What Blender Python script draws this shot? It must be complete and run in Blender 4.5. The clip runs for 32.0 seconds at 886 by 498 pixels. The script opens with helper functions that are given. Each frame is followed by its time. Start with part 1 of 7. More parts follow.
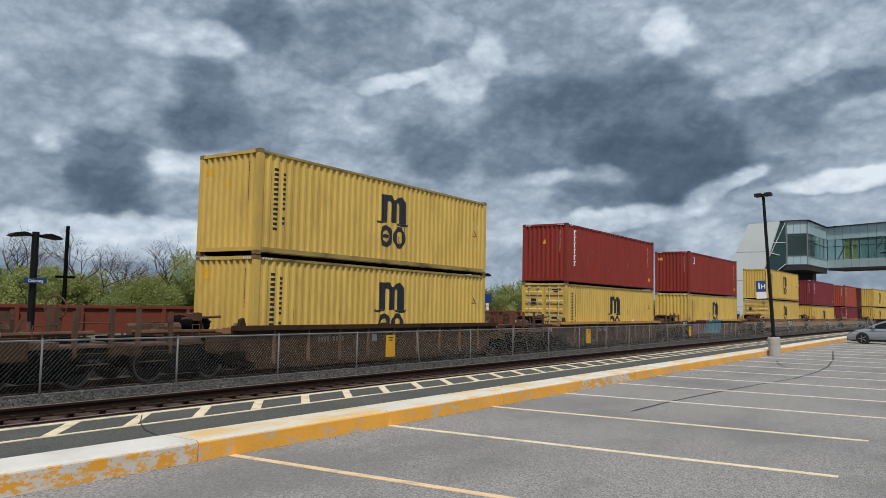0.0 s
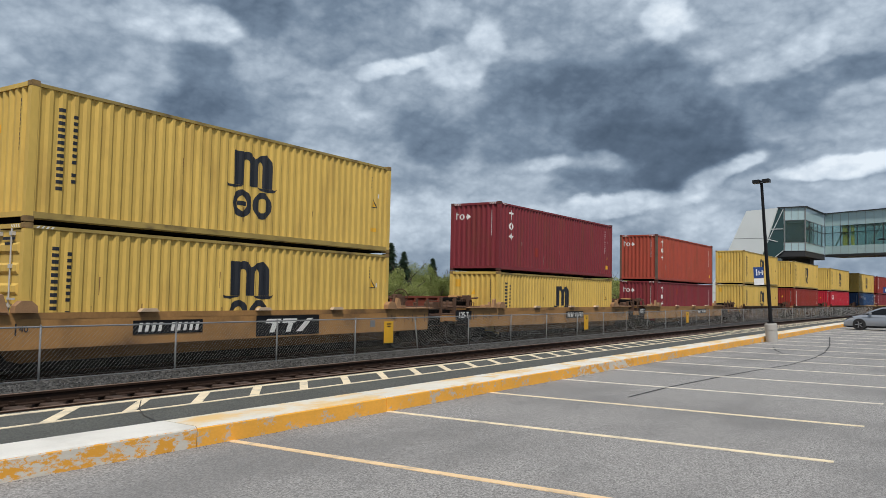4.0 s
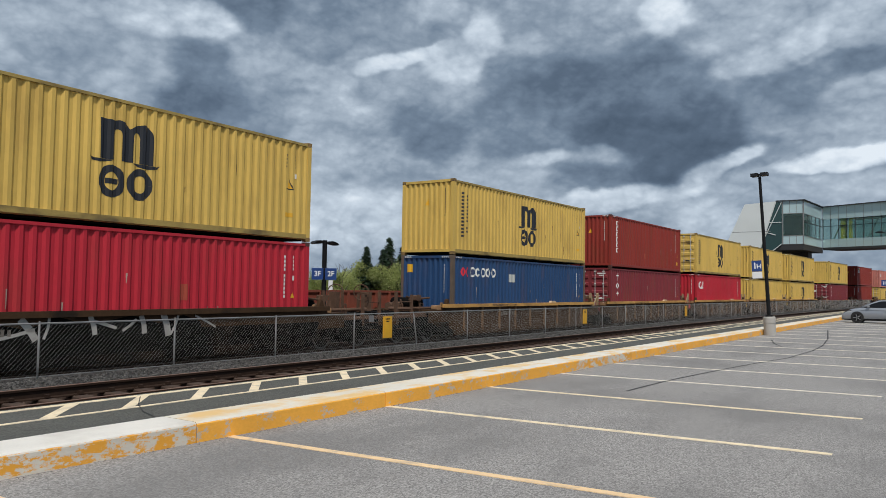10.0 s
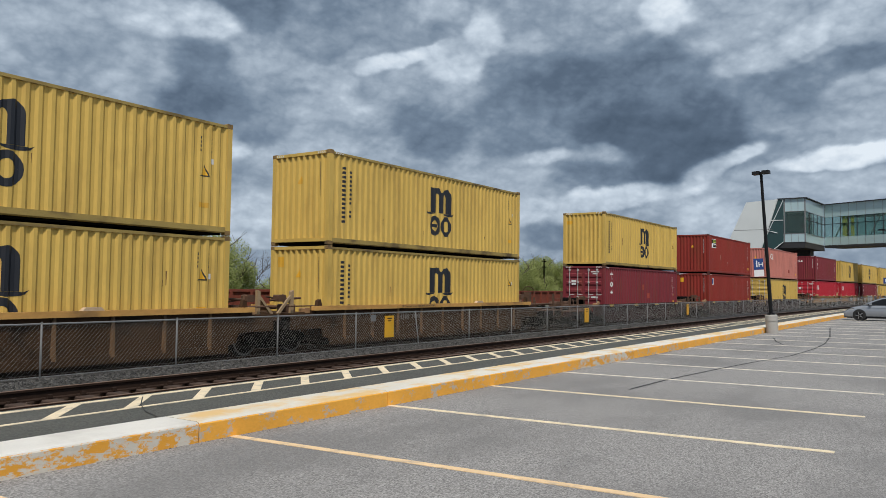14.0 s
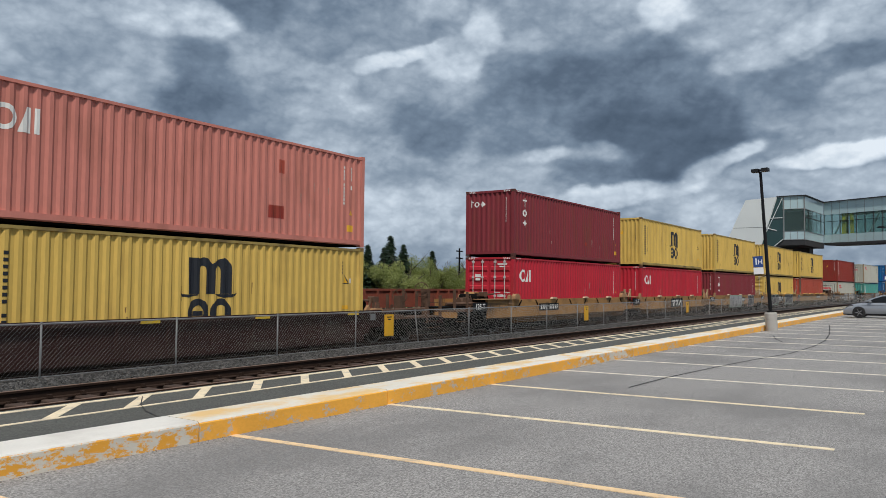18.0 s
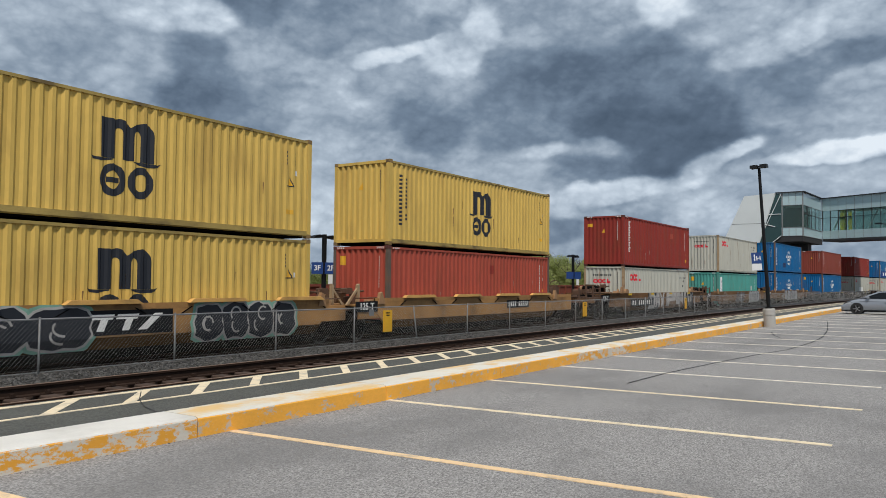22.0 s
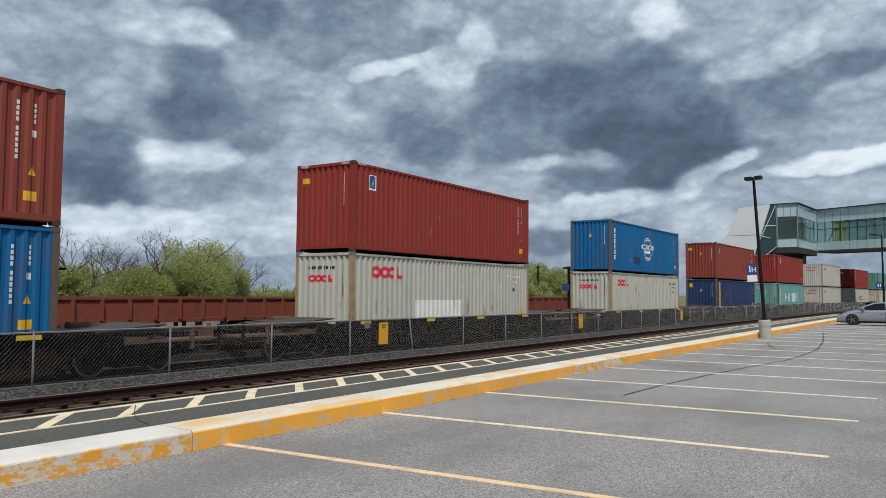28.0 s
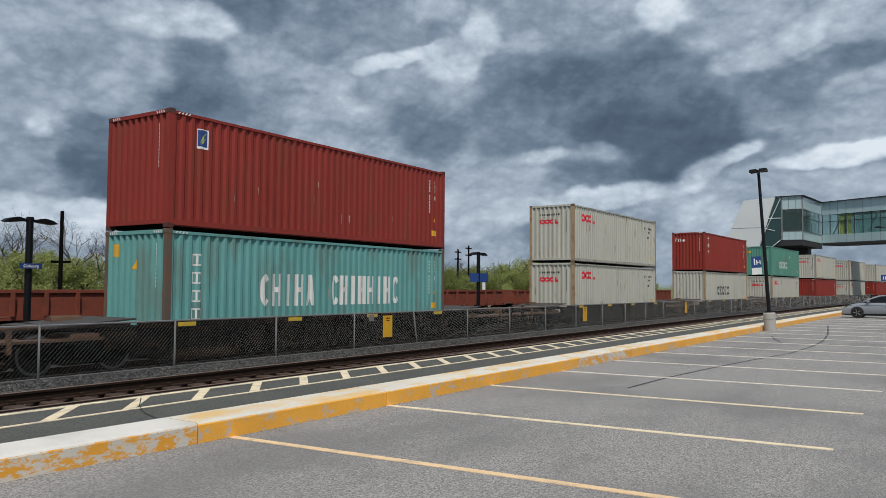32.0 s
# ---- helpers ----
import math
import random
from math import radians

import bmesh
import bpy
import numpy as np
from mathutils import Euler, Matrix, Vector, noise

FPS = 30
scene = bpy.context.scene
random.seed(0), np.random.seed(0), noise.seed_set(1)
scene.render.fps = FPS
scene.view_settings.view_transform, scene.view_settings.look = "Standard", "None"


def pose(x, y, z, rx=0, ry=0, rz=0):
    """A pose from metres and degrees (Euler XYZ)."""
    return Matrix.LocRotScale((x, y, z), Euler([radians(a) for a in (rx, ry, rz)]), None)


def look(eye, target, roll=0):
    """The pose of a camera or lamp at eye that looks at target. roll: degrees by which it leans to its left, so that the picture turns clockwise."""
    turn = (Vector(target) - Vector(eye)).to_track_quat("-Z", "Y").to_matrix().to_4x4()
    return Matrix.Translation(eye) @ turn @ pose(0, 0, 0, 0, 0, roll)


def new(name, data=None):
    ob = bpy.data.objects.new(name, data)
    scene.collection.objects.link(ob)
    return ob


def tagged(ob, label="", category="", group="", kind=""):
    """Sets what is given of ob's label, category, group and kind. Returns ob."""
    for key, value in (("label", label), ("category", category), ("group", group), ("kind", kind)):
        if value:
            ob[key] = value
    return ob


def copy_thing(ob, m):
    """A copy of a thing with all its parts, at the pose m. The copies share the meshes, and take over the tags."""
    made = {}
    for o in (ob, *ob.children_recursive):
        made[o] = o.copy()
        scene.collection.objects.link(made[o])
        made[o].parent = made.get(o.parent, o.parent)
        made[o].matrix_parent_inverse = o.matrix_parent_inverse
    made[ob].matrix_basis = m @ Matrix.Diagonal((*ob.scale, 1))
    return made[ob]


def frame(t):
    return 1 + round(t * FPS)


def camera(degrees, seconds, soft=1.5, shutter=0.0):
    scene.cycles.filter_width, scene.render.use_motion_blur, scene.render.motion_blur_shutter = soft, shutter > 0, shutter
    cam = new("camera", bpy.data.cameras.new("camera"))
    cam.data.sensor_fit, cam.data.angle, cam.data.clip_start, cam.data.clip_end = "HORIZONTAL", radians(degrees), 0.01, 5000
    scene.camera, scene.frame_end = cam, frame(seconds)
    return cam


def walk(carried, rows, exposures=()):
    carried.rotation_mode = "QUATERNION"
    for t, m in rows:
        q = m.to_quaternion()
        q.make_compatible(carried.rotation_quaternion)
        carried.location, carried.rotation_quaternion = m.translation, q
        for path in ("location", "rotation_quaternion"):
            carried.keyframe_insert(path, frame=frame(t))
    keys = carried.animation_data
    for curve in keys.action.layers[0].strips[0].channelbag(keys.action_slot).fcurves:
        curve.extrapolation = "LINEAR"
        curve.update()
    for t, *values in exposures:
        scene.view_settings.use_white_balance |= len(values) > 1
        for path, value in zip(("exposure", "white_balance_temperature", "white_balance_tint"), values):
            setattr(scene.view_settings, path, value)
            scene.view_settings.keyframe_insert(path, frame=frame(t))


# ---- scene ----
EYE = Vector((0.0, 0.0, 1.6))


def aim(yaw, pitch, roll):
    """Camera pose from yaw (to the left of +y), pitch and roll in degrees."""
    a, b = radians(yaw), radians(pitch)
    ahead = Vector((-math.sin(a) * math.cos(b), math.cos(a) * math.cos(b), math.sin(b)))
    return look(EYE, EYE + ahead, roll)


cam = camera(59.82, 32.0, soft=0.8)
walk(cam, [
    (0.0, aim(-55.448, 4.259, 1.165)),
    (0.5, aim(-55.472, 4.145, 1.212)),
    (1.0, aim(-55.491, 4.055, 1.252)),
    (1.5, aim(-55.526, 4.036, 1.222)),
    (2.0, aim(-55.505, 3.889, 1.245)),
    (2.5, aim(-55.486, 3.709, 1.297)),
    (3.0, aim(-55.481, 3.583, 1.332)),
    (3.5, aim(-55.542, 3.437, 1.310)),
    (5.5, aim(-55.742, 2.844, 0.636)),
    (6.0, aim(-55.886, 2.950, 0.690)),
    (6.5, aim(-56.028, 2.805, 0.713)),
    (7.0, aim(-56.092, 2.675, 0.741)),
    (7.5, aim(-56.033, 2.697, 0.770)),
    (8.0, aim(-55.932, 2.831, 0.826)),
    (8.5, aim(-55.905, 2.989, 0.869)),
    (9.0, aim(-55.917, 3.049, 0.888)),
    (9.5, aim(-55.862, 2.947, 0.915)),
    (10.0, aim(-55.732, 2.870, 0.906)),
    (10.5, aim(-55.724, 2.858, 0.884)),
    (11.0, aim(-55.720, 2.838, 0.859)),
    (11.5, aim(-55.733, 2.916, 0.867)),
    (12.0, aim(-55.764, 2.977, 0.840)),
    (12.5, aim(-55.726, 2.940, 0.791)),
    (13.0, aim(-55.680, 2.858, 0.768)),
    (13.5, aim(-55.631, 2.876, 0.734)),
    (14.0, aim(-55.620, 2.804, 0.712)),
    (14.5, aim(-55.631, 2.699, 0.670)),
    (16.5, aim(-55.800, 2.849, 0.649)),
    (17.0, aim(-55.687, 2.716, 0.626)),
    (17.5, aim(-55.649, 2.672, 0.573)),
    (18.0, aim(-55.657, 2.701, 0.537)),
    (18.5, aim(-55.856, 2.570, 0.547)),
    (19.0, aim(-55.818, 2.603, 0.602)),
    (19.5, aim(-55.687, 2.659, 0.668)),
    (20.0, aim(-55.583, 2.733, 0.712)),
    (20.5, aim(-55.517, 2.687, 0.689)),
    (21.0, aim(-55.590, 2.650, 0.615)),
    (21.5, aim(-55.747, 2.501, 0.565)),
    (22.0, aim(-55.763, 2.395, 0.594)),
    (22.5, aim(-55.882, 2.473, 0.719)),
    (23.0, aim(-55.997, 2.681, 0.788)),
    (23.5, aim(-56.083, 2.797, 0.753)),
    (24.0, aim(-55.962, 2.823, 0.666)),
    (24.5, aim(-55.866, 2.848, 0.601)),
    (25.0, aim(-55.859, 2.854, 0.583)),
    (25.5, aim(-55.874, 2.854, 0.575)),
    (27.5, aim(-56.179, 3.326, 0.494)),
    (28.0, aim(-56.064, 3.298, 0.452)),
    (28.5, aim(-56.016, 3.259, 0.373)),
    (29.0, aim(-55.981, 3.270, 0.380)),
    (29.5, aim(-55.838, 3.377, 0.412)),
    (30.0, aim(-55.794, 3.407, 0.434)),
    (30.5, aim(-55.817, 3.241, 0.410)),
    (31.0, aim(-55.769, 3.058, 0.383)),
    (31.5, aim(-55.744, 2.869, 0.399)),
    (32.0, aim(-55.766, 2.774, 0.412)),
], exposures=[(0.0, -0.09), (3.0, 0.03), (6.0, -0.02), (8.0, -0.04), (12.0, -0.04), (17.0, -0.04), (28.0, -0.01), (30.5, -0.02), (32.0, -0.12)])

# ---- sky and sun ----
SUN_AZ, SUN_EL = radians(230), radians(57)   # compass-like: 0 is +y, clockwise to +x


def build_sky():
    world = bpy.data.worlds.new("sky")
    scene.world = world
    world.use_nodes = True
    nt = world.node_tree
    nt.nodes.clear()
    N, L = nt.nodes.new, nt.links.new
    out, bg = N("ShaderNodeOutputWorld"), N("ShaderNodeBackground")
    L(bg.outputs[0], out.inputs[0])
    co = N("ShaderNodeTexCoord")
    sep = N("ShaderNodeSeparateXYZ")
    L(co.outputs["Generated"], sep.inputs[0])

    def m(op, a, b=None, c=None, clamp=False):
        n = N("ShaderNodeMath")
        n.operation, n.use_clamp = op, clamp
        for i, v in enumerate((a, b, c)):
            if v is None:
                continue
            if isinstance(v, (int, float)):
                n.inputs[i].default_value = v
            else:
                L(v, n.inputs[i])
        return n.outputs[0]

    def vec(op, a, b):
        n = N("ShaderNodeVectorMath")
        n.operation = op
        L(a, n.inputs[0])
        if isinstance(b, tuple):
            n.inputs[1].default_value = b
        elif isinstance(b, float):
            n.inputs["Scale"].default_value = b
        else:
            L(b, n.inputs[1])
        return n.outputs[0]

    def tex(v, scale, detail=2.0, rough=0.5, color=False):
        n = N("ShaderNodeTexNoise")
        n.inputs["Scale"].default_value, n.inputs["Detail"].default_value, n.inputs["Roughness"].default_value = scale, detail, rough
        L(v, n.inputs["Vector"])
        return n.outputs["Color"] if color else n.outputs["Fac"]

    def spread(value, lo, hi, to_lo, to_hi, kind="SMOOTHERSTEP"):
        n = N("ShaderNodeMapRange")
        n.interpolation_type = kind
        for key, v in (("From Min", lo), ("From Max", hi), ("To Min", to_lo), ("To Max", to_hi)):
            n.inputs[key].default_value = v
        L(value, n.inputs["Value"])
        return n.outputs[0]

    # heading and height in degrees
    at = N("ShaderNodeCombineXYZ")
    L(m("MULTIPLY", m("ARCTAN2", sep.outputs[0], sep.outputs[1]), 57.2958), at.inputs[0])
    L(m("MULTIPLY", m("ARCSINE", sep.outputs[2]), 57.2958), at.inputs[1])
    # flatter billows towards the horizon
    low = vec("MULTIPLY", at.outputs[0], (1.0, 1.45, 1.0))
    # ragged edges: the masses are stirred at two sizes
    stir = vec("MULTIPLY", vec("SUBTRACT", tex(low, 0.16, 3, 0.5, True), (0.5, 0.5, 0.5)), (STIR[0], STIR[0] * 0.6, 0.0))
    ruffle = vec("MULTIPLY", vec("SUBTRACT", tex(low, 0.40, 4, 0.5, True), (0.5, 0.5, 0.5)), (STIR[1], STIR[1] * 0.7, 0.0))
    here = vec("ADD", at.outputs[0], vec("ADD", stir, ruffle))
    total, share = 0.47 * 0.06, 0.06
    # the great masses of the day: heading, height, half width, half height, lean, thickness
    for zone in CLOUDS.values():
        for az, el, rx, ry, lean, thick in zone:
            mp = N("ShaderNodeMapping")
            mp.vector_type = "TEXTURE"
            mp.inputs["Location"].default_value, mp.inputs["Rotation"].default_value = (az, el, 0), (0, 0, radians(lean))
            mp.inputs["Scale"].default_value = (rx, ry, 1)
            L(here, mp.inputs[0])
            ln = N("ShaderNodeVectorMath")
            ln.operation = "LENGTH"
            L(mp.outputs[0], ln.inputs[0])
            w = spread(ln.outputs["Value"], 0.35, 1.6, 1.0, 0.0, "SMOOTHSTEP")
            w = m("MULTIPLY", w, w)
            total, share = m("MULTIPLY_ADD", w, thick, total), m("ADD", w, share)
    deep = m("DIVIDE", total, share)
    deep = m("MULTIPLY_ADD", m("SUBTRACT", deep, 0.48), 1.05, 0.42)
    # billows: soft tone, rounded puffs parted by darker creases, tops turned to the light
    for scale, amount, puff, relief in BILLOWS:
        lit = vec("ADD", low, (-0.10 / scale, 0.36 / scale, 0.0))
        deep = m("MULTIPLY_ADD", m("SUBTRACT", tex(low, scale, 5, 0.45), 0.5), amount, deep)
        crease = m("ABSOLUTE", m("MULTIPLY_ADD", tex(low, scale * 1.3, 3, 0.45), 2.0, -1.0))
        deep = m("MULTIPLY_ADD", m("SUBTRACT", 0.16, crease), puff, deep)
        rise = m("SUBTRACT", tex(lit, scale, 3, 0.5), tex(low, scale, 3, 0.5))
        deep = m("MULTIPLY_ADD", rise, relief, deep)
    ramp = N("ShaderNodeValToRGB")
    els = ramp.color_ramp.elements
    els[0].position, els[0].color = SHADES[0][0], (*SHADES[0][1], 1)
    els[1].position, els[1].color = SHADES[-1][0], (*SHADES[-1][1], 1)
    for where, c in SHADES[1:-1]:
        els.new(where).color = (*c, 1)
    L(deep, ramp.inputs[0])
    # clear sky behind, in the thinnest gaps
    sky = N("ShaderNodeTexSky")
    sky.sky_type, sky.sun_disc = "NISHITA", False
    sky.sun_elevation, sky.sun_rotation = SUN_EL, SUN_AZ
    dim = vec("SCALE", sky.outputs[0], 0.10)
    mix = N("ShaderNodeMix")
    mix.data_type = "RGBA"
    L(spread(deep, -0.12, -0.25, 0.0, 1.0), mix.inputs["Factor"])
    L(ramp.outputs[0], mix.inputs["A"])
    L(dim, mix.inputs["B"])
    L(mix.outputs["Result"], bg.inputs[0])
    bg.inputs[1].default_value = 1.0


STIR = (3.0, 1.5)   # degrees
BILLOWS = [(0.13, 0.26, 0.24, 0.45), (0.36, 0.20, 0.24, 0.36), (0.95, 0.07, 0.08, 0.14)]   # scale, tone, puffs, relief
SHADES = [(0.0, (0.785, 0.865, 0.945)), (0.15, (0.585, 0.675, 0.775)), (0.30, (0.405, 0.485, 0.58)), (0.45, (0.271, 0.341, 0.430)), (0.60, (0.178, 0.240, 0.324)), (0.80, (0.108, 0.153, 0.219)), (1.0, (0.074, 0.109, 0.161))]
CLOUDS = {
    "west": [(27.2, 16.5, 3.1, 2.6, 0, 0.39), (27.7, 12.3, 2.4, 2.0, 0, 0.43), (34.2, 18.2, 2.2, 1.2, 0, 0.29), (37.8, 18.3, 2.4, 1.1, -5, 0.22), (41.7, 19.8, 2.4, 1.7, 0, 0.75), (46.4, 18.6, 2.5, 2.3, 0, 0.60), (31.4, 13.8, 3.3, 1.8, 0, 0.47), (34.9, 14.2, 1.5, 0.9, 0, 0.39), (37.9, 13.5, 2.8, 2.7, 0, 0.74), (40.6, 15.5, 1.1, 1.1, 0, 0.40), (42.5, 12.3, 2.8, 2.0, 0, 0.66), (32.1, 8.4, 2.7, 2.5, -20, 0.83), (37.3, 9.6, 3.5, 1.0, 8, 0.25), (26.6, 7.8, 2.0, 1.3, 0, 0.48), (27.6, 10.6, 0.9, 0.7, 20, 0.22), (29.6, 15.4, 2.1, 1.0, 0, 0.48)],
    "low_west": [(37.9, 7.6, 4.7, 1.0, 0, 0.47), (34.2, 4.8, 6.0, 0.9, 0, 0.19), (27.3, 4.6, 2.7, 1.0, 0, 0.23), (41.4, 5.2, 2.8, 1.0, 0, 0.26), (40.3, 3.5, 7.1, 0.6, 0, 0.31), (45.8, 9.4, 3.3, 1.4, 0, 0.36), (45.0, 6.9, 2.5, 1.6, 0, 0.32), (48.3, 4.9, 5.0, 2.1, 0, 0.26), (31.1, 3.2, 5.8, 0.5, 0, 0.29)],
    "middle": [(49.8, 19.9, 2.9, 1.9, 0, 0.57), (54.9, 20.3, 2.1, 1.1, -10, 0.36), (46.5, 14.9, 2.5, 1.0, -15, 0.35), (52.0, 16.4, 3.1, 0.6, 12, 0.18), (42.8, 14.9, 2.4, 1.2, 20, 0.48), (51.6, 14.1, 3.4, 1.1, 10, 0.50), (46.6, 12.1, 3.5, 1.6, 0, 0.40), (54.8, 11.5, 2.6, 1.5, 0, 0.69), (49.9, 10.1, 2.9, 0.9, 0, 0.39), (52.4, 17.9, 2.9, 1.0, 15, 0.54), (58.5, 18.7, 1.4, 1.6, -20, 0.21), (56.6, 16.2, 1.9, 1.2, 0, 0.31), (60.9, 20.2, 2.1, 1.6, 0, 0.53), (63.8, 18.8, 2.1, 1.8, 0, 0.48), (67.6, 20.2, 2.4, 1.3, 0, 0.41)],
    "east": [(72.0, 19.5, 1.5, 1.3, -15, 0.17), (76.3, 18.7, 3.0, 1.8, 20, 0.38), (81.0, 17.0, 2.2, 0.9, 15, 0.24), (84.8, 17.6, 2.4, 1.6, 0, 0.38), (65.1, 14.6, 5.4, 2.6, 0, 0.73), (66.3, 17.7, 2.5, 1.2, 0, 0.54), (70.8, 15.0, 4.4, 2.3, -10, 0.73), (71.2, 11.4, 5.6, 2.3, 0, 0.98), (72.7, 9.0, 3.0, 1.6, 10, 0.96), (61.8, 11.9, 3.8, 2.5, 0, 0.71), (77.4, 15.8, 2.3, 0.9, 15, 0.30), (79.9, 13.7, 3.3, 1.1, 10, 0.63), (83.7, 15.1, 3.5, 0.7, 10, 0.67), (84.4, 13.3, 2.1, 0.7, 15, 0.36), (84.0, 11.1, 3.5, 1.4, 0, 0.48), (79.5, 11.5, 2.6, 1.2, 0, 0.60)],
    "low_east": [(62.8, 9.5, 1.7, 0.6, 5, 0.25), (66.9, 9.7, 1.8, 0.7, 0, 0.40), (67.6, 8.4, 3.7, 1.0, 0, 0.73), (68.8, 6.8, 5.3, 0.7, 8, 0.16), (74.1, 8.1, 1.9, 0.8, 30, 0.14), (76.2, 9.4, 1.9, 0.6, 15, 0.18), (78.2, 9.3, 1.3, 0.5, 25, 0.57), (83.3, 8.9, 3.5, 0.6, 3, 0.08), (83.6, 7.1, 3.1, 0.8, 0, 0.32), (78.0, 7.0, 3.0, 1.0, 0, 0.40), (74.6, 5.5, 3.5, 1.2, 0, 0.29), (60.1, 8.0, 4.6, 1.5, 0, 0.39), (63.4, 5.7, 3.3, 1.0, 0, 0.31), (63.8, 4.0, 2.1, 0.8, 0, 0.67), (56.7, 5.4, 3.4, 1.7, 0, 0.36), (80.5, 4.8, 5.5, 1.4, 0, 0.34), (84.6, 9.7, 1.5, 0.3, 0, 0.54)],
}
build_sky()
sun = new("sun", bpy.data.lights.new("sun", "SUN"))
sun.data.energy, sun.data.angle, sun.data.color = 3.2, radians(4.0), (1.0, 0.955, 0.895)
sun.matrix_world = look((0, 0, 50), Vector((0, 0, 50)) - Vector((math.sin(SUN_AZ) * math.cos(SUN_EL), math.cos(SUN_AZ) * math.cos(SUN_EL), math.sin(SUN_EL))))

# ---- materials ----
MATS = {}


def mat(name, color, rough=0.7, metal=0.0, var=0.25, scale=3.0, fine=40.0, bump=0.15, dirt=None, dirt_amount=0.3, dirt_scale=1.2,
        stretch=(1, 1, 1), spec=0.5, island=0.0, tint=None, edge=(0.48, 0.72), speck=None, flake=0.5, leafy=False):
    """Procedural paint, stone or metal: two scales of tone, patches of dirt, fine relief."""
    if name in MATS:
        return MATS[name]
    mt = bpy.data.materials.new(name)
    MATS[name] = mt
    mt.use_nodes = True
    nt = mt.node_tree
    N, L = nt.nodes.new, nt.links.new
    b = nt.nodes["Principled BSDF"]
    b.inputs["Roughness"].default_value, b.inputs["Metallic"].default_value = rough, metal
    b.inputs["Specular IOR Level"].default_value = spec
    co, mp = N("ShaderNodeTexCoord"), N("ShaderNodeMapping")
    mp.inputs["Scale"].default_value = stretch
    info = N("ShaderNodeObjectInfo")
    off = N("ShaderNodeVectorMath")
    off.operation = "SCALE"
    off.inputs[0].default_value = (37.0, 53.0, 71.0)
    L(info.outputs["Random"], off.inputs["Scale"])
    L(co.outputs["Object"], mp.inputs[0])
    L(off.outputs[0], mp.inputs["Location"])

    def noise_node(s, detail=5, rgh=0.5):
        n = N("ShaderNodeTexNoise")
        n.inputs["Scale"].default_value, n.inputs["Detail"].default_value = s, detail
        n.inputs["Roughness"].default_value = rgh
        L(mp.outputs[0], n.inputs["Vector"])
        return n.outputs["Fac"]

    big, small = noise_node(scale), noise_node(fine, 3)
    add = N("ShaderNodeMath")
    add.operation = "MULTIPLY_ADD"
    add.inputs[1].default_value = 0.45
    L(small, add.inputs[0]), L(big, add.inputs[2])
    rng = N("ShaderNodeMapRange")
    for k, v in (("From Min", 0.42), ("From Max", 1.02), ("To Min", 1 - var), ("To Max", 1 + var)):
        rng.inputs[k].default_value = v
    L(add.outputs[0], rng.inputs["Value"])
    tone = rng.outputs[0]
    if speck:
        vor, sx, sr, sm = N("ShaderNodeTexVoronoi"), N("ShaderNodeSeparateXYZ"), N("ShaderNodeMapRange"), N("ShaderNodeMath")
        vor.inputs["Scale"].default_value = speck[0]
        L(mp.outputs[0], vor.inputs["Vector"])
        L(vor.outputs["Color"], sx.inputs[0])
        sr.inputs["To Min"].default_value, sr.inputs["To Max"].default_value = 1 - speck[1], 1 + speck[1]
        L(sx.outputs[0], sr.inputs["Value"])
        sm.operation = "MULTIPLY"
        L(tone, sm.inputs[0]), L(sr.outputs[0], sm.inputs[1])
        tone = sm.outputs[0]
    if island:
        geo, ir, mul = N("ShaderNodeNewGeometry"), N("ShaderNodeMapRange"), N("ShaderNodeMath")
        ir.inputs["To Min"].default_value, ir.inputs["To Max"].default_value = 1 - island, 1 + island
        L(geo.outputs["Random Per Island"], ir.inputs["Value"])
        mul.operation = "MULTIPLY"
        L(tone, mul.inputs[0]), L(ir.outputs[0], mul.inputs[1])
        tone = mul.outputs[0]
    col = N("ShaderNodeVectorMath")
    col.operation = "SCALE"
    col.inputs[0].default_value = color
    L(tone, col.inputs["Scale"])
    base = col.outputs[0]
    if tint:
        geo2, mx2 = N("ShaderNodeNewGeometry"), N("ShaderNodeMix")
        mx2.data_type = "RGBA"
        L(geo2.outputs["Random Per Island"], mx2.inputs["Factor"])
        L(base, mx2.inputs["A"])
        mx2.inputs["B"].default_value = (*tint, 1)
        base = mx2.outputs["Result"]
    if dirt:
        d, dr, mx = noise_node(dirt_scale, 9, flake), N("ShaderNodeMapRange"), N("ShaderNodeMix")
        dr.interpolation_type = "SMOOTHSTEP"
        dr.inputs["From Min"].default_value, dr.inputs["From Max"].default_value = edge
        dr.inputs["To Max"].default_value = dirt_amount
        L(d, dr.inputs["Value"])
        mx.data_type = "RGBA"
        L(dr.outputs[0], mx.inputs["Factor"])
        L(base, mx.inputs["A"])
        mx.inputs["B"].default_value = (*dirt, 1)
        base = mx.outputs["Result"]
    L(base, b.inputs["Base Color"])
    if leafy:
        thin, both = N("ShaderNodeBsdfTranslucent"), N("ShaderNodeMixShader")
        L(base, thin.inputs["Color"])
        both.inputs[0].default_value = 0.5
        L(b.outputs[0], both.inputs[1]), L(thin.outputs[0], both.inputs[2])
        L(both.outputs[0], nt.nodes["Material Output"].inputs["Surface"])
    if bump:
        bp = N("ShaderNodeBump")
        bp.inputs["Strength"].default_value, bp.inputs["Distance"].default_value = bump, 0.01
        L(add.outputs[0], bp.inputs["Height"])
        L(bp.outputs[0], b.inputs["Normal"])
    return mt


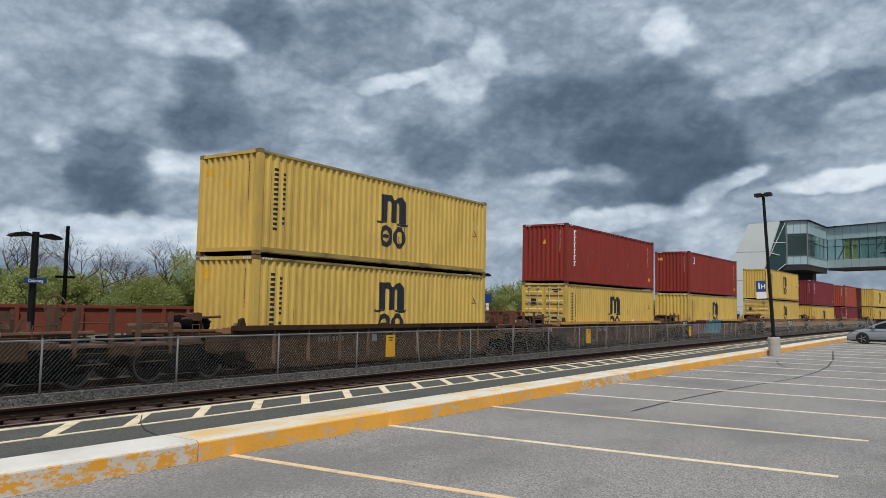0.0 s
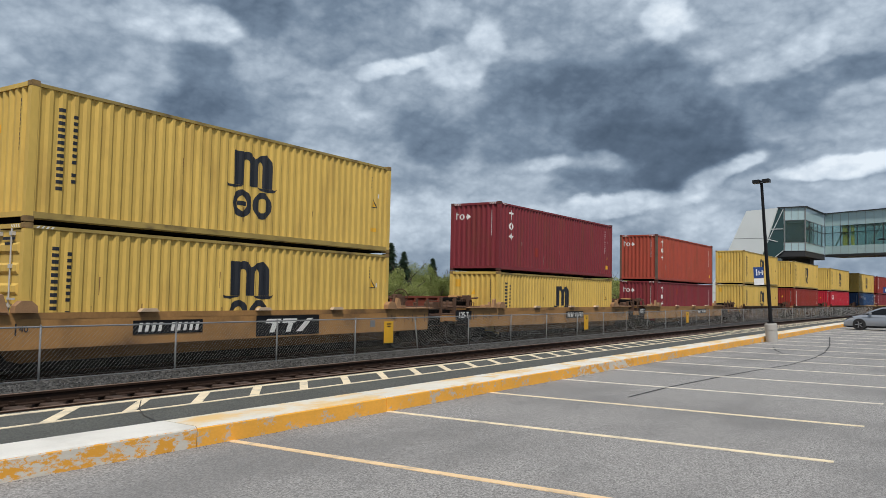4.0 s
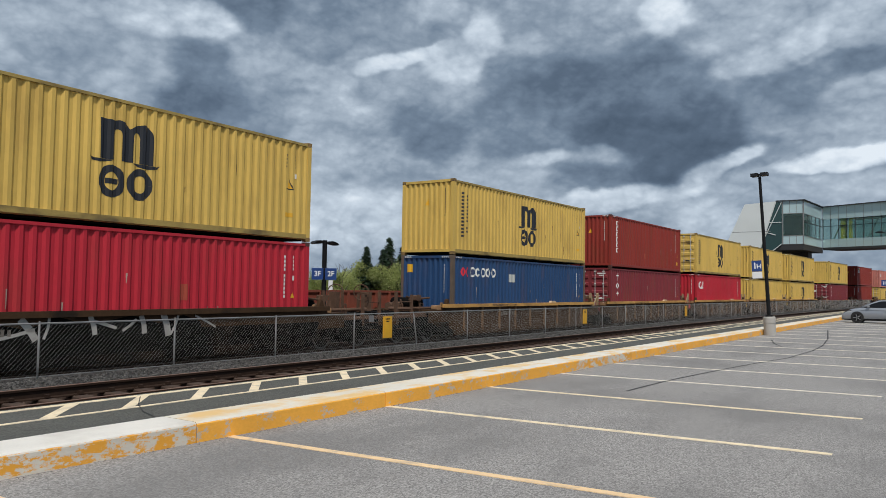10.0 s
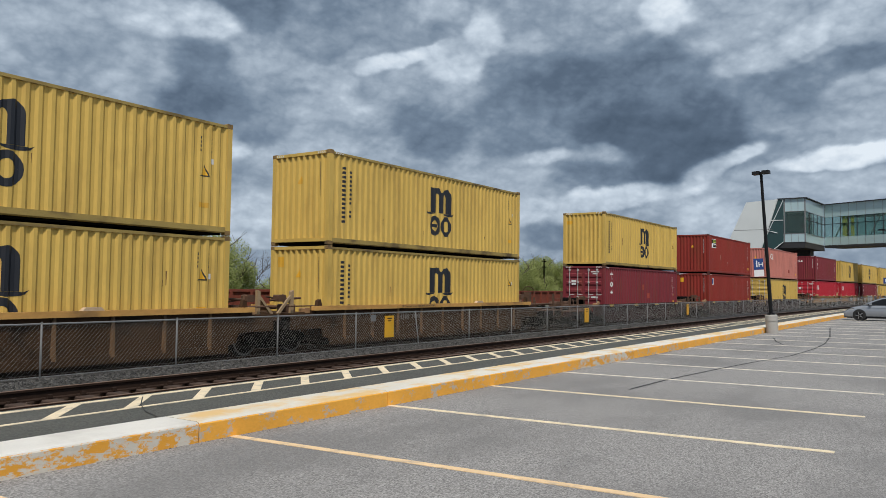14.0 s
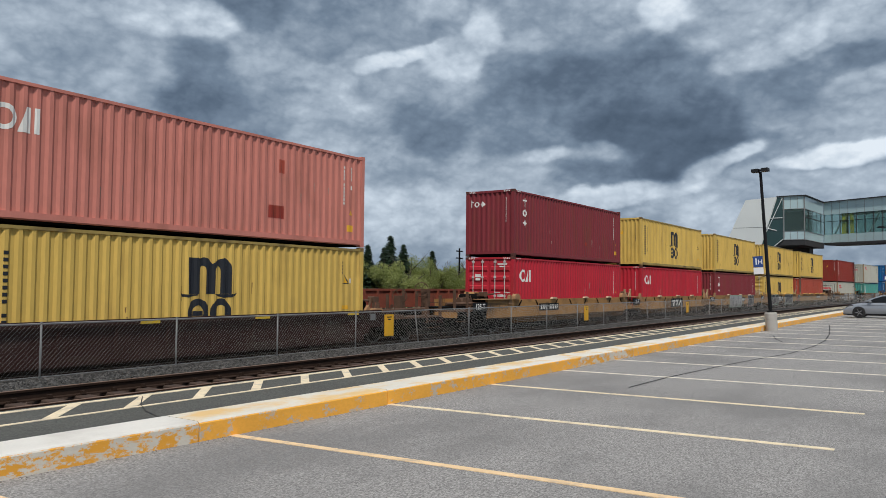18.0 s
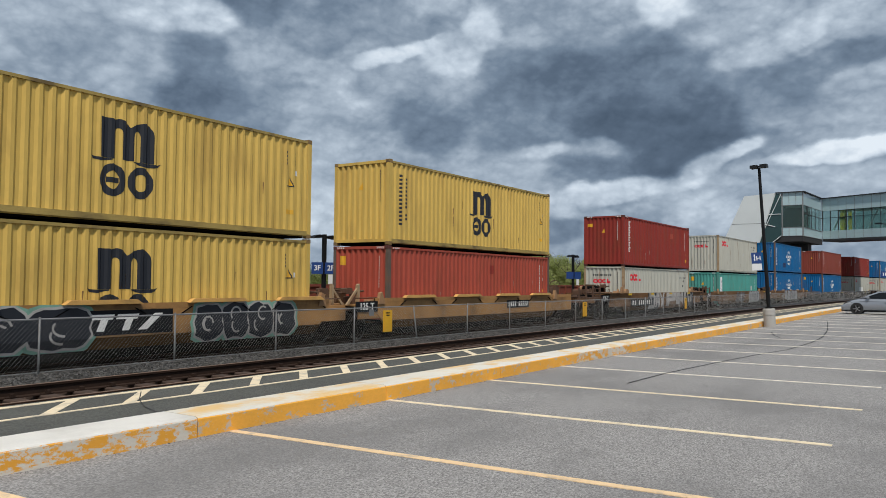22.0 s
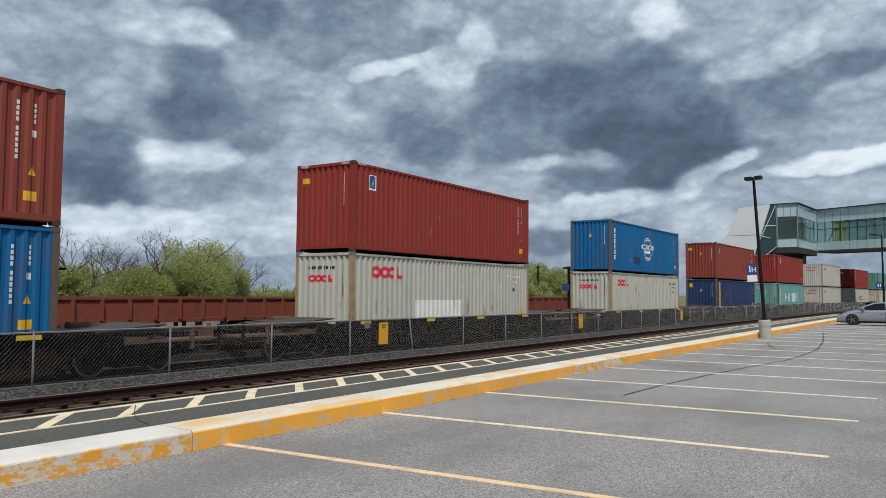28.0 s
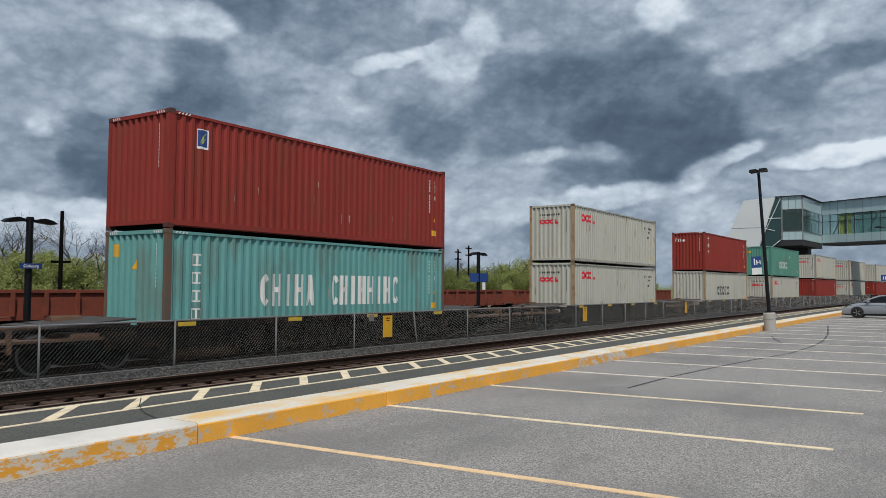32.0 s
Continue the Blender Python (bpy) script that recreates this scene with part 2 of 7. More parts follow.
RUST, GRIME = (0.16, 0.065, 0.03), (0.05, 0.04, 0.033)
PAINT = {}
for key, c, rust in (("yellow", (0.665, 0.448, 0.112), 0.22), ("red", (0.270, 0.036, 0.026), 0.3), ("orange_red", (0.385, 0.073, 0.045), 0.35),
                     ("maroon", (0.215, 0.034, 0.042), 0.3), ("bright_red", (0.473, 0.024, 0.040), 0.2), ("brick", (0.242, 0.053, 0.036), 0.3), ("blue", (0.006, 0.121, 0.303), 0.2),
                     ("navy", (0.024, 0.044, 0.116), 0.25), ("white", (0.616, 0.616, 0.539), 0.35), ("green", (0.143, 0.363, 0.341), 0.35),
                     ("pink", (0.572, 0.209, 0.165), 0.25), ("dark_green", (0.10, 0.28, 0.215), 0.3), ("aqua", (0.085, 0.33, 0.28), 0.25)):
    PAINT[key] = mat("paint_" + key, c, 0.55, spec=0.25, var=0.12, scale=0.9, fine=14, bump=0.05, dirt=RUST, dirt_amount=rust, dirt_scale=1.7, stretch=(1, 1, 0.35))
PAINT["white"] = mat("paint_cream_white", (0.485, 0.475, 0.405), 0.5, var=0.1, scale=0.9, fine=14, bump=0.05, dirt=(0.20, 0.09, 0.03), dirt_amount=0.55, dirt_scale=2.2, stretch=(2.2, 1, 0.4), edge=(0.60, 0.72))
# Rails: darker, blotched tones of the side-wall paint.
RAIL_PAINT = {"yellow": mat("dull_yellow_rail", (0.36, 0.255, 0.07), 0.6, var=0.25, scale=1.5, dirt=(0.07, 0.045, 0.025), dirt_amount=0.8, dirt_scale=2.5, stretch=(0.5, 1, 1)),
              "white": mat("dull_white_rail", (0.38, 0.37, 0.31), 0.6, var=0.25, scale=1.5, dirt=(0.16, 0.10, 0.05), dirt_amount=0.7, dirt_scale=2.5, stretch=(0.5, 1, 1))}
M_CAST = {"yellow": mat("rusty_ochre_casting", (0.24, 0.15, 0.055), 0.8, var=0.35, scale=4, dirt=GRIME, dirt_amount=0.6, dirt_scale=5)}
M_CAST["white"] = mat("rusty_pale_casting", (0.22, 0.16, 0.10), 0.8, var=0.35, scale=4, dirt=GRIME, dirt_amount=0.6, dirt_scale=5)
for key in ("red", "maroon", "bright_red", "orange_red", "brick"):
    M_CAST[key] = mat("rusty_red_casting", (0.10, 0.032, 0.024), 0.8, var=0.35, scale=4, dirt=GRIME, dirt_amount=0.6, dirt_scale=5)
M_RUSTED = mat("rusty_steel", (0.10, 0.052, 0.03), 0.85, var=0.4, scale=2.5, fine=30, bump=0.3)
# Albedo near zero: the shadow beneath the cars is put into this black.
M_DARK = mat("near_black_steel", (0.006, 0.0055, 0.005), 0.9, spec=0.06, var=0.4, scale=2, fine=25, bump=0.2)
M_WHEEL = mat("sooty_wheel_steel", (0.016, 0.012, 0.010), 0.8, spec=0.2, var=0.4, scale=3, fine=30, bump=0.2)
M_WELL = {"brown": mat("well_brown", (0.36, 0.185, 0.06), 0.7, var=0.3, scale=0.8, fine=12, bump=0.1, dirt=(0.09, 0.05, 0.022), dirt_amount=0.75, dirt_scale=0.9),
          "dark": mat("well_dark", (0.015, 0.011, 0.008), 0.8, spec=0.2, var=0.4, scale=0.8, fine=12, bump=0.1, dirt=(0.09, 0.045, 0.018), dirt_amount=0.4, dirt_scale=0.8),
          "maroon": mat("well_maroon", (0.035, 0.015, 0.013), 0.8, spec=0.2, var=0.35, scale=0.8, fine=12, bump=0.1, dirt=GRIME, dirt_amount=0.7, dirt_scale=0.8)}
M_WELL["dull"] = mat("well_dull_brown", (0.19, 0.098, 0.042), 0.75, spec=0.25, var=0.3, scale=0.8, fine=12, bump=0.1, dirt=(0.05, 0.028, 0.015), dirt_amount=0.8, dirt_scale=0.9)
M_WELL["umber"] = mat("well_umber", (0.062, 0.033, 0.016), 0.8, spec=0.2, var=0.35, scale=0.9, fine=12, bump=0.1, dirt=(0.012, 0.009, 0.007), dirt_amount=0.9, dirt_scale=0.9, flake=0.6)
M_CHORD = mat("worn_ochre_chord", (0.58, 0.31, 0.085), 0.7, var=0.25, scale=1.2, fine=14, dirt=GRIME, dirt_amount=0.5, dirt_scale=2.5, stretch=(0.4, 1, 1))
M_RIB = mat("rusty_rib", (0.17, 0.092, 0.04), 0.8, var=0.3, scale=1.5, dirt=GRIME, dirt_amount=0.7, dirt_scale=1.6)
# Black car sides, also set darker to take in the under-car shadow.
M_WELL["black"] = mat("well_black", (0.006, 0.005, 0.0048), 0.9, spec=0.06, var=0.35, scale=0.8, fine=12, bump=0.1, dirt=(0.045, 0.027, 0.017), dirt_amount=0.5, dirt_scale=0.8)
# Skirt brown with the lean's shade put into its colour, plus sooty patches.
M_SKIRTSHADE = mat("shaded_sooty_skirt", (0.085, 0.046, 0.018), 0.9, spec=0.1, var=0.4, scale=0.7, fine=14, bump=0.1, dirt=(0.018, 0.011, 0.007), dirt_amount=0.8, dirt_scale=0.9, stretch=(0.5, 1, 1))
M_TAN = mat("worn_tan_steel", (0.34, 0.19, 0.09), 0.75, var=0.25, scale=2, dirt=GRIME, dirt_amount=0.4)
M_REFLECT = mat("reflector_yellow", (0.70, 0.46, 0.02), 0.5, var=0.1, dirt=GRIME, dirt_amount=0.3)
M_DULLPLATE = mat("dull_plate", (0.055, 0.047, 0.042), 0.7, metal=0.1, var=0.3)
M_PLATE = mat("bare_plate", (0.10, 0.095, 0.09), 0.6, metal=0.4, var=0.2)
M_LOGOGREY = mat("dirty_white_marking", (0.15, 0.13, 0.11), 0.7, var=0.3, scale=3)
M_YEL = mat("worn_yellow_edge", (0.55, 0.30, 0.03), 0.6, var=0.25, scale=2, dirt=GRIME, dirt_amount=0.6, dirt_scale=3)
M_ASPHALT = mat("asphalt", (0.272, 0.259, 0.246), 0.9, var=0.38, scale=60, fine=210, bump=0.25, dirt=(0.165, 0.158, 0.152), dirt_amount=0.65, dirt_scale=0.42, speck=(95, 0.44), flake=0.62, edge=(0.44, 0.66), stretch=(0.6, 1, 1))
M_PLATFORM = mat("platform_asphalt", (0.080, 0.081, 0.072), 0.92, var=0.2, scale=0.9, fine=60, bump=0.3, speck=(70, 0.35))
M_OLDTAR = mat("old_black_asphalt", (0.030, 0.029, 0.027), 0.95, spec=0.2, var=0.3, scale=0.9, fine=60, bump=0.3, speck=(70, 0.35))
M_LINE = mat("worn_line_paint", (0.80, 0.67, 0.46), 0.8, var=0.12, scale=4, fine=60, dirt=(0.3, 0.28, 0.26), dirt_amount=0.55, dirt_scale=6)
M_STALL = mat("worn_stall_paint", (0.82, 0.58, 0.33), 0.8, var=0.12, scale=4, fine=60, dirt=(0.3, 0.28, 0.26), dirt_amount=0.6, dirt_scale=7, flake=0.65)
M_FADED = mat("faded_white_stall_paint", (0.72, 0.66, 0.55), 0.8, var=0.12, scale=4, fine=60, dirt=(0.3, 0.28, 0.26), dirt_amount=0.6, dirt_scale=7, flake=0.65)
M_WHITE = mat("white_paint", (0.72, 0.69, 0.63), 0.75, var=0.08, scale=2, dirt=(0.32, 0.29, 0.25), dirt_amount=0.35, dirt_scale=1.5)
M_CREAM = mat("orange_stained_white", (0.72, 0.68, 0.60), 0.75, var=0.08, scale=2, dirt=(0.74, 0.50, 0.20), dirt_amount=0.85, dirt_scale=2.2, edge=(0.47, 0.58), stretch=(0.5, 1, 1), flake=0.65)
M_CREAM_NEAR = mat("orange_scuffed_white", (0.70, 0.655, 0.56), 0.75, var=0.08, scale=2, dirt=(0.76, 0.47, 0.14), dirt_amount=0.8, dirt_scale=1.6, edge=(0.44, 0.60), stretch=(0.5, 1, 1), flake=0.6)
M_CONC = mat("concrete", (0.40, 0.38, 0.35), 0.9, var=0.15, scale=2.5, fine=50, bump=0.4)
M_ORANGE = mat("worn_orange_kerb", (0.88, 0.42, 0.055), 0.75, var=0.12, scale=2, bump=0.25, dirt=(0.50, 0.46, 0.40), dirt_amount=0.9, dirt_scale=6.0, stretch=(0.6, 1, 1), edge=(0.54, 0.575), flake=0.78)
M_ORANGE_WORN = mat("flaked_orange_kerb", (0.62, 0.57, 0.49), 0.8, var=0.15, scale=2, fine=30, bump=0.35, dirt=(0.78, 0.36, 0.04), dirt_amount=1.0, dirt_scale=7.0, stretch=(0.5, 1, 1.0), edge=(0.485, 0.525), flake=0.80)
M_BALLAST = mat("ballast_bed", (0.028, 0.027, 0.026), 0.95, var=0.6, scale=22, fine=60, bump=0.9)
M_STONE = mat("ballast_stone", (0.058, 0.056, 0.053), 0.9, var=0.5, scale=16, fine=50, bump=0.5, island=0.9)
M_TRACKBED = mat("rust_stained_bed", (0.030, 0.019, 0.014), 0.95, var=0.5, scale=10, fine=40, bump=0.9)
M_BROWNSTONE = mat("rusty_stone", (0.06, 0.04, 0.03), 0.95, var=0.4, scale=16, fine=50, bump=0.5, island=0.6)
M_GROUND = mat("gravel_ground", (0.16, 0.15, 0.125), 0.95, var=0.3, scale=0.4, fine=20, bump=0.5, dirt=(0.07, 0.10, 0.03), dirt_amount=0.7, dirt_scale=0.15)
M_RAIL = mat("rail_brown", (0.032, 0.018, 0.012), 0.8, spec=0.2, var=0.3, scale=3, bump=0.2)
M_RAILTOP = mat("worn_rail_top", (0.20, 0.13, 0.10), 0.5, metal=0.2, var=0.15)
M_TIE = mat("sleeper_wood", (0.062, 0.038, 0.027), 0.9, var=0.35, scale=5, bump=0.4)
M_WIRE = mat("weathered_wire", (0.36, 0.35, 0.33), 0.6, metal=0.2, var=0.2)
M_GALV = mat("galvanised_steel", (0.24, 0.24, 0.24), 0.6, metal=0.3, var=0.15)
M_BLACK = mat("black_paint", (0.007, 0.007, 0.008), 0.5, spec=0.25, var=0.2)
M_TAR = mat("tar_seam", (0.035, 0.034, 0.034), 0.8, var=0.2)
M_CYAN = mat("cyan_spray", (0.055, 0.25, 0.33), 0.6, var=0.2)
M_REDDARK = mat("dark_red_spray", (0.10, 0.012, 0.014), 0.6, var=0.3, scale=1.5)
M_CYANDARK = mat("deep_cyan_spray", (0.028, 0.15, 0.22), 0.6, var=0.25, scale=2)
M_CYANPALE = mat("pale_cyan_spray", (0.16, 0.38, 0.46), 0.6, var=0.2)
M_REDSPRAY = mat("red_spray", (0.16, 0.016, 0.020), 0.6, var=0.3, scale=1.5)
M_LOGOBLUE = mat("deep_blue_spray", (0.03, 0.10, 0.16), 0.6, var=0.2)
M_PINKSPRAY = mat("pink_spray", (0.50, 0.20, 0.18), 0.6, var=0.3, scale=2)
M_TEALSPRAY = mat("pale_teal_spray", (0.20, 0.38, 0.29), 0.6, var=0.3, scale=2)
M_CREAMSPRAY = mat("cream_spray", (0.50, 0.47, 0.44), 0.6, var=0.25, scale=1.5, dirt=GRIME, dirt_amount=0.5)
M_SILVER = mat("silver_spray", (0.34, 0.34, 0.34), 0.5, var=0.3, scale=1.5, dirt=GRIME, dirt_amount=0.6)
M_GREYSPRAY = mat("pale_spray", (0.42, 0.40, 0.37), 0.6, var=0.25)
M_TANPOST = mat("rust_tan_post", (0.38, 0.265, 0.15), 0.7, var=0.3, scale=2, dirt=RUST, dirt_amount=0.7, dirt_scale=2)
M_POSTRUST = mat("weathered_post", (0.13, 0.095, 0.07), 0.75, var=0.3, scale=2, dirt=RUST, dirt_amount=0.6, dirt_scale=2)
M_OCHRE = mat("ochre_pad", (0.62, 0.35, 0.10), 0.65, var=0.2, scale=2, dirt=GRIME, dirt_amount=0.4)
M_PAD = mat("worn_tan_pad", (0.55, 0.40, 0.26), 0.8, var=0.2)
M_SIGNYEL = mat("sign_yellow", (0.75, 0.40, 0.02), 0.5, var=0.08, dirt=(0.3, 0.2, 0.1), dirt_amount=0.2)
M_SIGNBLUE = mat("sign_blue", (0.02, 0.06, 0.22), 0.4, var=0.05)
M_SIGNWHITE = mat("sign_white", (0.8, 0.8, 0.8), 0.4, var=0.04)
M_LOGOBLK = mat("black_marking", (0.014, 0.016, 0.022), 0.5, var=0.15, scale=2)
M_LOGOWHT = mat("white_marking", (0.75, 0.74, 0.70), 0.55, var=0.1, scale=2)
M_LOGORED = mat("red_marking", (0.72, 0.02, 0.04), 0.5, var=0.1, scale=2)
M_SIGNLEAF = mat("sign_lime", (0.50, 0.58, 0.10), 0.5, var=0.05)
M_SIGNCYAN = mat("sign_cyan", (0.06, 0.36, 0.55), 0.5, var=0.08)
M_STRIP = mat("strip_yellow", (0.72, 0.56, 0.03), 0.5, var=0.08)
M_RUSTRUN = mat("rust_run", (0.20, 0.11, 0.035), 0.8, var=0.4, scale=6)
M_SCUFF = mat("pale_scuff", (0.36, 0.27, 0.22), 0.7, var=0.4, scale=6)
M_ROD = mat("pale_zinc_rod", (0.55, 0.54, 0.51), 0.5, metal=0.1, var=0.15)
M_PATCH = mat("pale_patch", (0.50, 0.51, 0.48), 0.6, var=0.1)
M_LEAF = mat("spring_leaves", (0.30, 0.36, 0.10), 0.7, var=0.3, scale=0.7, fine=6, bump=0, island=0.25, tint=(0.42, 0.44, 0.19), spec=0.15, leafy=True)
M_LEAFDK = mat("conifer_needles", (0.018, 0.04, 0.016), 0.75, var=0.3, scale=0.7, fine=6, bump=0, island=0.4)
M_BARK = mat("bark", (0.085, 0.065, 0.05), 0.9, var=0.3, scale=4, bump=0.4)
M_PANEL = mat("pale_metal_panel", (0.70, 0.73, 0.72), 0.35, var=0.05, scale=0.5)
M_FRIT = mat("fritted_glass_panel", (0.44, 0.58, 0.60), 0.15, var=0.08, scale=0.4, bump=0, spec=0.7)
M_GLASSY = mat("tinted_glazing", (0.02, 0.055, 0.05), 0.06, var=0.15, scale=0.3, bump=0, spec=0.8)
M_INNER = mat("interior_lining", (0.45, 0.46, 0.44), 0.7, var=0.08)
M_SOFFIT = mat("dark_soffit", (0.03, 0.03, 0.032), 0.7, var=0.1)
M_CAR = mat("silver_car_paint", (0.32, 0.34, 0.37), 0.2, metal=0.35, var=0.04, bump=0)
M_CARGLASS = mat("car_glass", (0.012, 0.013, 0.015), 0.08, var=0.05, bump=0, spec=0.25)
M_HEADLAMP = mat("headlamp_glass", (0.35, 0.36, 0.37), 0.1, var=0.05, bump=0)
M_TYRE = mat("tyre_rubber", (0.02, 0.02, 0.02), 0.85, var=0.2)
M_RIM = mat("silver_alloy", (0.28, 0.28, 0.29), 0.35, metal=0.5, var=0.1)
M_LAMPRED = mat("tail_red", (0.3, 0.01, 0.01), 0.2, bump=0)


def glass(name, tint, rough=0.03):
    mt = bpy.data.materials.new(name)
    mt.use_nodes = True
    b = mt.node_tree.nodes["Principled BSDF"]
    b.inputs["Base Color"].default_value = (*tint, 1)
    b.inputs["Roughness"].default_value, b.inputs["Transmission Weight"].default_value, b.inputs["IOR"].default_value = rough, 0.9, 1.25
    return mt


M_PANE = glass("green_tinted_glass", (0.36, 0.52, 0.49))


# ---- mesh helpers ----
class Shape:
    """Collects vertices and faces for one mesh."""

    def __init__(self):
        self.v, self.f = [], []

    def quad(self, *pts):
        n = len(self.v)
        self.v += [tuple(p) for p in pts]
        self.f.append(tuple(range(n, n + len(pts))))
        return self

    def box(self, x0, y0, z0, x1, y1, z1, bevel=0.0):
        if bevel:
            return self.prism([(x0 + bevel, z0), (x1 - bevel, z0), (x1, z0 + bevel), (x1, z1 - bevel), (x1 - bevel, z1), (x0 + bevel, z1), (x0, z1 - bevel), (x0, z0 + bevel)], y0, y1)
        n = len(self.v)
        self.v += [(x, y, z) for x in (x0, x1) for y in (y0, y1) for z in (z0, z1)]
        self.f += [tuple(n + i for i in f) for f in ((0, 1, 3, 2), (4, 6, 7, 5), (0, 4, 5, 1), (2, 3, 7, 6), (0, 2, 6, 4), (1, 5, 7, 3))]
        return self

    def prism(self, xz, y0, y1, axis="y"):
        """A polygon in x and z, drawn out along y (or y and z along x; x and y along z)."""
        n, k = len(self.v), len(xz)
        put = {"y": lambda a, b, c: (a, c, b), "x": lambda a, b, c: (c, a, b), "z": lambda a, b, c: (a, b, c)}[axis]
        self.v += [put(a, b, y0) for a, b in xz] + [put(a, b, y1) for a, b in xz]
        self.f += [tuple(range(n, n + k)), tuple(range(n + 2 * k - 1, n + k - 1, -1))]
        self.f += [(n + i, n + k + i, n + k + (i + 1) % k, n + (i + 1) % k) for i in range(k)]
        return self

    def tube(self, a, b, r0, r1=None, sides=8):
        a, b = Vector(a), Vector(b)
        r1 = r0 if r1 is None else r1
        d = (b - a).normalized()
        s = d.orthogonal().normalized()
        t = d.cross(s)
        n = len(self.v)
        for p, r in ((a, r0), (b, r1)):
            self.v += [tuple(p + r * (math.cos(q) * s + math.sin(q) * t)) for q in (2 * math.pi * i / sides for i in range(sides))]
        self.f += [(n + i, n + (i + 1) % sides, n + sides + (i + 1) % sides, n + sides + i) for i in range(sides)]
        self.f += [tuple(range(n + sides - 1, n - 1, -1)), tuple(range(n + sides, n + 2 * sides))]
        return self

    def mesh(self, name, material, smooth=False, weld=False):
        me = bpy.data.meshes.new(name)
        me.from_pydata(self.v, [], self.f)
        bm = bmesh.new()
        bm.from_mesh(me)
        if weld:
            bmesh.ops.remove_doubles(bm, verts=bm.verts, dist=2e-4)
        bmesh.ops.recalc_face_normals(bm, faces=bm.faces)
        bm.to_mesh(me)
        bm.free()
        if material:
            me.materials.append(material)
        if smooth:
            me.polygons.foreach_set("use_smooth", [True] * len(me.polygons))
        return me


def part(name, shape, material, parent, label="", m=None, smooth=False):
    """One mesh object under a thing; shape may be a Shape or a mesh already made."""
    me = shape if isinstance(shape, bpy.types.Mesh) else shape.mesh(name, material, smooth)
    ob = new(name, me)
    ob.parent = parent
    if m is not None:
        ob.matrix_basis = m
    if label:
        ob["label"] = label
    return ob


def thing(name, label, category, m=None, group="", kind=""):
    ob = tagged(new(name), label, category, group, kind)
    if m is not None:
        ob.matrix_basis = m
    return ob


def solid(name, shape, material, label, category="", kind="", m=None, group="", smooth=False):
    ob = tagged(new(name, shape.mesh(name, material, smooth)), label, category, group, kind)
    if m is not None:
        ob.matrix_basis = m
    return ob


# ---- the plan ----
def bend(x):
    """How far the line has curved towards -y at x."""
    if x < 42:
        return 0.0
    if x < 150:
        return -3.5e-4 * (x - 42) ** 2
    return -3.5e-4 * 108 ** 2 - 0.0756 * (x - 150)


def slope(x):
    return 0.0 if x < 42 else -7e-4 * (min(x, 150) - 42)


XS = [-60, -30, 0, 20, 42] + list(range(50, 151, 6)) + [200, 260]


def line_b(x, y):
    """The train's track: it draws a little nearer before the car park's first bays."""
    k = 1.0 - 4.4e-5 * (31.5 - max(x, 0.0)) ** 2 if x < 31.5 else 1.0
    return x * (1.0 - 0.75 * (1.0 - k)), (y + bend(x)) * k


def strip(profile, xs=XS):
    """A band that follows the line: profile is a closed outline in y and z."""
    s = Shape()
    k = len(profile)
    for x in xs:
        s.v += [(x, y + bend(x), z) for y, z in profile]
    for i in range(len(xs) - 1):
        for j in range(k):
            a, b = i * k + j, i * k + (j + 1) % k
            s.f.append((a, b, b + k, a + k))
    s.f += [tuple(range(k)), tuple(range((len(xs) - 1) * k, len(xs) * k))]
    return s


def rect(y0, y1, z0, z1):
    return [(y0, z0), (y1, z0), (y1, z1), (y0, z1)]


TRACK_A, TRACK_B, TRACK_C = 10.82, 17.27, 27.3
RAIL_A, RAIL_B = 0.0, -0.34


# ---- ground, car park, platform, tracks ----
g = Shape()
g.quad((-3000, -3000, -0.62), (3000, -3000, -0.62), (3000, 3000, -0.62), (-3000, 3000, -0.62))
solid("ground", g, M_GROUND, "gravelly ground with patches of grass", kind="structure")
lot = Shape()
lot.v = [(x, y, z) for x in XS[:-2] for y, z in ((-70, -0.6), (6.45 + bend(x), -0.6), (6.45 + bend(x), 0), (-70, 0))]
for i in range(len(XS) - 3):
    for j in range(4):
        a, b = 4 * i + j, 4 * i + (j + 1) % 4
        lot.f.append((a, b, b + 4, a + 4))
lot.f += [(0, 1, 2, 3), tuple(4 * (len(XS) - 3) + i for i in range(4))]
car_park = solid("car_park", lot, M_ASPHALT, "worn grey asphalt car park with cracks", kind="structure")

# stall lines across the car park
LINE_X0, LINE_DX, LEAN = 5.53, 2.665, 0.42
for i in range(-4, 28):
    x = LINE_X0 + LINE_DX * i
    y1 = 6.44 + bend(x)
    part("stall_line", Shape().prism([(x - 0.05, y1), (x + 0.05, y1), (x + LEAN + 0.05, 1.14 + bend(x)), (x + LEAN - 0.05, 1.14 + bend(x))], 0.0, 0.006, "z"), M_STALL if i < 1 else M_LINE if i < 3 else M_FADED, car_park)

kerb = tagged(new("kerb"), "concrete kerb with worn orange and white paint", kind="structure")
KX = [5.1 - 3.05 * 5 + 3.05 * i for i in range(40)]
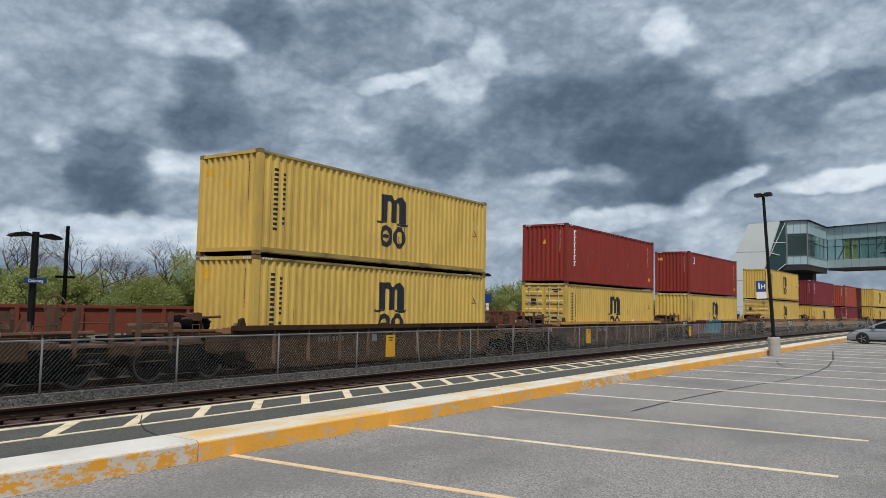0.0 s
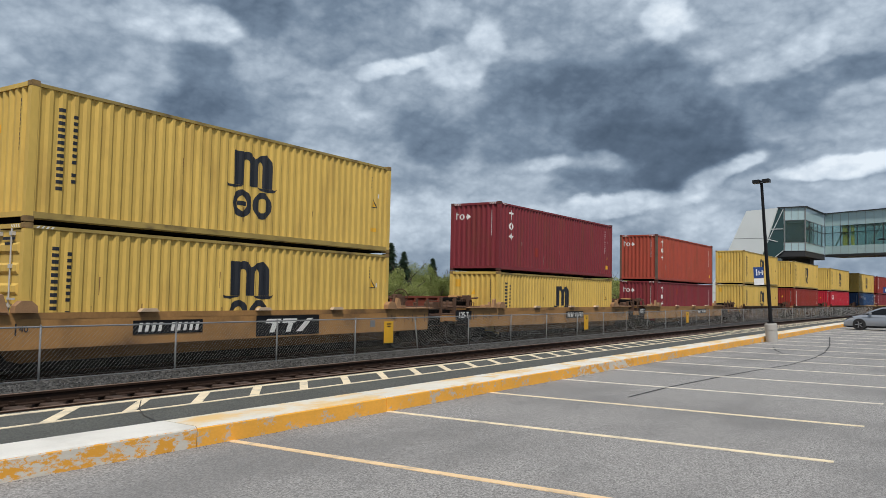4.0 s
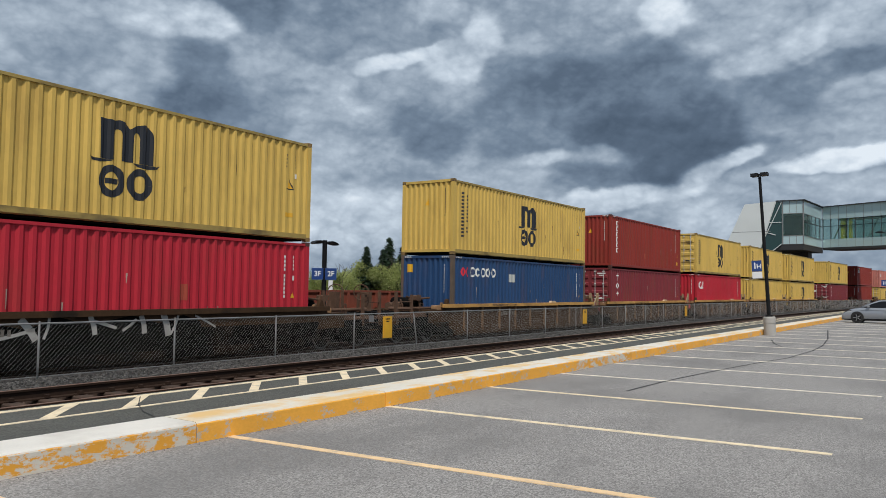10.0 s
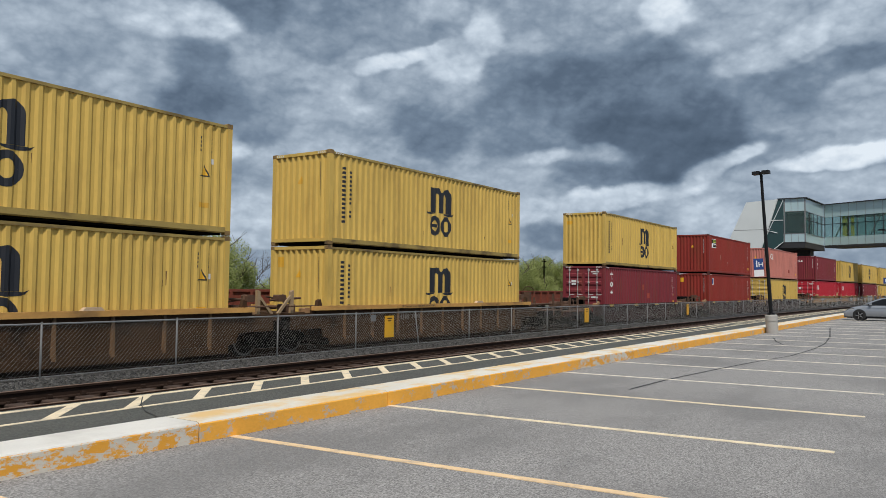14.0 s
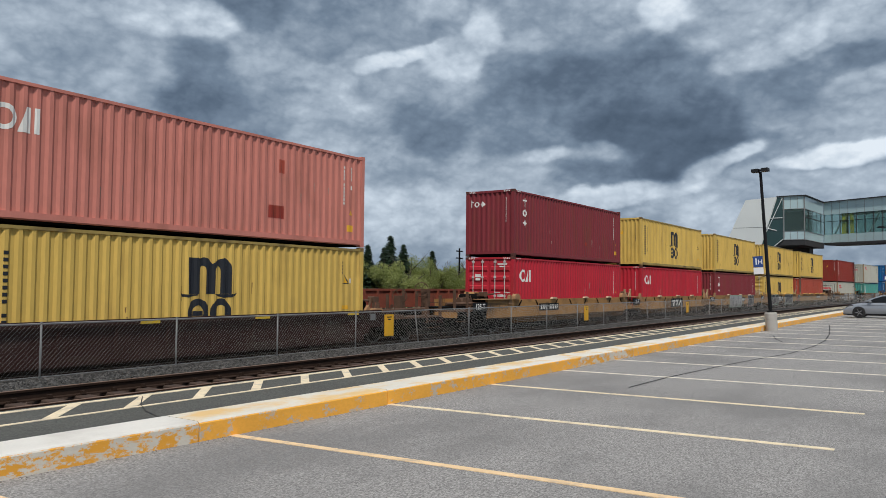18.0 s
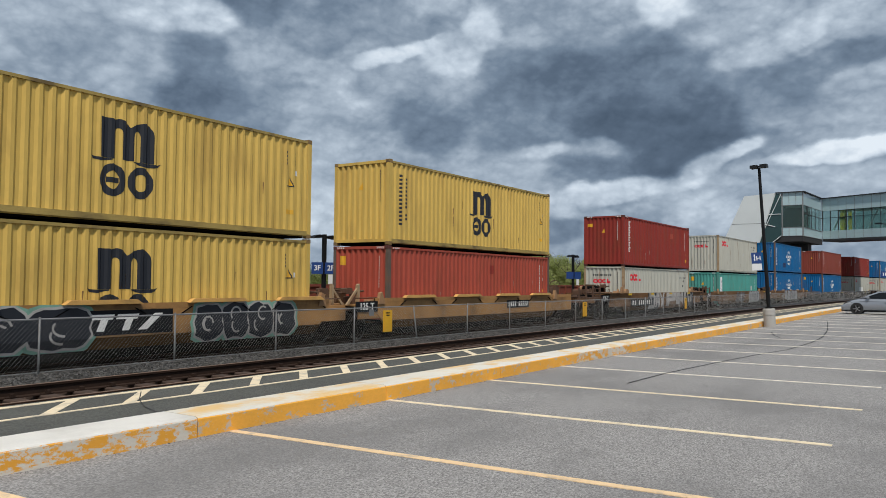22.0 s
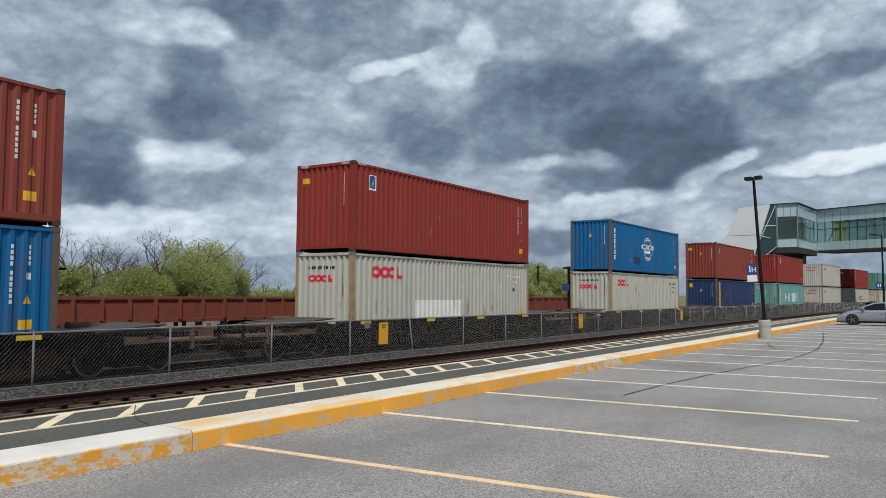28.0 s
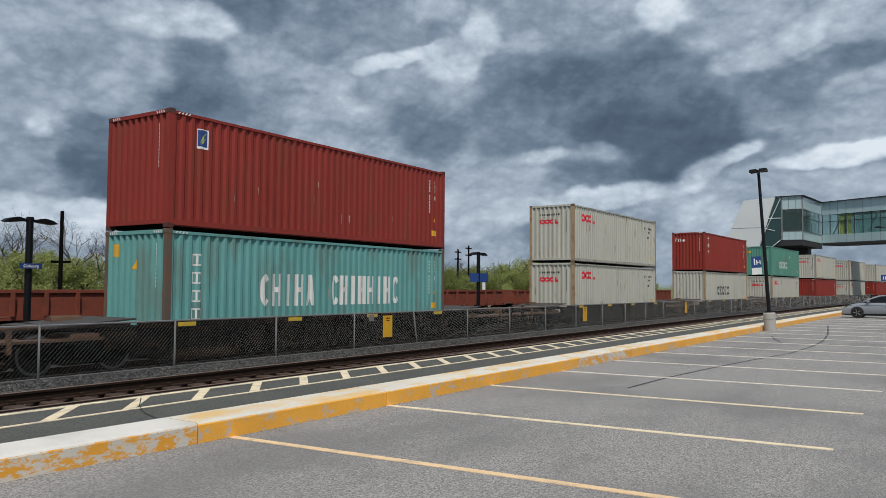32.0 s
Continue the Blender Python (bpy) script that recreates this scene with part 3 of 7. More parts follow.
for i in range(len(KX) - 1):
    x0, x1 = KX[i], KX[i + 1]
    xs = [x0 + 0.006, (x0 + x1) / 2, x1 - 0.006]
    part("kerb_stone", strip([(6.44, -0.1), (6.98, -0.1), (6.98, 0.19), (6.47, 0.19), (6.452, 0.187), (6.443, 0.178)], xs), M_ORANGE_WORN if x1 < 5.5 or i == 8 else M_ORANGE, kerb)
    part("kerb_top", strip([(6.452, 0.1885), (6.985, 0.1905), (6.985, 0.206), (6.492, 0.206), (6.464, 0.201)], xs), M_WHITE if x1 < 5.5 else M_CREAM_NEAR if x0 < 9 else M_CREAM, kerb, "white-painted kerb top")
platform = solid("platform", strip(rect(6.985, 8.64, -0.6, 0.2)), M_PLATFORM, "low dark asphalt railway platform", kind="structure")
part("platform_line", strip(rect(7.73, 7.795, 0.19, 0.206)), M_LINE, platform)
part("platform_line", strip(rect(8.45, 8.55, 0.19, 0.206)), M_LINE, platform)
for i in range(-3, 75):
    x = 4.95 + 0.92 * i
    b = bend(x)
    part("hatch_bar", Shape().prism([(x - 0.74, 7.79 + b), (x - 0.57, 7.79 + b), (x + 0.10, 8.46 + b), (x - 0.07, 8.46 + b)], 0.19, 0.2055, "z"), M_LINE, platform)

solid("ballast_bed", strip([(8.64, -0.6), (33, -0.6), (31, -0.52), (15.2, -0.52), (14.6, -0.2), (13.0, -0.13), (12.45, -0.14), (12.2, -0.27), (8.64, -0.27)]), M_BALLAST, "bed of grey crushed stone ballast", kind="structure")


solid("track_bed", strip(rect(8.645, 12.15, -0.4, -0.262)), M_TRACKBED, "dark rust-stained stone bed under the near track", kind="structure")
solid("island_platform", strip(rect(19.7, 24.6, -0.6, -0.12)), M_OLDTAR, "low island platform beyond the passing train", kind="structure")


def track(name, y, z):
    tr = tagged(new(name), "railway track with rusty rails on timber sleepers", kind="structure")
    for side in (-0.7525, 0.7525):
        c = y + side
        prof = [(c - 0.07, z - 0.17), (c + 0.07, z - 0.17), (c + 0.07, z - 0.155), (c + 0.012, z - 0.14), (c + 0.012, z - 0.045), (c + 0.036, z - 0.035), (c + 0.036, z - 0.006),
                (c - 0.036, z - 0.006), (c - 0.036, z - 0.035), (c - 0.012, z - 0.045), (c - 0.012, z - 0.14), (c - 0.07, z - 0.155)]
        rail, head = strip(prof), strip(rect(c - 0.03, c + 0.03, z - 0.008, z))
        if name == "track_2":
            for sh in (rail, head):
                sh.v = [(*line_b(vx, vy - bend(vx)), vz) for vx, vy, vz in sh.v]
        part("rail", rail, M_RAIL, tr)
        part("rail_head", head, M_RAILTOP, tr, "brown worn running surface")
    return tr


track_1 = track("track_1", TRACK_A, RAIL_A)
track("track_2", TRACK_B, RAIL_B)
track("track_3", TRACK_C, RAIL_B)
tie = Shape().box(-0.115, -1.3, -0.36, 0.115, 1.3, -0.165, 0.02).mesh("sleeper", M_TIE)
clip = Shape().box(-0.09, -0.10, -0.165, 0.09, 0.10, -0.145).box(-0.03, -0.13, -0.150, 0.03, -0.05, -0.10).box(-0.03, 0.05, -0.150, 0.03, 0.13, -0.10).mesh("rail_clip", M_RAIL)
for i in range(150):
    x = 0.5 + 0.53 * i
    part("sleeper", tie, None, track_1, m=pose(x, TRACK_A + bend(x), RAIL_A))
    if x < 45:
        for side in (-0.7525, 0.7525):
            part("rail_clip", clip, None, track_1, m=pose(x, TRACK_A + side + bend(x), RAIL_A))

# tar-filled cracks in the car park, and one across the platform
def seam(name, pts, z, width, parent):
    s = Shape()
    for (x0, y0), (x1, y1) in zip(pts[:-1], pts[1:]):
        d = Vector((x1 - x0, y1 - y0, 0)).normalized()
        n = Vector((-d.y, d.x, 0)) * width / 2
        a, b = Vector((x0, y0, z)) - d * width * 0.3, Vector((x1, y1, z)) + d * width * 0.3
        s.quad(a - n, b - n, b + n, a + n)
    return part(name, s, M_TAR, parent, "dark tar seam")


seam("tar_seam", [(11.9, 4.51), (13.7, 4.46), (16.1, 4.25), (18.15, 4.03), (20.6, 3.68), (23.6, 3.6), (26.2, 3.70), (30.2, 4.1), (37.6, 5.1)], 0.004, 0.045, car_park)
seam("tar_seam", [(27.9, 5.5), (26.1, 5.08), (24.7, 4.6)], 0.004, 0.045, car_park)
seam("crack", [(5.80, 8.41), (5.40, 7.86), (5.30, 7.67), (5.16, 7.42), (5.03, 7.02)], 0.207, 0.012, platform)

# loose stones between the near track and the fence
rnd = random.Random(9)
def strew(name, count, places, material, label, low, high, floor=-0.13):
    stones = Shape()
    for _ in range(count):
        x = 1.5 + 44 * rnd.random() ** 1.4
        y = rnd.uniform(*rnd.choice(places))
        r = rnd.uniform(low, high)
        n0 = len(stones.v)
        q = [Vector((rnd.uniform(0.6, 1.2), 0, 0)), Vector((0, rnd.uniform(0.6, 1.2), 0)), Vector((-rnd.uniform(0.6, 1.2), 0, 0)), Vector((0, -rnd.uniform(0.6, 1.2), 0))]
        rot = Matrix.Rotation(rnd.uniform(0, 6.28), 3, "Z")
        base = Vector((x, y + bend(x), floor))
        stones.v += [tuple(base + rot @ v * r + Vector((0, 0, rnd.uniform(-0.2, 0.5) * r))) for v in q] + [tuple(base + Vector((rnd.uniform(-0.3, 0.3) * r, 0, r * rnd.uniform(0.6, 1.0))))]
        stones.f += [(n0, n0 + 1, n0 + 4), (n0 + 1, n0 + 2, n0 + 4), (n0 + 2, n0 + 3, n0 + 4), (n0 + 3, n0, n0 + 4)]
    solid(name, stones, material, label, "stones", "stuff")


strew("loose_ballast", 20000, [(12.1, 13.95)], M_STONE, "loose grey crushed stones along the fence", 0.018, 0.042)
strew("kerb_grit", 2200, [(6.30, 6.435), (6.38, 6.438), (6.41, 6.438)], M_BROWNSTONE, "dark grit and sand along the foot of the kerb", 0.002, 0.007, 0.0)
strew("track_stones", 12000, [(8.66, 9.4), (9.4, 12.1)], M_BROWNSTONE, "rust-brown stones between the rails", 0.018, 0.042, -0.25)

# ---- fence between the tracks ----
FENCE_Y = 13.7
fence = tagged(new("chain_link_fence"), "low galvanised chain-link fence on posts between the tracks", kind="structure")
POST_X = [7.36 - 2.85 * 3 + 2.85 * i for i in range(45)]
post = Shape().tube((0, 0, -0.35), (0, 0, 0.86), 0.019, sides=8).tube((0, 0, 0.86), (0, 0, 0.885), 0.025, 0.012).mesh("post", M_GALV, True)
for i, x in enumerate(POST_X):
    part("post", post, None, fence, m=pose(x, FENCE_Y + bend(x), 0, 0, -11 if i == 7 else 0, 0))
for x in (17.08, 30.75, 45.16):
    plate = part("fence_plate", Shape().box(0, -0.01, 0.15, 0.40, 0.01, 0.76), M_SIGNYEL, fence, "yellow warning plate", m=pose(x, FENCE_Y - 0.06 + bend(x), 0))
    for z, w in ((0.67, 0.20), (0.60, 0.14)):
        part("print_line", Shape().box(0.2 - w / 2, -0.013, z, 0.2 + w / 2, -0.010, z + 0.03), M_BLACK, plate)
part("fence_plate", Shape().box(0, -0.01, 0.62, 0.2, 0.01, 0.80), M_GALV, fence, "small grey plate", m=pose(16.46, FENCE_Y - 0.06, 0))
for z, r in ((0.845, 0.017), (-0.10, 0.008)):
    s = Shape()
    for a, b in zip(POST_X[:-1], POST_X[1:]):
        s.tube((a, FENCE_Y + bend(a), z), (b, FENCE_Y + bend(b), z), r, sides=6)
    part("rail_tube", s, M_GALV, fence)
wires = Shape()
zlo, zhi = -0.10, 0.86
step = 0.084
n = int((POST_X[-1] - POST_X[0]) / step)
for i in range(n):
    for sgn in (1, -1):
        x = POST_X[0] + i * step
        x2 = x + sgn * (zhi - zlo) * 0.95
        if not POST_X[0] < x2 < POST_X[-1]:
            continue
        y = FENCE_Y + bend(x) - 0.035 + 0.004 * sgn
        w = 0.0020 if sgn > 0 else 0.0005
        wires.quad((x - w, y - w, zlo), (x + w, y - w, zlo), (x2 + w, y - w, zhi), (x2 - w, y - w, zhi))
        wires.quad((x + w, y - w, zlo), (x, y + w, zlo), (x2, y + w, zhi), (x2 + w, y - w, zhi))
        wires.quad((x, y + w, zlo), (x - w, y - w, zlo), (x2 - w, y - w, zhi), (x2, y + w, zhi))
tagged(part("wire_mesh", wires, M_WIRE, fence, "woven wire mesh"), kind="stuff")

# ---- containers ----
CL, CW, CH = 12.192, 2.438, 2.896
PITCH, DEPTH = 0.278, 0.044


def ripple(length, edge=0.16, pitch=PITCH):
    """Break points (run, depth) of the corrugation along a wall: 0 is the outer face."""
    n = round((length - 2 * edge) / pitch)
    p = (length - 2 * edge) / n
    out = [(0.0, 0.0), (edge, 0.0)]
    for i in range(n):
        a = edge + i * p
        out += [(a + 0.14 * p, 0.0), (a + 0.36 * p, 1.0), (a + 0.64 * p, 1.0), (a + 0.86 * p, 0.0)]
    return out + [(length - edge, 0.0), (length, 0.0)]


SIDE = ripple(CL)
END = ripple(CW, 0.12, 0.25)


def depth_at(x, table, depth=DEPTH):
    for (a, da), (b, db) in zip(table[:-1], table[1:]):
        if x <= b:
            return depth * (da + (db - da) * (x - a) / max(b - a, 1e-6))
    return 0.0


CACHE = {}


def cached(key, make):
    if key not in CACHE:
        CACHE[key] = make()
    return CACHE[key]


END_DEPTH = 0.055


def wall_mesh(table, h, name, material, depth=DEPTH):
    s = Shape()
    z0, z1 = 0.19, h - 0.11
    for x, d in table:
        s.v += [(x, 0.012 + depth * d, z0), (x, 0.012 + depth * d, z1)]
    s.f = [(2 * i, 2 * i + 2, 2 * i + 3, 2 * i + 1) for i in range(len(table) - 1)]
    return s.mesh(name, material)


def door_mesh(h, material):
    s = Shape()
    w = (CW - 0.22) / 2
    s.box(0.0, 0.04, 0.18, w - 0.01, 0.08, h - 0.14)
    # pressed horizontal bands
    n = 5
    for k in range(n):
        z0 = 0.27 + k * (h - 0.50) / n
        z1 = z0 + (h - 0.50) / n - 0.17
        a, b, y0, y1 = 0.08, w - 0.10, 0.0385, -0.004
        outer, inner = [(a, z0), (b, z0), (b, z1), (a, z1)], [(a + 0.03, z0 + 0.07), (b - 0.03, z0 + 0.07), (b - 0.03, z1 - 0.05), (a + 0.03, z1 - 0.05)]
        s.quad(*[(x, y1, z) for x, z in inner])
        for i in range(4):
            j = (i + 1) % 4
            s.quad((outer[i][0], y0, outer[i][1]), (outer[j][0], y0, outer[j][1]), (inner[j][0], y1, inner[j][1]), (inner[i][0], y1, inner[i][1]))
    return s.mesh("door", material)


def rod_mesh(h):
    s = Shape().tube((0, -0.022, 0.16), (0, -0.022, h - 0.12), 0.018, sides=6)
    for z in (0.22, 0.9, 1.7, h - 0.22):
        s.box(-0.05, -0.045, z - 0.04, 0.05, 0.035, z + 0.04)
    s.box(-0.01, -0.065, 1.02, 0.28, -0.04, 1.06)
    return s.mesh("locking_rod", M_ROD)


def scan(poly, x):
    zs = []
    for (x0, z0), (x1, z1) in zip(poly, poly[1:] + poly[:1]):
        if (x0 <= x < x1) or (x1 <= x < x0):
            zs.append(z0 + (z1 - z0) * (x - x0) / (x1 - x0))
    return sorted(zs)


def painted(polys, table, lift=0.0045, step=0.05, depth=DEPTH):
    """Paint on a corrugated wall: each polygon (run, height) follows the folds."""
    s = Shape()
    for poly in polys:
        lo, hi = min(p[0] for p in poly), max(p[0] for p in poly)
        cuts = {lo, hi} | {x for x, _ in table if lo < x < hi} | {p[0] for p in poly}
        k = int((hi - lo) / step)
        cuts |= {lo + (hi - lo) * i / k for i in range(1, k)} if k > 1 else set()
        cuts = sorted(cuts)
        for a, b in zip(cuts[:-1], cuts[1:]):
            if b - a < 1e-4:
                continue
            e = min(1e-5, (b - a) / 10)
            za, zb = scan(poly, a + e), scan(poly, b - e)
            if len(za) != len(zb):
                za = zb = scan(poly, (a + b) / 2)
            ya, yb = 0.012 + depth_at(a, table, depth) - lift, 0.012 + depth_at(b, table, depth) - lift
            for j in range(0, len(za) - 1, 2):
                s.quad((a, ya, za[j]), (b, yb, zb[j]), (b, yb, zb[j + 1]), (a, ya, za[j + 1]))
    return s


def arc(cx, cz, rx, rz, a0, a1, thick, n=20):
    """A thick bow from angle a0 to a1, in degrees."""
    pts = [(radians(a0 + (a1 - a0) * i / n)) for i in range(n + 1)]
    outer = [(cx + rx * math.cos(t), cz + rz * math.sin(t)) for t in pts]
    inner = [(cx + (rx - thick) * math.cos(t), cz + (rz - thick) * math.sin(t)) for t in reversed(pts)]
    return outer + inner


def bar(x0, z0, x1, z1):
    return [(x0, z0), (x1, z0), (x1, z1), (x0, z1)]


def column(x, z, n, w, hgt, gap):
    """n small plain bars one below the other."""
    return [bar(x, z - (i + 1) * hgt - i * gap, x + w, z - i * (hgt + gap) - hgt + hgt) for i in range(n)]


def row_bars(x, z, n, w, hgt, gap):
    return [bar(x + i * (w + gap), z, x + i * (w + gap) + w, z + hgt) for i in range(n)]


def emblem_arches(cx, z):
    """Black emblem: a block with two round-headed notches over a swash, two rings below."""
    x = cx - 0.69
    m = [(x, z + 0.90), (x + 0.02, z + 0.0), (x + 0.36, z + 0.0), (x + 0.36, z + 0.58)]
    m += [(x + 0.455 + 0.095 * math.cos(t), z + 0.58 + 0.13 * math.sin(t)) for t in (math.pi * (1 - i / 8) for i in range(1, 8))]
    m += [(x + 0.55, z + 0.58), (x + 0.55, z + 0.0), (x + 0.84, z + 0.0), (x + 0.84, z + 0.58)]
    m += [(x + 0.935 + 0.095 * math.cos(t), z + 0.58 + 0.13 * math.sin(t)) for t in (math.pi * (1 - i / 8) for i in range(1, 8))]
    m += [(x + 1.03, z + 0.58), (x + 1.03, z + 0.0), (x + 1.38, z + 0.0), (x + 1.38, z + 0.62)]
    m += [(x + 1.12 + 0.26 * math.cos(t), z + 0.62 + 0.30 * math.sin(t)) for t in (math.pi * i / 16 for i in range(1, 9))]
    m += [(x + 0.90, z + 0.86), (x + 0.76, z + 0.76), (x + 0.64, z + 0.88), (x + 0.48, z + 0.92), (x + 0.34, z + 0.88), (x + 0.30, z + 0.90)]
    swash_l = [(x - 0.22, z + 0.03), (x - 0.15, z - 0.06), (x + 0.02, z - 0.085), (x + 0.30, z - 0.03), (x + 0.30, z - 0.004), (x + 0.0, z - 0.01), (x - 0.13, z + 0.0)]
    swash_r = [(x + 0.84, z - 0.02), (x + 1.10, z - 0.10), (x + 1.38, z - 0.09), (x + 1.52, z - 0.06), (x + 1.60, z + 0.03), (x + 1.50, z - 0.01), (x + 1.38, z - 0.006), (x + 0.86, z - 0.006)]
    zr = z - 0.50
    rings = [arc(x + 0.33, zr + 0.02, 0.33, 0.37, 0, 359.9, 0.16), bar(x + 0.175, zr - 0.04, x + 0.485, zr + 0.08),
             arc(x + 1.05, zr + 0.02, 0.33, 0.37, 0, 359.9, 0.17)]
    return [m, swash_l, swash_r] + rings


def globe(cx, cz):
    """White emblem: bows of a globe over and under two rows of blocks."""
    out = [arc(cx, cz, 0.80, 0.70, 30, 150, 0.06), arc(cx, cz, 0.80, 0.70, 210, 330, 0.06),
           arc(cx, cz, 0.36, 0.62, 42, 138, 0.05), arc(cx, cz, 0.36, 0.62, 222, 318, 0.05)]
    for i in range(5):
        out.append(arc(cx - 0.84 + 0.42 * i, cz + 0.12, 0.195, 0.165, 30 if i in (0, 3) else 0, 330 if i in (0, 3) else 359.9, 0.08, 16))
    out += row_bars(cx - 0.92, cz - 0.28, 8, 0.15, 0.19, 0.085)
    return out


def ring_word(cx, cz, r=0.20, k=1.0):
    """Red emblem: three linked rings and an angle."""
    out = [arc(cx - 0.48 * k, cz, 0.26 * k, r, 0, 359.9, 0.125 * k), arc(cx - 0.04 * k, cz, 0.26 * k, r, 0, 359.9, 0.125 * k), arc(cx + 0.36 * k, cz, 0.24 * k, r, 45, 315, 0.125 * k)]
    return out + [[(cx + 0.62 * k, cz - r), (cx + 0.95 * k, cz - r), (cx + 0.95 * k, cz - r + 0.12), (cx + 0.745 * k, cz - r + 0.12), (cx + 0.745 * k, cz + r), (cx + 0.62 * k, cz + r)]]


def slab_column(x, z, n, w, hgt, gap):
    """Upright stems with feet and heads, one below the other."""
    out = []
    for i in range(n):
        b = z - (i + 1) * hgt - i * gap
        t = b + hgt
        out.append([(x + w * 0.28, b), (x + w * 0.72, b), (x + w * 0.72, b + 0.04), (x + w * 0.62, b + 0.04), (x + w * 0.62, t - 0.06), (x + w, t - 0.07), (x + w, t), (x, t), (x, t - 0.07), (x + w * 0.38, t - 0.06), (x + w * 0.38, b + 0.04), (x + w * 0.28, b + 0.04)])
    return out


def glyph_blocks(x, z, size, gap, n):
    """Square pictogram-like blocks one below the other, each a frame with a bar through it."""
    out = []
    for i in range(n):
        t = z - i * (size + gap)
        b, k = t - size, 0.045
        out += [bar(x, b, x + k, t), bar(x + size - k, b, x + size, t), bar(x + k, t - k, x + size - k, t), bar(x + k, b, x + size - k, b + k), bar(x + size * 0.43, b + k + 0.004, x + size * 0.57, t - k - 0.004)]
    return out


def big_blocks(x0, x1, z0, z1, n, kinds):
    """A row of bold upright shapes: 0 a plain bar, 1 a bow, 2 a wedge, 3 two stems."""
    out, p = [], (x1 - x0) / n
    for i, kind in zip(range(n), kinds):
        a, b, zc = x0 + i * p + 0.04, x0 + (i + 1) * p - 0.05, (z0 + z1) / 2
        if kind == 0:
            out.append(bar((a + b) / 2 - 0.075, z0, (a + b) / 2 + 0.075, z1))
        elif kind == 1:
            out.append(arc((a + b) / 2 + 0.03, zc, (b - a) / 2, (z1 - z0) / 2, 40, 320, 0.14))
        elif kind == 2:
            out.append([(a, z0), (a + 0.12, z0), ((a + b) / 2, z0 + 0.2), (b - 0.12, z0), (b, z0), ((a + b) / 2 + 0.06, z1), ((a + b) / 2 - 0.06, z1)])
        else:
            out.append([(a, z0), (a + 0.13, z0), (a + 0.13, zc - 0.06), (b - 0.13, zc - 0.06), (b - 0.13, z0), (b, z0), (b, z1), (b - 0.13, z1), (b - 0.13, zc + 0.08), (a + 0.13, zc + 0.08), (a + 0.13, z1), (a, z1)])
    return out


def three_letters(x, h):
    """Three open shapes one below the other, a cross-stem, a bow and a saltire."""
    z = h - 0.30
    stem = [(x + 0.10, z - 0.42), (x + 0.20, z - 0.42), (x + 0.20, z - 0.16), (x + 0.32, z - 0.16), (x + 0.32, z - 0.09), (x + 0.20, z - 0.09), (x + 0.20, z), (x + 0.10, z), (x + 0.10, z - 0.09), (x + 0.0, z - 0.09), (x + 0.0, z - 0.16), (x + 0.10, z - 0.16)]
    bow = arc(x + 0.16, z - 0.68, 0.17, 0.17, 0, 359.9, 0.065, 16)
    z -= 0.94
    lozenge = [(x, z - 0.17), (x + 0.165, z - 0.36), (x + 0.33, z - 0.17), (x + 0.165, z)]
    return [stem, bow, lozenge]


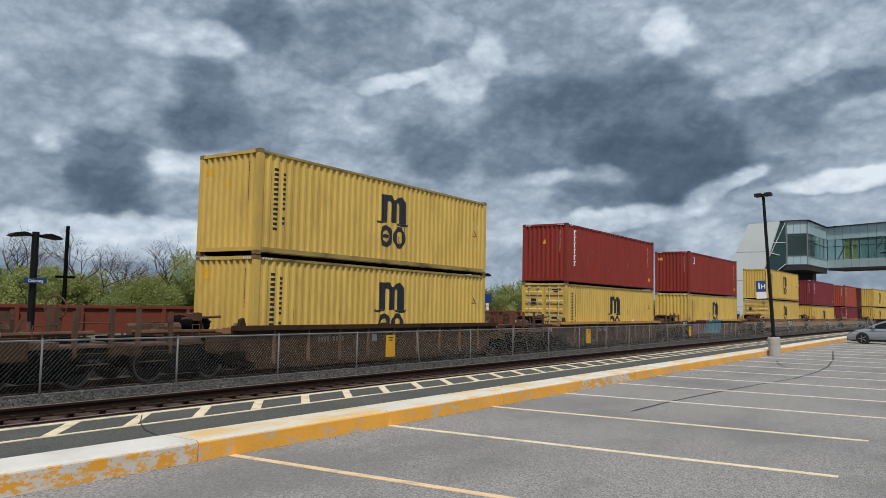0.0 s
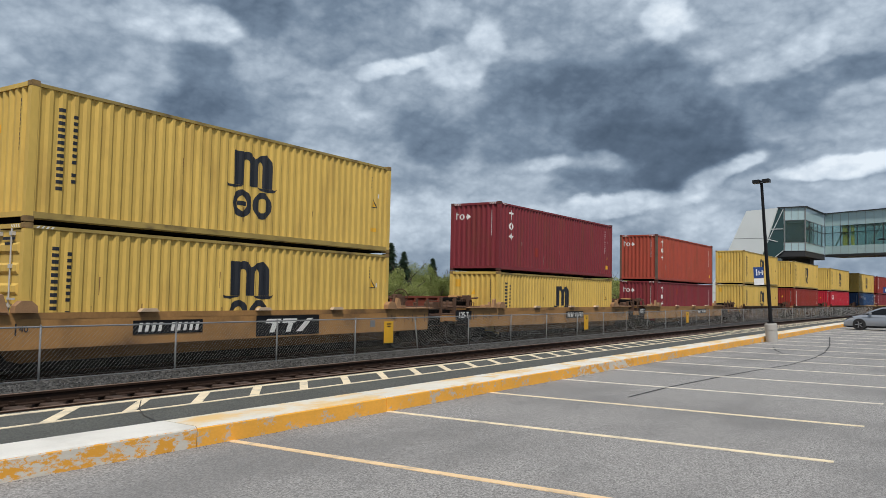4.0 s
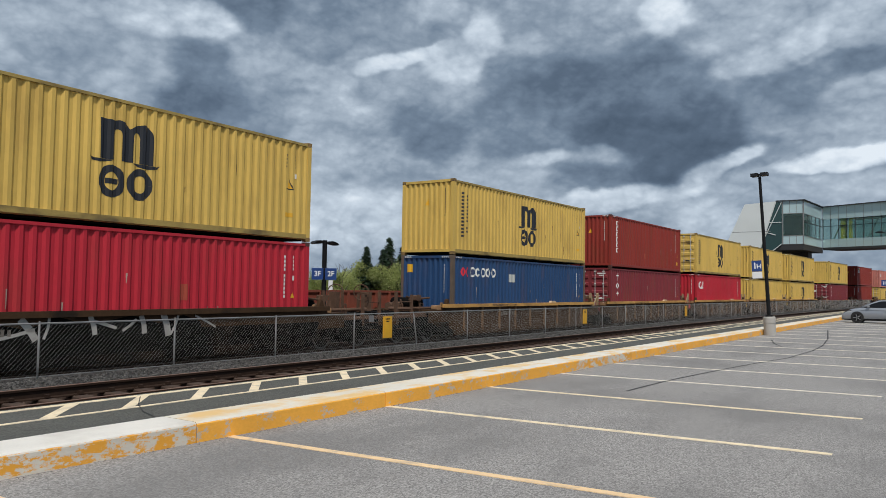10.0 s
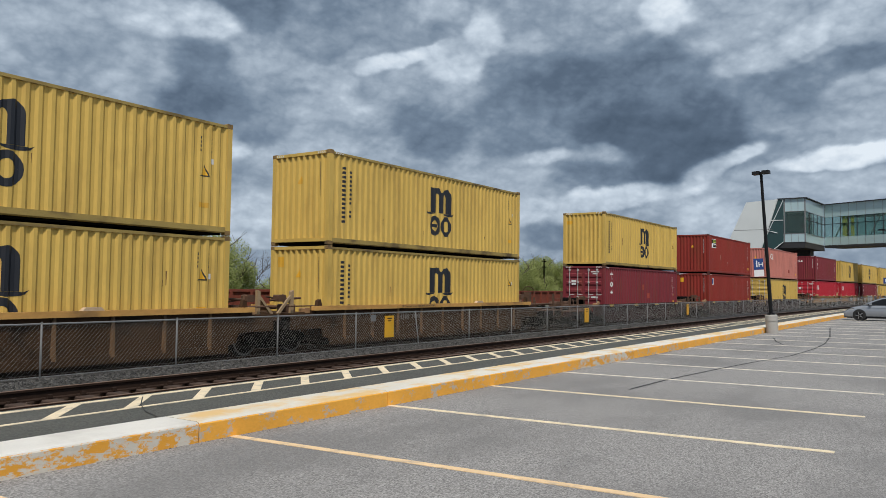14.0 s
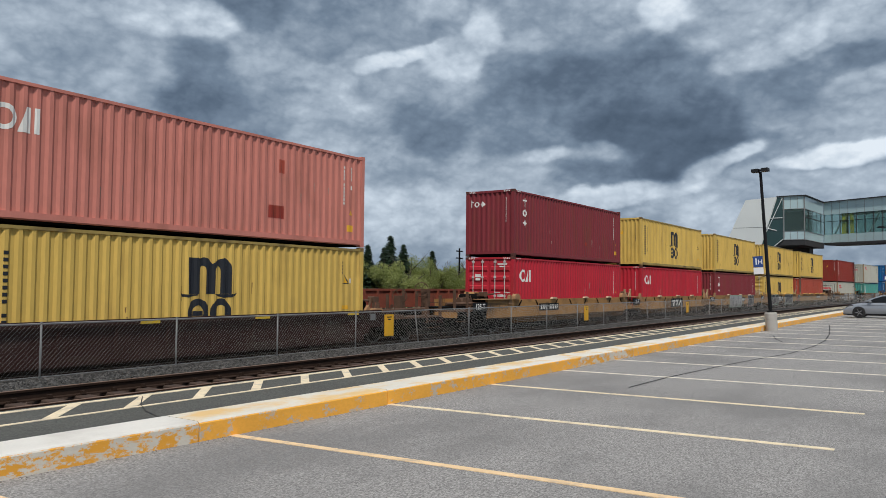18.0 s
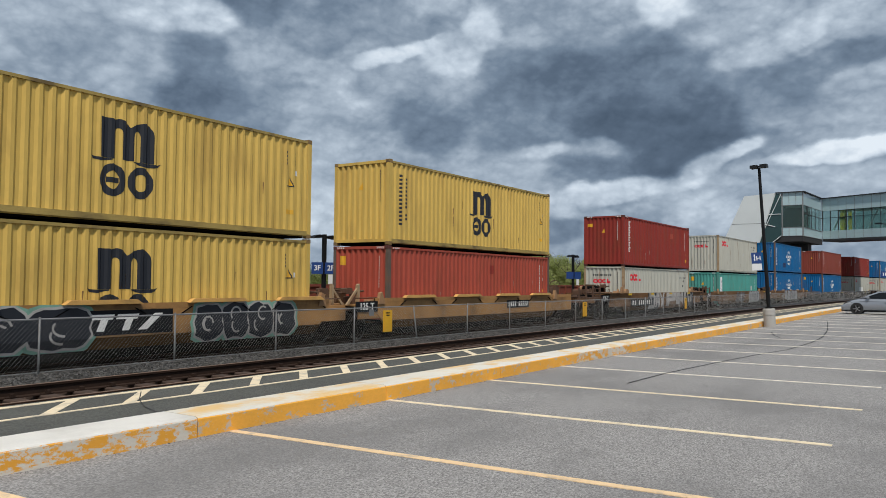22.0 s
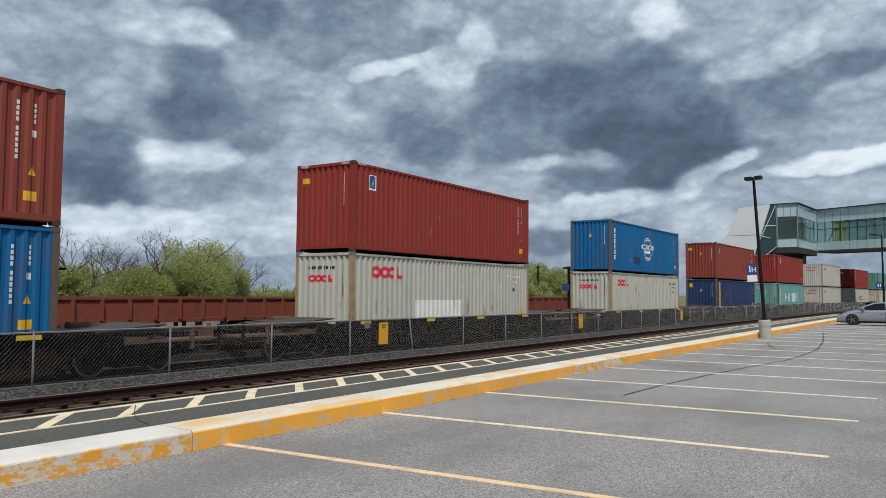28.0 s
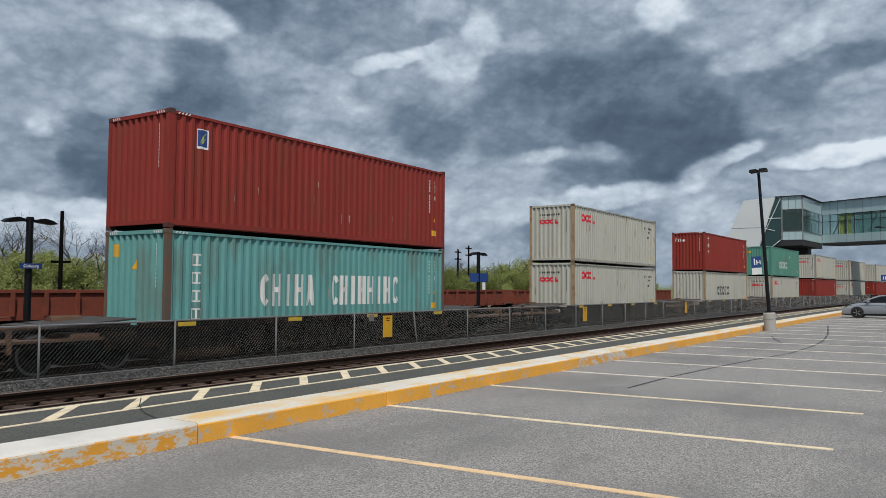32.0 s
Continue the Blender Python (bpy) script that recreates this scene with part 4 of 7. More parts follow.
def marks_for(style, h, seed):
    """Paint on the near side wall: list of (name, material, polygons, small). Small marks stay one mesh."""
    rnd = random.Random(seed * 7 + 3)
    xr = CL - 1.02
    ink = M_LOGOBLK if style in ("arches", "rings", "name") else M_LOGOWHT
    tri = [(CL - 0.74, 0.98), (CL - 0.54, 0.98), (CL - 0.64, 1.19)]
    out = [("code_mark", ink, column(xr, h - 0.42, 4, 0.06, 0.085, 0.03) + column(xr, h - 0.95, 6, 0.06, 0.085, 0.03) + column(xr + 0.38, h - 0.42, 4, 0.06, 0.08, 0.03), True),
           ("hazard_mark", M_SIGNYEL, [tri], False), ("label_plate", M_SIGNYEL, [bar(CL - 0.80, 0.46, CL - 0.52, 0.66)] if style != "arches" else [bar(CL - 1.02, 0.66, CL - 0.72, 0.78)], False),
           ("label_plate", M_LOGOWHT, [bar(CL - 0.68, h - 1.12, CL - 0.56, h - 0.98)], False)]
    if style == "arches":
        out[1] = ("hazard_mark", M_SIGNYEL, [[(CL - 0.97, 1.47), (CL - 0.75, 1.47), (CL - 0.86, 1.68)]], False)
        out.append(("hazard_edge", M_LOGOBLK, [[(CL - 1.02, 1.44), (CL - 0.70, 1.44), (CL - 0.86, 1.74), (CL - 0.86, 1.68), (CL - 0.75, 1.47), (CL - 0.97, 1.47)]], False))
        out[0] = ("code_mark", ink, column(xr, h - 0.46, 4, 0.03, 0.06, 0.045) + column(xr + 0.36, h - 0.46, 4, 0.03, 0.06, 0.045), True)
    elif style in ("rings", "rings_patch"):
        out[0] = ("code_mark", ink, row_bars(CL - 2.05, h - 0.62, 4, 0.05, 0.11, 0.075) + row_bars(CL - 1.45, h - 0.62, 6, 0.05, 0.11, 0.075) + row_bars(CL - 1.45, h - 0.84, 4, 0.05, 0.10, 0.065), True)
        out += [("label_plate", M_LOGOBLK, [bar(CL - 1.40, h - 1.18, CL - 1.30, h - 1.06)], False)]
    if style == "arches":
        out += [("emblem", M_LOGOBLK, emblem_arches(6.08, h - 1.436), False)]
        out += [("name_column", M_LOGOBLK, column(0.62, h - 0.46, 13, 0.13, 0.078, 0.060) + column(0.94, h - 0.56, 8, 0.11, 0.074, 0.064) + column(0.94, h - 1.80, 2, 0.11, 0.074, 0.064), True)]
    elif style == "column":
        out += [("slab_mark", M_LOGOWHT, slab_column(0.74, h - 0.30, 6, 0.30, 0.25, 0.05), False)]
    elif style == "steps":
        out += [("side_mark", M_LOGOWHT, three_letters(0.88, h), False)]
    elif style == "blocks":
        z = h - 0.55
        out += [("side_mark", M_LOGOWHT, [arc(0.86, z - 0.26, 0.26, 0.27, 0, 359.9, 0.10), [(1.14, z - 0.53), (1.40, z - 0.53), (1.40, z), (1.30, z)], bar(1.47, z - 0.53, 1.57, z)], False)]
    elif style == "globe":
        out += [("globe_emblem", M_LOGOWHT, globe(6.05, h - 1.40), False), ("name_column", M_LOGOWHT, glyph_blocks(0.52, h - 0.50, 0.22, 0.08, 6), True)]
        out += [("primer_patch", PAINT["navy"], [bar(3.2 + rnd.random(), 0.5, 4.0 + rnd.random() * 0.6, 0.95)], False)]
    elif style == "rings":
        out += [("ring_emblem", M_LOGORED, ring_word(1.76, h - 0.62), False)]
    elif style == "rings_patch":
        out += [("ring_emblem", M_LOGORED, ring_word(1.76, h - 0.62), False), ("white_patch", M_LOGOWHT, [bar(3.45, 0.35, 6.6, 1.05)], False)]
    elif style == "line":
        out += [("name_shape", M_LOGOWHT, big_blocks(3.0, 5.25, 0.66, 1.56, 5, (1, 3, 0, 3, 2)) + big_blocks(5.88, 9.4, 0.66, 1.56, 8, (1, 3, 0, 3, 3, 0, 3, 1)), False)]
        out += [("name_column", M_LOGOWHT, glyph_blocks(0.78, h - 0.58, 0.30, 0.15, 4), True)]
    elif style == "name":
        out += [("name_shape", M_LOGOBLK if h < 2.8 else M_LOGOWHT, big_blocks(3.2, 6.6, 0.8, 1.5, 5, (1, 1, 1, 1, 1)), False)]
    elif style == "lower_name":
        out += [("name_shape", M_LOGORED, [arc(0.78, h - 0.62, 0.16, 0.19, 0, 359.9, 0.08, 14), arc(1.10, h - 0.62, 0.14, 0.19, 60, 300, 0.08, 14)], False)]
        out += [("name_shape", M_LOGOWHT, [arc(1.46 + 0.40 * i, h - 0.62, 0.18, 0.19 if i else 0.2, 30 if i < 2 else 0, 330 if i < 2 else 359.9, 0.08, 14) for i in range(5)], False)]
    elif style == "tag":
        out += [("square_emblem", M_SIGNWHITE, [bar(0.86, h - 0.86, 1.20, h - 0.36)], False), ("emblem_field", M_SIGNBLUE, [bar(0.885, h - 0.80, 1.175, h - 0.385)], False),
                ("emblem_leaf", M_SIGNLEAF, [[(0.93, h - 0.72), (1.0, h - 0.55), (1.15, h - 0.44), (1.06, h - 0.58)], [(0.95, h - 0.76), (1.02, h - 0.64), (1.14, h - 0.58), (1.06, h - 0.68)]], False)]
    elif style == "disc":
        out += [("round_emblem", M_SIGNCYAN, [arc(0.98, h - 0.66, 0.20, 0.20, 0, 359.9, 0.195, 20)], False), ("primer_patch", PAINT["red"], [bar(7.4, 0.55, 8.2, 0.86)], False)]
    elif style == "panel":
        out += [("sign_panel", M_SIGNWHITE, [bar(0.74, h - 0.98, 1.92, h - 0.30)], False), ("panel_field", M_BLACK, [bar(0.78, h - 0.64, 1.88, h - 0.34)], False), ("panel_stripe", M_SIGNLEAF, [[(1.0, h - 0.50), (1.86, h - 0.44), (1.86, h - 0.40), (1.0, h - 0.42)], [(1.2, h - 0.61), (1.86, h - 0.55), (1.86, h - 0.49), (1.2, h - 0.54)]], False),
                ("panel_print", M_BLACK, row_bars(1.0, h - 0.92, 6, 0.10, 0.2, 0.04), True)]
    elif style == "strip":
        out += [("yellow_strip", M_STRIP, [bar(0.66, 0.2, 0.98, h - 0.26)], False), ("strip_print", PAINT["navy"], column(0.73, h - 0.38, 6, 0.18, 0.22, 0.10), True)]
    elif style == "upright":
        out += [("upright_panel", M_SIGNWHITE, [bar(0.60, 0.3, 0.98, h - 0.36)], False), ("panel_print", PAINT["navy"], column(0.69, h - 0.62, 5, 0.20, 0.2, 0.10), True)]
    scuff = M_SCUFF if style != "arches" else M_RUSTRUN
    runs = []
    for _ in range(rnd.randrange(3, 8)):
        x, z = rnd.uniform(1.2, CL - 1.5), rnd.uniform(0.35, h * 0.55)
        w, hgt = rnd.uniform(0.012, 0.03), rnd.uniform(0.10, 0.42)
        runs.append([(x, z), (x + w * 0.5, z), (x + w, z + hgt), (x - w * 0.3, z + hgt)])
    out.append(("rust_run", scuff, runs, True))
    if style not in ("arches", "globe", "strip"):
        for _ in range(rnd.randrange(3)):
            x, z = rnd.uniform(2.5, 10), rnd.uniform(0.4, h - 0.8)
            out.append(("repair_patch", PAINT[rnd.choice(("red", "orange_red", "maroon"))] if style not in ("rings", "rings_patch", "line", "strip", "upright", "lower_name", "name") else M_PATCH, [bar(x, z, x + rnd.uniform(0.2, 0.6), z + rnd.uniform(0.15, 0.4))], False))
    return out


POST_PAINT = {"blue": M_POSTRUST, "mid_blue": M_POSTRUST, "navy": M_POSTRUST, "green": M_POSTRUST, "white": M_TANPOST, "orange_red": M_POSTRUST}


def container(color, style="plain", h=CH, doors=False, label="", seed=0):
    """A forty-foot shipping container; origin at the middle of its base, near side towards -y, near end towards -x."""
    c = thing("shipping_container", label, "shipping container")
    paint = PAINT[color]
    frame_paint = POST_PAINT.get(color, paint)
    half, hw = CL / 2, CW / 2
    for y, rot in ((-hw, 0), (hw, 180)):
        part("side_wall", cached((color, "side", h), lambda: wall_mesh(SIDE, h, "side_wall", paint)), None, c, m=pose(-half if rot == 0 else half, y, 0, 0, 0, rot))
    ends = [(half, 90)] if doors else [(half, 90), (-half, -90)]
    for x, rot in ends:
        part("end_wall", cached((color, "end", h), lambda: wall_mesh(END, h, "end_wall", paint, END_DEPTH)), None, c, m=pose(x, -hw if rot > 0 else hw, 0, 0, 0, rot))
    if doors:
        dm = cached((color, "door", h), lambda: door_mesh(h, paint))
        for y in (hw - 0.11, -0.005):
            d = part("door", dm, None, c, m=pose(-half, y, 0, 0, 0, -90))
            for k in (0.30, 0.78):
                part("locking_rod", cached(("rod", h), lambda: rod_mesh(h)), None, d, "galvanised locking rod", m=pose(k, 0.0, 0))
            if y > 0:
                part("code_mark", cached(("doormark", color == "yellow"), lambda: Shape().box(0.40, -0.010, 1.70, 0.68, -0.006, 1.83).box(0.42, -0.010, 1.56, 0.66, -0.006, 1.67).mesh("code_mark", M_LOGOBLK if color == "yellow" else M_LOGOWHT)), None, d)["kind"] = "stuff"
            else:
                part("code_mark", cached(("doormark2", color == "yellow"), lambda: Shape().box(0.42, -0.010, 2.24, 0.90, -0.006, 2.30).box(0.52, -0.010, 2.14, 0.80, -0.006, 2.19).box(0.42, -0.010, 0.86, 0.70, -0.006, 0.96).mesh("code_mark", M_LOGOBLK if color == "yellow" else M_LOGOWHT)), None, d)["kind"] = "stuff"
    part("roof", cached((color, "roof", h), lambda: Shape().box(-half + 0.05, -hw + 0.05, h - 0.07, half - 0.05, hw - 0.05, h - 0.045).mesh("roof", paint)), None, c)
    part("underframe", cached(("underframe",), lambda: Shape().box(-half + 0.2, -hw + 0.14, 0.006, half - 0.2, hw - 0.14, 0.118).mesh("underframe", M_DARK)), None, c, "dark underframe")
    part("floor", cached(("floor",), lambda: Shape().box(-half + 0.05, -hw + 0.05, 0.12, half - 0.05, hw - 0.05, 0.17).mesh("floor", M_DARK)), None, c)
    for x in (-half, half - 0.16):
        for y in (-hw, hw - 0.12):
            part("corner_post", cached((frame_paint.name, "post", h), lambda: Shape().box(0, 0, 0.11, 0.16, 0.12, h - 0.11, 0.015).mesh("corner_post", frame_paint)), None, c, m=pose(x, y, 0))
    for y in (-hw, hw - 0.06):
        part("top_rail", cached((color, "trail"), lambda: Shape().box(-half + 0.16, 0, -0.115, half - 0.16, 0.06, -0.045).mesh("top_rail", RAIL_PAINT.get(color, paint))), None, c, m=pose(0, y, h))
        part("bottom_rail", cached((color, "brail"), lambda: Shape().prism([(0.004, 0.21), (0.0, 0.08), (0.03, 0.05), (0.06, 0.05), (0.06, 0.21)], -half + 0.16, half - 0.16, "x").mesh("bottom_rail", RAIL_PAINT.get(color, paint))), None, c, m=pose(0, y, 0))
    for x in (-half, half - 0.05):
        part("header", cached((color, "header"), lambda: Shape().box(0, -hw + 0.12, -0.115, 0.05, hw - 0.12, -0.02).mesh("header", paint)), None, c, m=pose(x, 0, h))
        part("end_sill", cached((color, "esill"), lambda: Shape().box(0, -hw + 0.12, 0.10, 0.05, hw - 0.12, 0.21).mesh("end_sill", paint)), None, c, m=pose(x, 0, 0))
    cast_paint = M_CAST.get(color, frame_paint)
    cast = cached((cast_paint.name, "cast"), lambda: Shape().box(0, 0, 0, 0.178, 0.162, 0.118, 0.012).mesh("corner_casting", cast_paint))
    for x in (-half - 0.004, half - 0.174):
        for y in (-hw - 0.004, hw - 0.158):
            for z in (0, h - 0.118):
                part("corner_casting", cast, None, c, m=pose(x, y, z))
    stripes = cached(("stripes",), lambda: hazard_stripes().mesh("hazard_stripe", M_LOGOWHT))
    if seed % 3:
        part("hazard_stripe", stripes, None, c, m=pose(-half - 0.004, 0, h))["kind"] = "stuff"
    for i, (name, mt, polys, small) in enumerate(marks_for(style, h, seed)):
        fixed = name not in ("repair_patch", "primer_patch", "rust_run")
        for k, group in enumerate([polys] if small else [[p] for p in polys]):
            key = (style, i, k, h, "mark") if fixed else (style, i, k, h, "mark", seed)
            lift = 0.0045 + 0.002 * (name in ("emblem_field", "panel_field")) + 0.003 * (name in ("emblem_leaf", "panel_stripe", "panel_print", "strip_print"))
            ob = part(name, cached(key, lambda: painted(group, SIDE, lift=lift).mesh(name, mt, weld=True)), None, c, m=pose(-half, -hw, 0))
            if small:
                ob["kind"] = "stuff"
    if not doors:
        ink = M_LOGOBLK if color in ("yellow", "white") else M_LOGOWHT
        at = pose(-half, hw, 0, 0, 0, -90)

        def end_mark(name, key, polys, mt, joined=True):
            for k, group in enumerate([polys] if joined else [[p] for p in polys]):
                ob = part(name, cached((key, k, h), lambda: painted(group, END, depth=END_DEPTH).mesh(name, mt, weld=True)), None, c, m=at)
                if joined and len(polys) > 1:
                    ob["kind"] = "stuff"

        end_mark("code_mark", ("endcode", ink.name), column(CW - 0.42, h - 0.35, 11, 0.045, 0.07, 0.03), ink)
        if style not in ("rings", "steps") and color != "white":
            if seed % 4 != 2:
                end_mark("warning_sticker", ("sticker", seed % 2), [bar(0.26, h - 0.66, 0.52, h - 0.34)] if seed % 2 else [bar(0.20, h - 0.62, 0.52, h - 0.44)], M_SIGNYEL)
            if seed % 3 != 1:
                end_mark("hazard_mark", ("endtri",), [[(1.10, h - 0.98), (1.28, h - 0.98), (1.22, h - 0.72)]], M_SIGNYEL)
        if style == "steps":
            end_mark("end_mark", ("endthree",), [[(0.24, h - 0.72), (0.30, h - 0.72), (0.30, h - 0.52), (0.40, h - 0.52), (0.40, h - 0.47), (0.30, h - 0.47), (0.30, h - 0.38), (0.24, h - 0.40)], arc(0.55, h - 0.60, 0.13, 0.13, 0, 359.9, 0.05, 14), [(0.72, h - 0.60), (0.85, h - 0.73), (0.98, h - 0.60), (0.85, h - 0.47)]], M_LOGOWHT, False)
        if style in ("rings", "rings_patch"):
            end_mark("end_mark", ("endrings",), ring_word(1.02, h - 0.85, 0.12, 0.62), M_LOGORED, False)
            end_mark("end_code", ("endcode2",), row_bars(0.55, h - 0.55, 9, 0.07, 0.1, 0.06), M_LOGOBLK)
    return c


def hazard_stripes():
    """Slanting white dashes beside the corners of the near end header and the near side rail."""
    s = Shape()
    for y0 in (CW / 2 - 0.5, -CW / 2 + 0.18):
        for i in range(4):
            y = y0 + i * 0.085
            s.quad((0.0, y, -0.10), (0.0, y + 0.04, -0.10), (0.0, y + 0.075, -0.035), (0.0, y + 0.035, -0.035))
    for i in range(4):
        x = 0.24 + i * 0.10
        s.quad((x, -CW / 2 - 0.003, -0.105), (x + 0.05, -CW / 2 - 0.003, -0.105), (x + 0.09, -CW / 2 - 0.003, -0.055), (x + 0.04, -CW / 2 - 0.003, -0.055))
    return s


# ---- well cars ----
def wheelset():
    s = Shape()
    s.tube((0, -0.80, 0), (0, 0.80, 0), 0.08, sides=10)
    for sg in (-1, 1):
        s.tube((0, sg * 0.69, 0), (0, sg * 0.82, 0), 0.43, sides=28)
        s.tube((0, sg * 0.66, 0), (0, sg * 0.69, 0), 0.455, sides=28)
    return s


def truck_parts(parent, x):
    """A two-axle truck centred at x, on the rails."""
    wm = cached(("wheelset",), lambda: wheelset().mesh("wheelset", M_WHEEL, False))
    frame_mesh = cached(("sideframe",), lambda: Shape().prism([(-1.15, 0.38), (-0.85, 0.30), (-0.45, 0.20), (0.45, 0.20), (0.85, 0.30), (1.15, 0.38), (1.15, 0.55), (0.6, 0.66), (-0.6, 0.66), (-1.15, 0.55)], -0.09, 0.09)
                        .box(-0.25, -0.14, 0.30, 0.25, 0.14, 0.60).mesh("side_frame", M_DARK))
    def rim():
        s = Shape()
        for i in range(28):
            a, b = 2 * math.pi * i / 28, 2 * math.pi * (i + 1) / 28
            s.quad(*[(rr * math.cos(t), -0.824, rr * math.sin(t)) for rr, t in ((0.365, a), (0.428, a), (0.428, b), (0.365, b))])
        return s.mesh("wheel_rim", M_PLATE)
    for dx in (-0.9, 0.9):
        part("wheel_rim", cached(("rim",), rim), None, parent, "worn bright wheel rim", m=pose(x + dx, 0, 0.43))
        part("wheelset", wm, None, parent, m=pose(x + dx, 0, 0.43))
    for y in (-1.0, 1.0):
        part("side_frame", frame_mesh, None, parent, m=pose(x, y, 0))


def leaning(shape, z0, k):
    """The shape with all below z0 drawn in by k for each metre."""
    shape.v = [(x, y + k * max(0.0, z0 - z), z) for x, y, z in shape.v]
    return shape


def fold(mesh, z0, k):
    """Creases a flat mark at z0, so that its lower part lies on the leaning sheet."""
    bm = bmesh.new()
    bm.from_mesh(mesh)
    bmesh.ops.bisect_plane(bm, geom=bm.verts[:] + bm.edges[:] + bm.faces[:], dist=1e-5, plane_co=(0, 0, z0), plane_no=(0, 0, 1))
    for v in bm.verts:
        v.co.y += k * max(0.0, z0 - v.co.z)
    bm.to_mesh(mesh)
    bm.free()


def well_car(kind, left, right, top, truck_left, truck_right, seed=0):
    """One well. Origin on the rail below the middle of the load; left and right: its reach each way; top of the side sills above the rail."""
    c = thing("well_car", WELL_LABEL[kind], "railway wagon")
    paint = M_WELL[{"brown": "brown", "dark": "umber", "low": "maroon", "black": "black", "tan": "brown"}[kind]]
    skirt = M_SKIRTSHADE if kind in ("brown", "tan") else paint
    if seed == 2:
        paint = skirt = M_WELL["umber"]
    if seed == 8:
        skirt = M_WELL["black"]
    if seed in (22, 23, 24):
        paint = M_WELL["dull"]
    chord = M_CHORD if kind == "dark" and seed not in (-1, 0, 6, 7, 8) or seed == 2 else paint
    well = CL / 2 + 0.22
    hy, deep = 1.30, 0.30
    sloped = kind in ("brown", "tan") and seed != 2
    ramp = 0.55
    split = top - 0.74 if kind in ("brown", "tan") else top - 0.46 if seed == 8 else top - 0.30
    low = [(-well - 0.2, split), (-well, deep + 0.12), (-well + 0.5, deep), (well - 0.5, deep), (well, deep + 0.12), (well + 0.2, split)]
    long = kind in ("brown", "tan") and seed != 2
    ext = [min(2.05, reach - well - 0.5) if long and truck == "own" else ramp for reach, truck in ((left, truck_left), (right, truck_right))]
    foot = [split + 0.002 if e > 1 else top - 0.38 for e in ext]
    high = [(-well - ext[0], foot[0]), (-well - 0.15, split + 0.002), (well + 0.15, split + 0.002), (well + ext[1], foot[1]), (well + ext[1], top), (-well - ext[0], top)]
    for y in (-hy, hy - 0.05):
        part("side_plate", cached((kind, top, "plate", paint.name, skirt.name, tuple(ext)), lambda: Shape().prism(high, 0, 0.05).mesh("side_plate", paint)), None, c, m=pose(0, y, 0))
        lean = 0.25 if sloped else 0.0
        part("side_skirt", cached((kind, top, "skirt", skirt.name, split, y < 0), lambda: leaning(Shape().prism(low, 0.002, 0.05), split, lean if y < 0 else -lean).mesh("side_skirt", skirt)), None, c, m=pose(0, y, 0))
        part("top_chord", cached((kind, top, chord.name, "chord", tuple(ext)), lambda: Shape().box(-well - ext[0], -0.004 if kind in ("brown", "tan") and seed != 2 else -0.10, -0.13, well + ext[1], 0.06, 0.0, 0.01).mesh("top_chord", chord)), None, c, m=pose(0, y, top))
        part("bottom_chord", cached((kind, "bchord", skirt.name), lambda: Shape().box(-well + 0.3, -0.05, -0.08, well - 0.3, 0.10, 0.12, 0.01).mesh("bottom_chord", M_DARK if skirt is M_SKIRTSHADE else skirt)), None, c, m=pose(0, y + (math.copysign(0.06, -y) if sloped else 0), deep - 0.05))
    if kind in ("dark", "low", "black") or seed == 2:
        rib = cached((kind, top, "rib"), lambda: Shape().prism([(-0.05, deep), (0.05, deep), (0.03, top - 0.13), (-0.03, top - 0.13)], -0.055, 0.0).mesh("rib", M_RIB if kind in ("dark", "tan") else paint))
        for i in range(6 if seed == 2 else 9 if seed == 8 else 0, 9):
            part("rib", rib, None, c, m=pose(-well + 0.9 + i * (2 * well - 1.8) / 8, -hy, 0))
    part("well_floor", cached(("wfloor",), lambda: Shape().box(-well, -1.25, 0.18, well, 1.25, 0.27).mesh("well_floor", M_DARK)), None, c)
    # pads, plates and marks along the near sill
    pad = cached(("pad",), lambda: Shape().prism([(-0.26, 0), (0.26, 0), (0.18, 0.075), (-0.18, 0.075)], -0.09, 0.04).mesh("pad", M_PAD))
    if kind in ("brown", "tan") or chord is not paint:
        if seed in (20, 21):
            long_pad = cached(("long_pad",), lambda: Shape().prism([(-0.95, -0.01), (0.95, -0.01), (0.80, 0.085), (-0.80, 0.085)], -0.115, 0.04).mesh("pad", M_OCHRE))
            for x in (-4.4, -1.2, 2.0, 5.0):
                pd = part("pad", long_pad, None, c, "raised ochre wear pad", m=pose(x + 0.3 * (seed % 3), -hy, top))
                part("gusset", cached(("gusset",), lambda: Shape().prism([(-1.12, -0.26), (-1.08, -0.26), (-0.78, -0.10), (-0.82, -0.10)], -0.03, 0).prism([(1.12, -0.26), (0.82, -0.10), (0.78, -0.10), (1.08, -0.26)], -0.03, 0).mesh("gusset", M_DARK)), None, pd)["kind"] = "stuff"
        for x in () if seed in (20, 21, 22, 23) else (-3.2, 0.4, 3.4) if kind != "dark" else (2.2,):
            part("pad", pad, None, c, "pale worn pad", m=pose(x + 0.37 * (seed % 3), -hy, top))
    mark = cached(("reflector",), lambda: Shape().box(-0.26, -0.012, 0, 0.26, 0, 0.10).mesh("reflector", M_REFLECT))
    if kind in ("low", "black") or seed in (2, 22, 23, 24):
        for x in (-5.6, -1.9, 1.6, 5.4) if seed not in (23, 24) else (well + ext[1] - 0.4,):
            part("reflector", mark, None, c, "yellow reflector strip", m=pose(x, -hy - 0.102, top - 0.12 if kind != "brown" else top - 0.32))
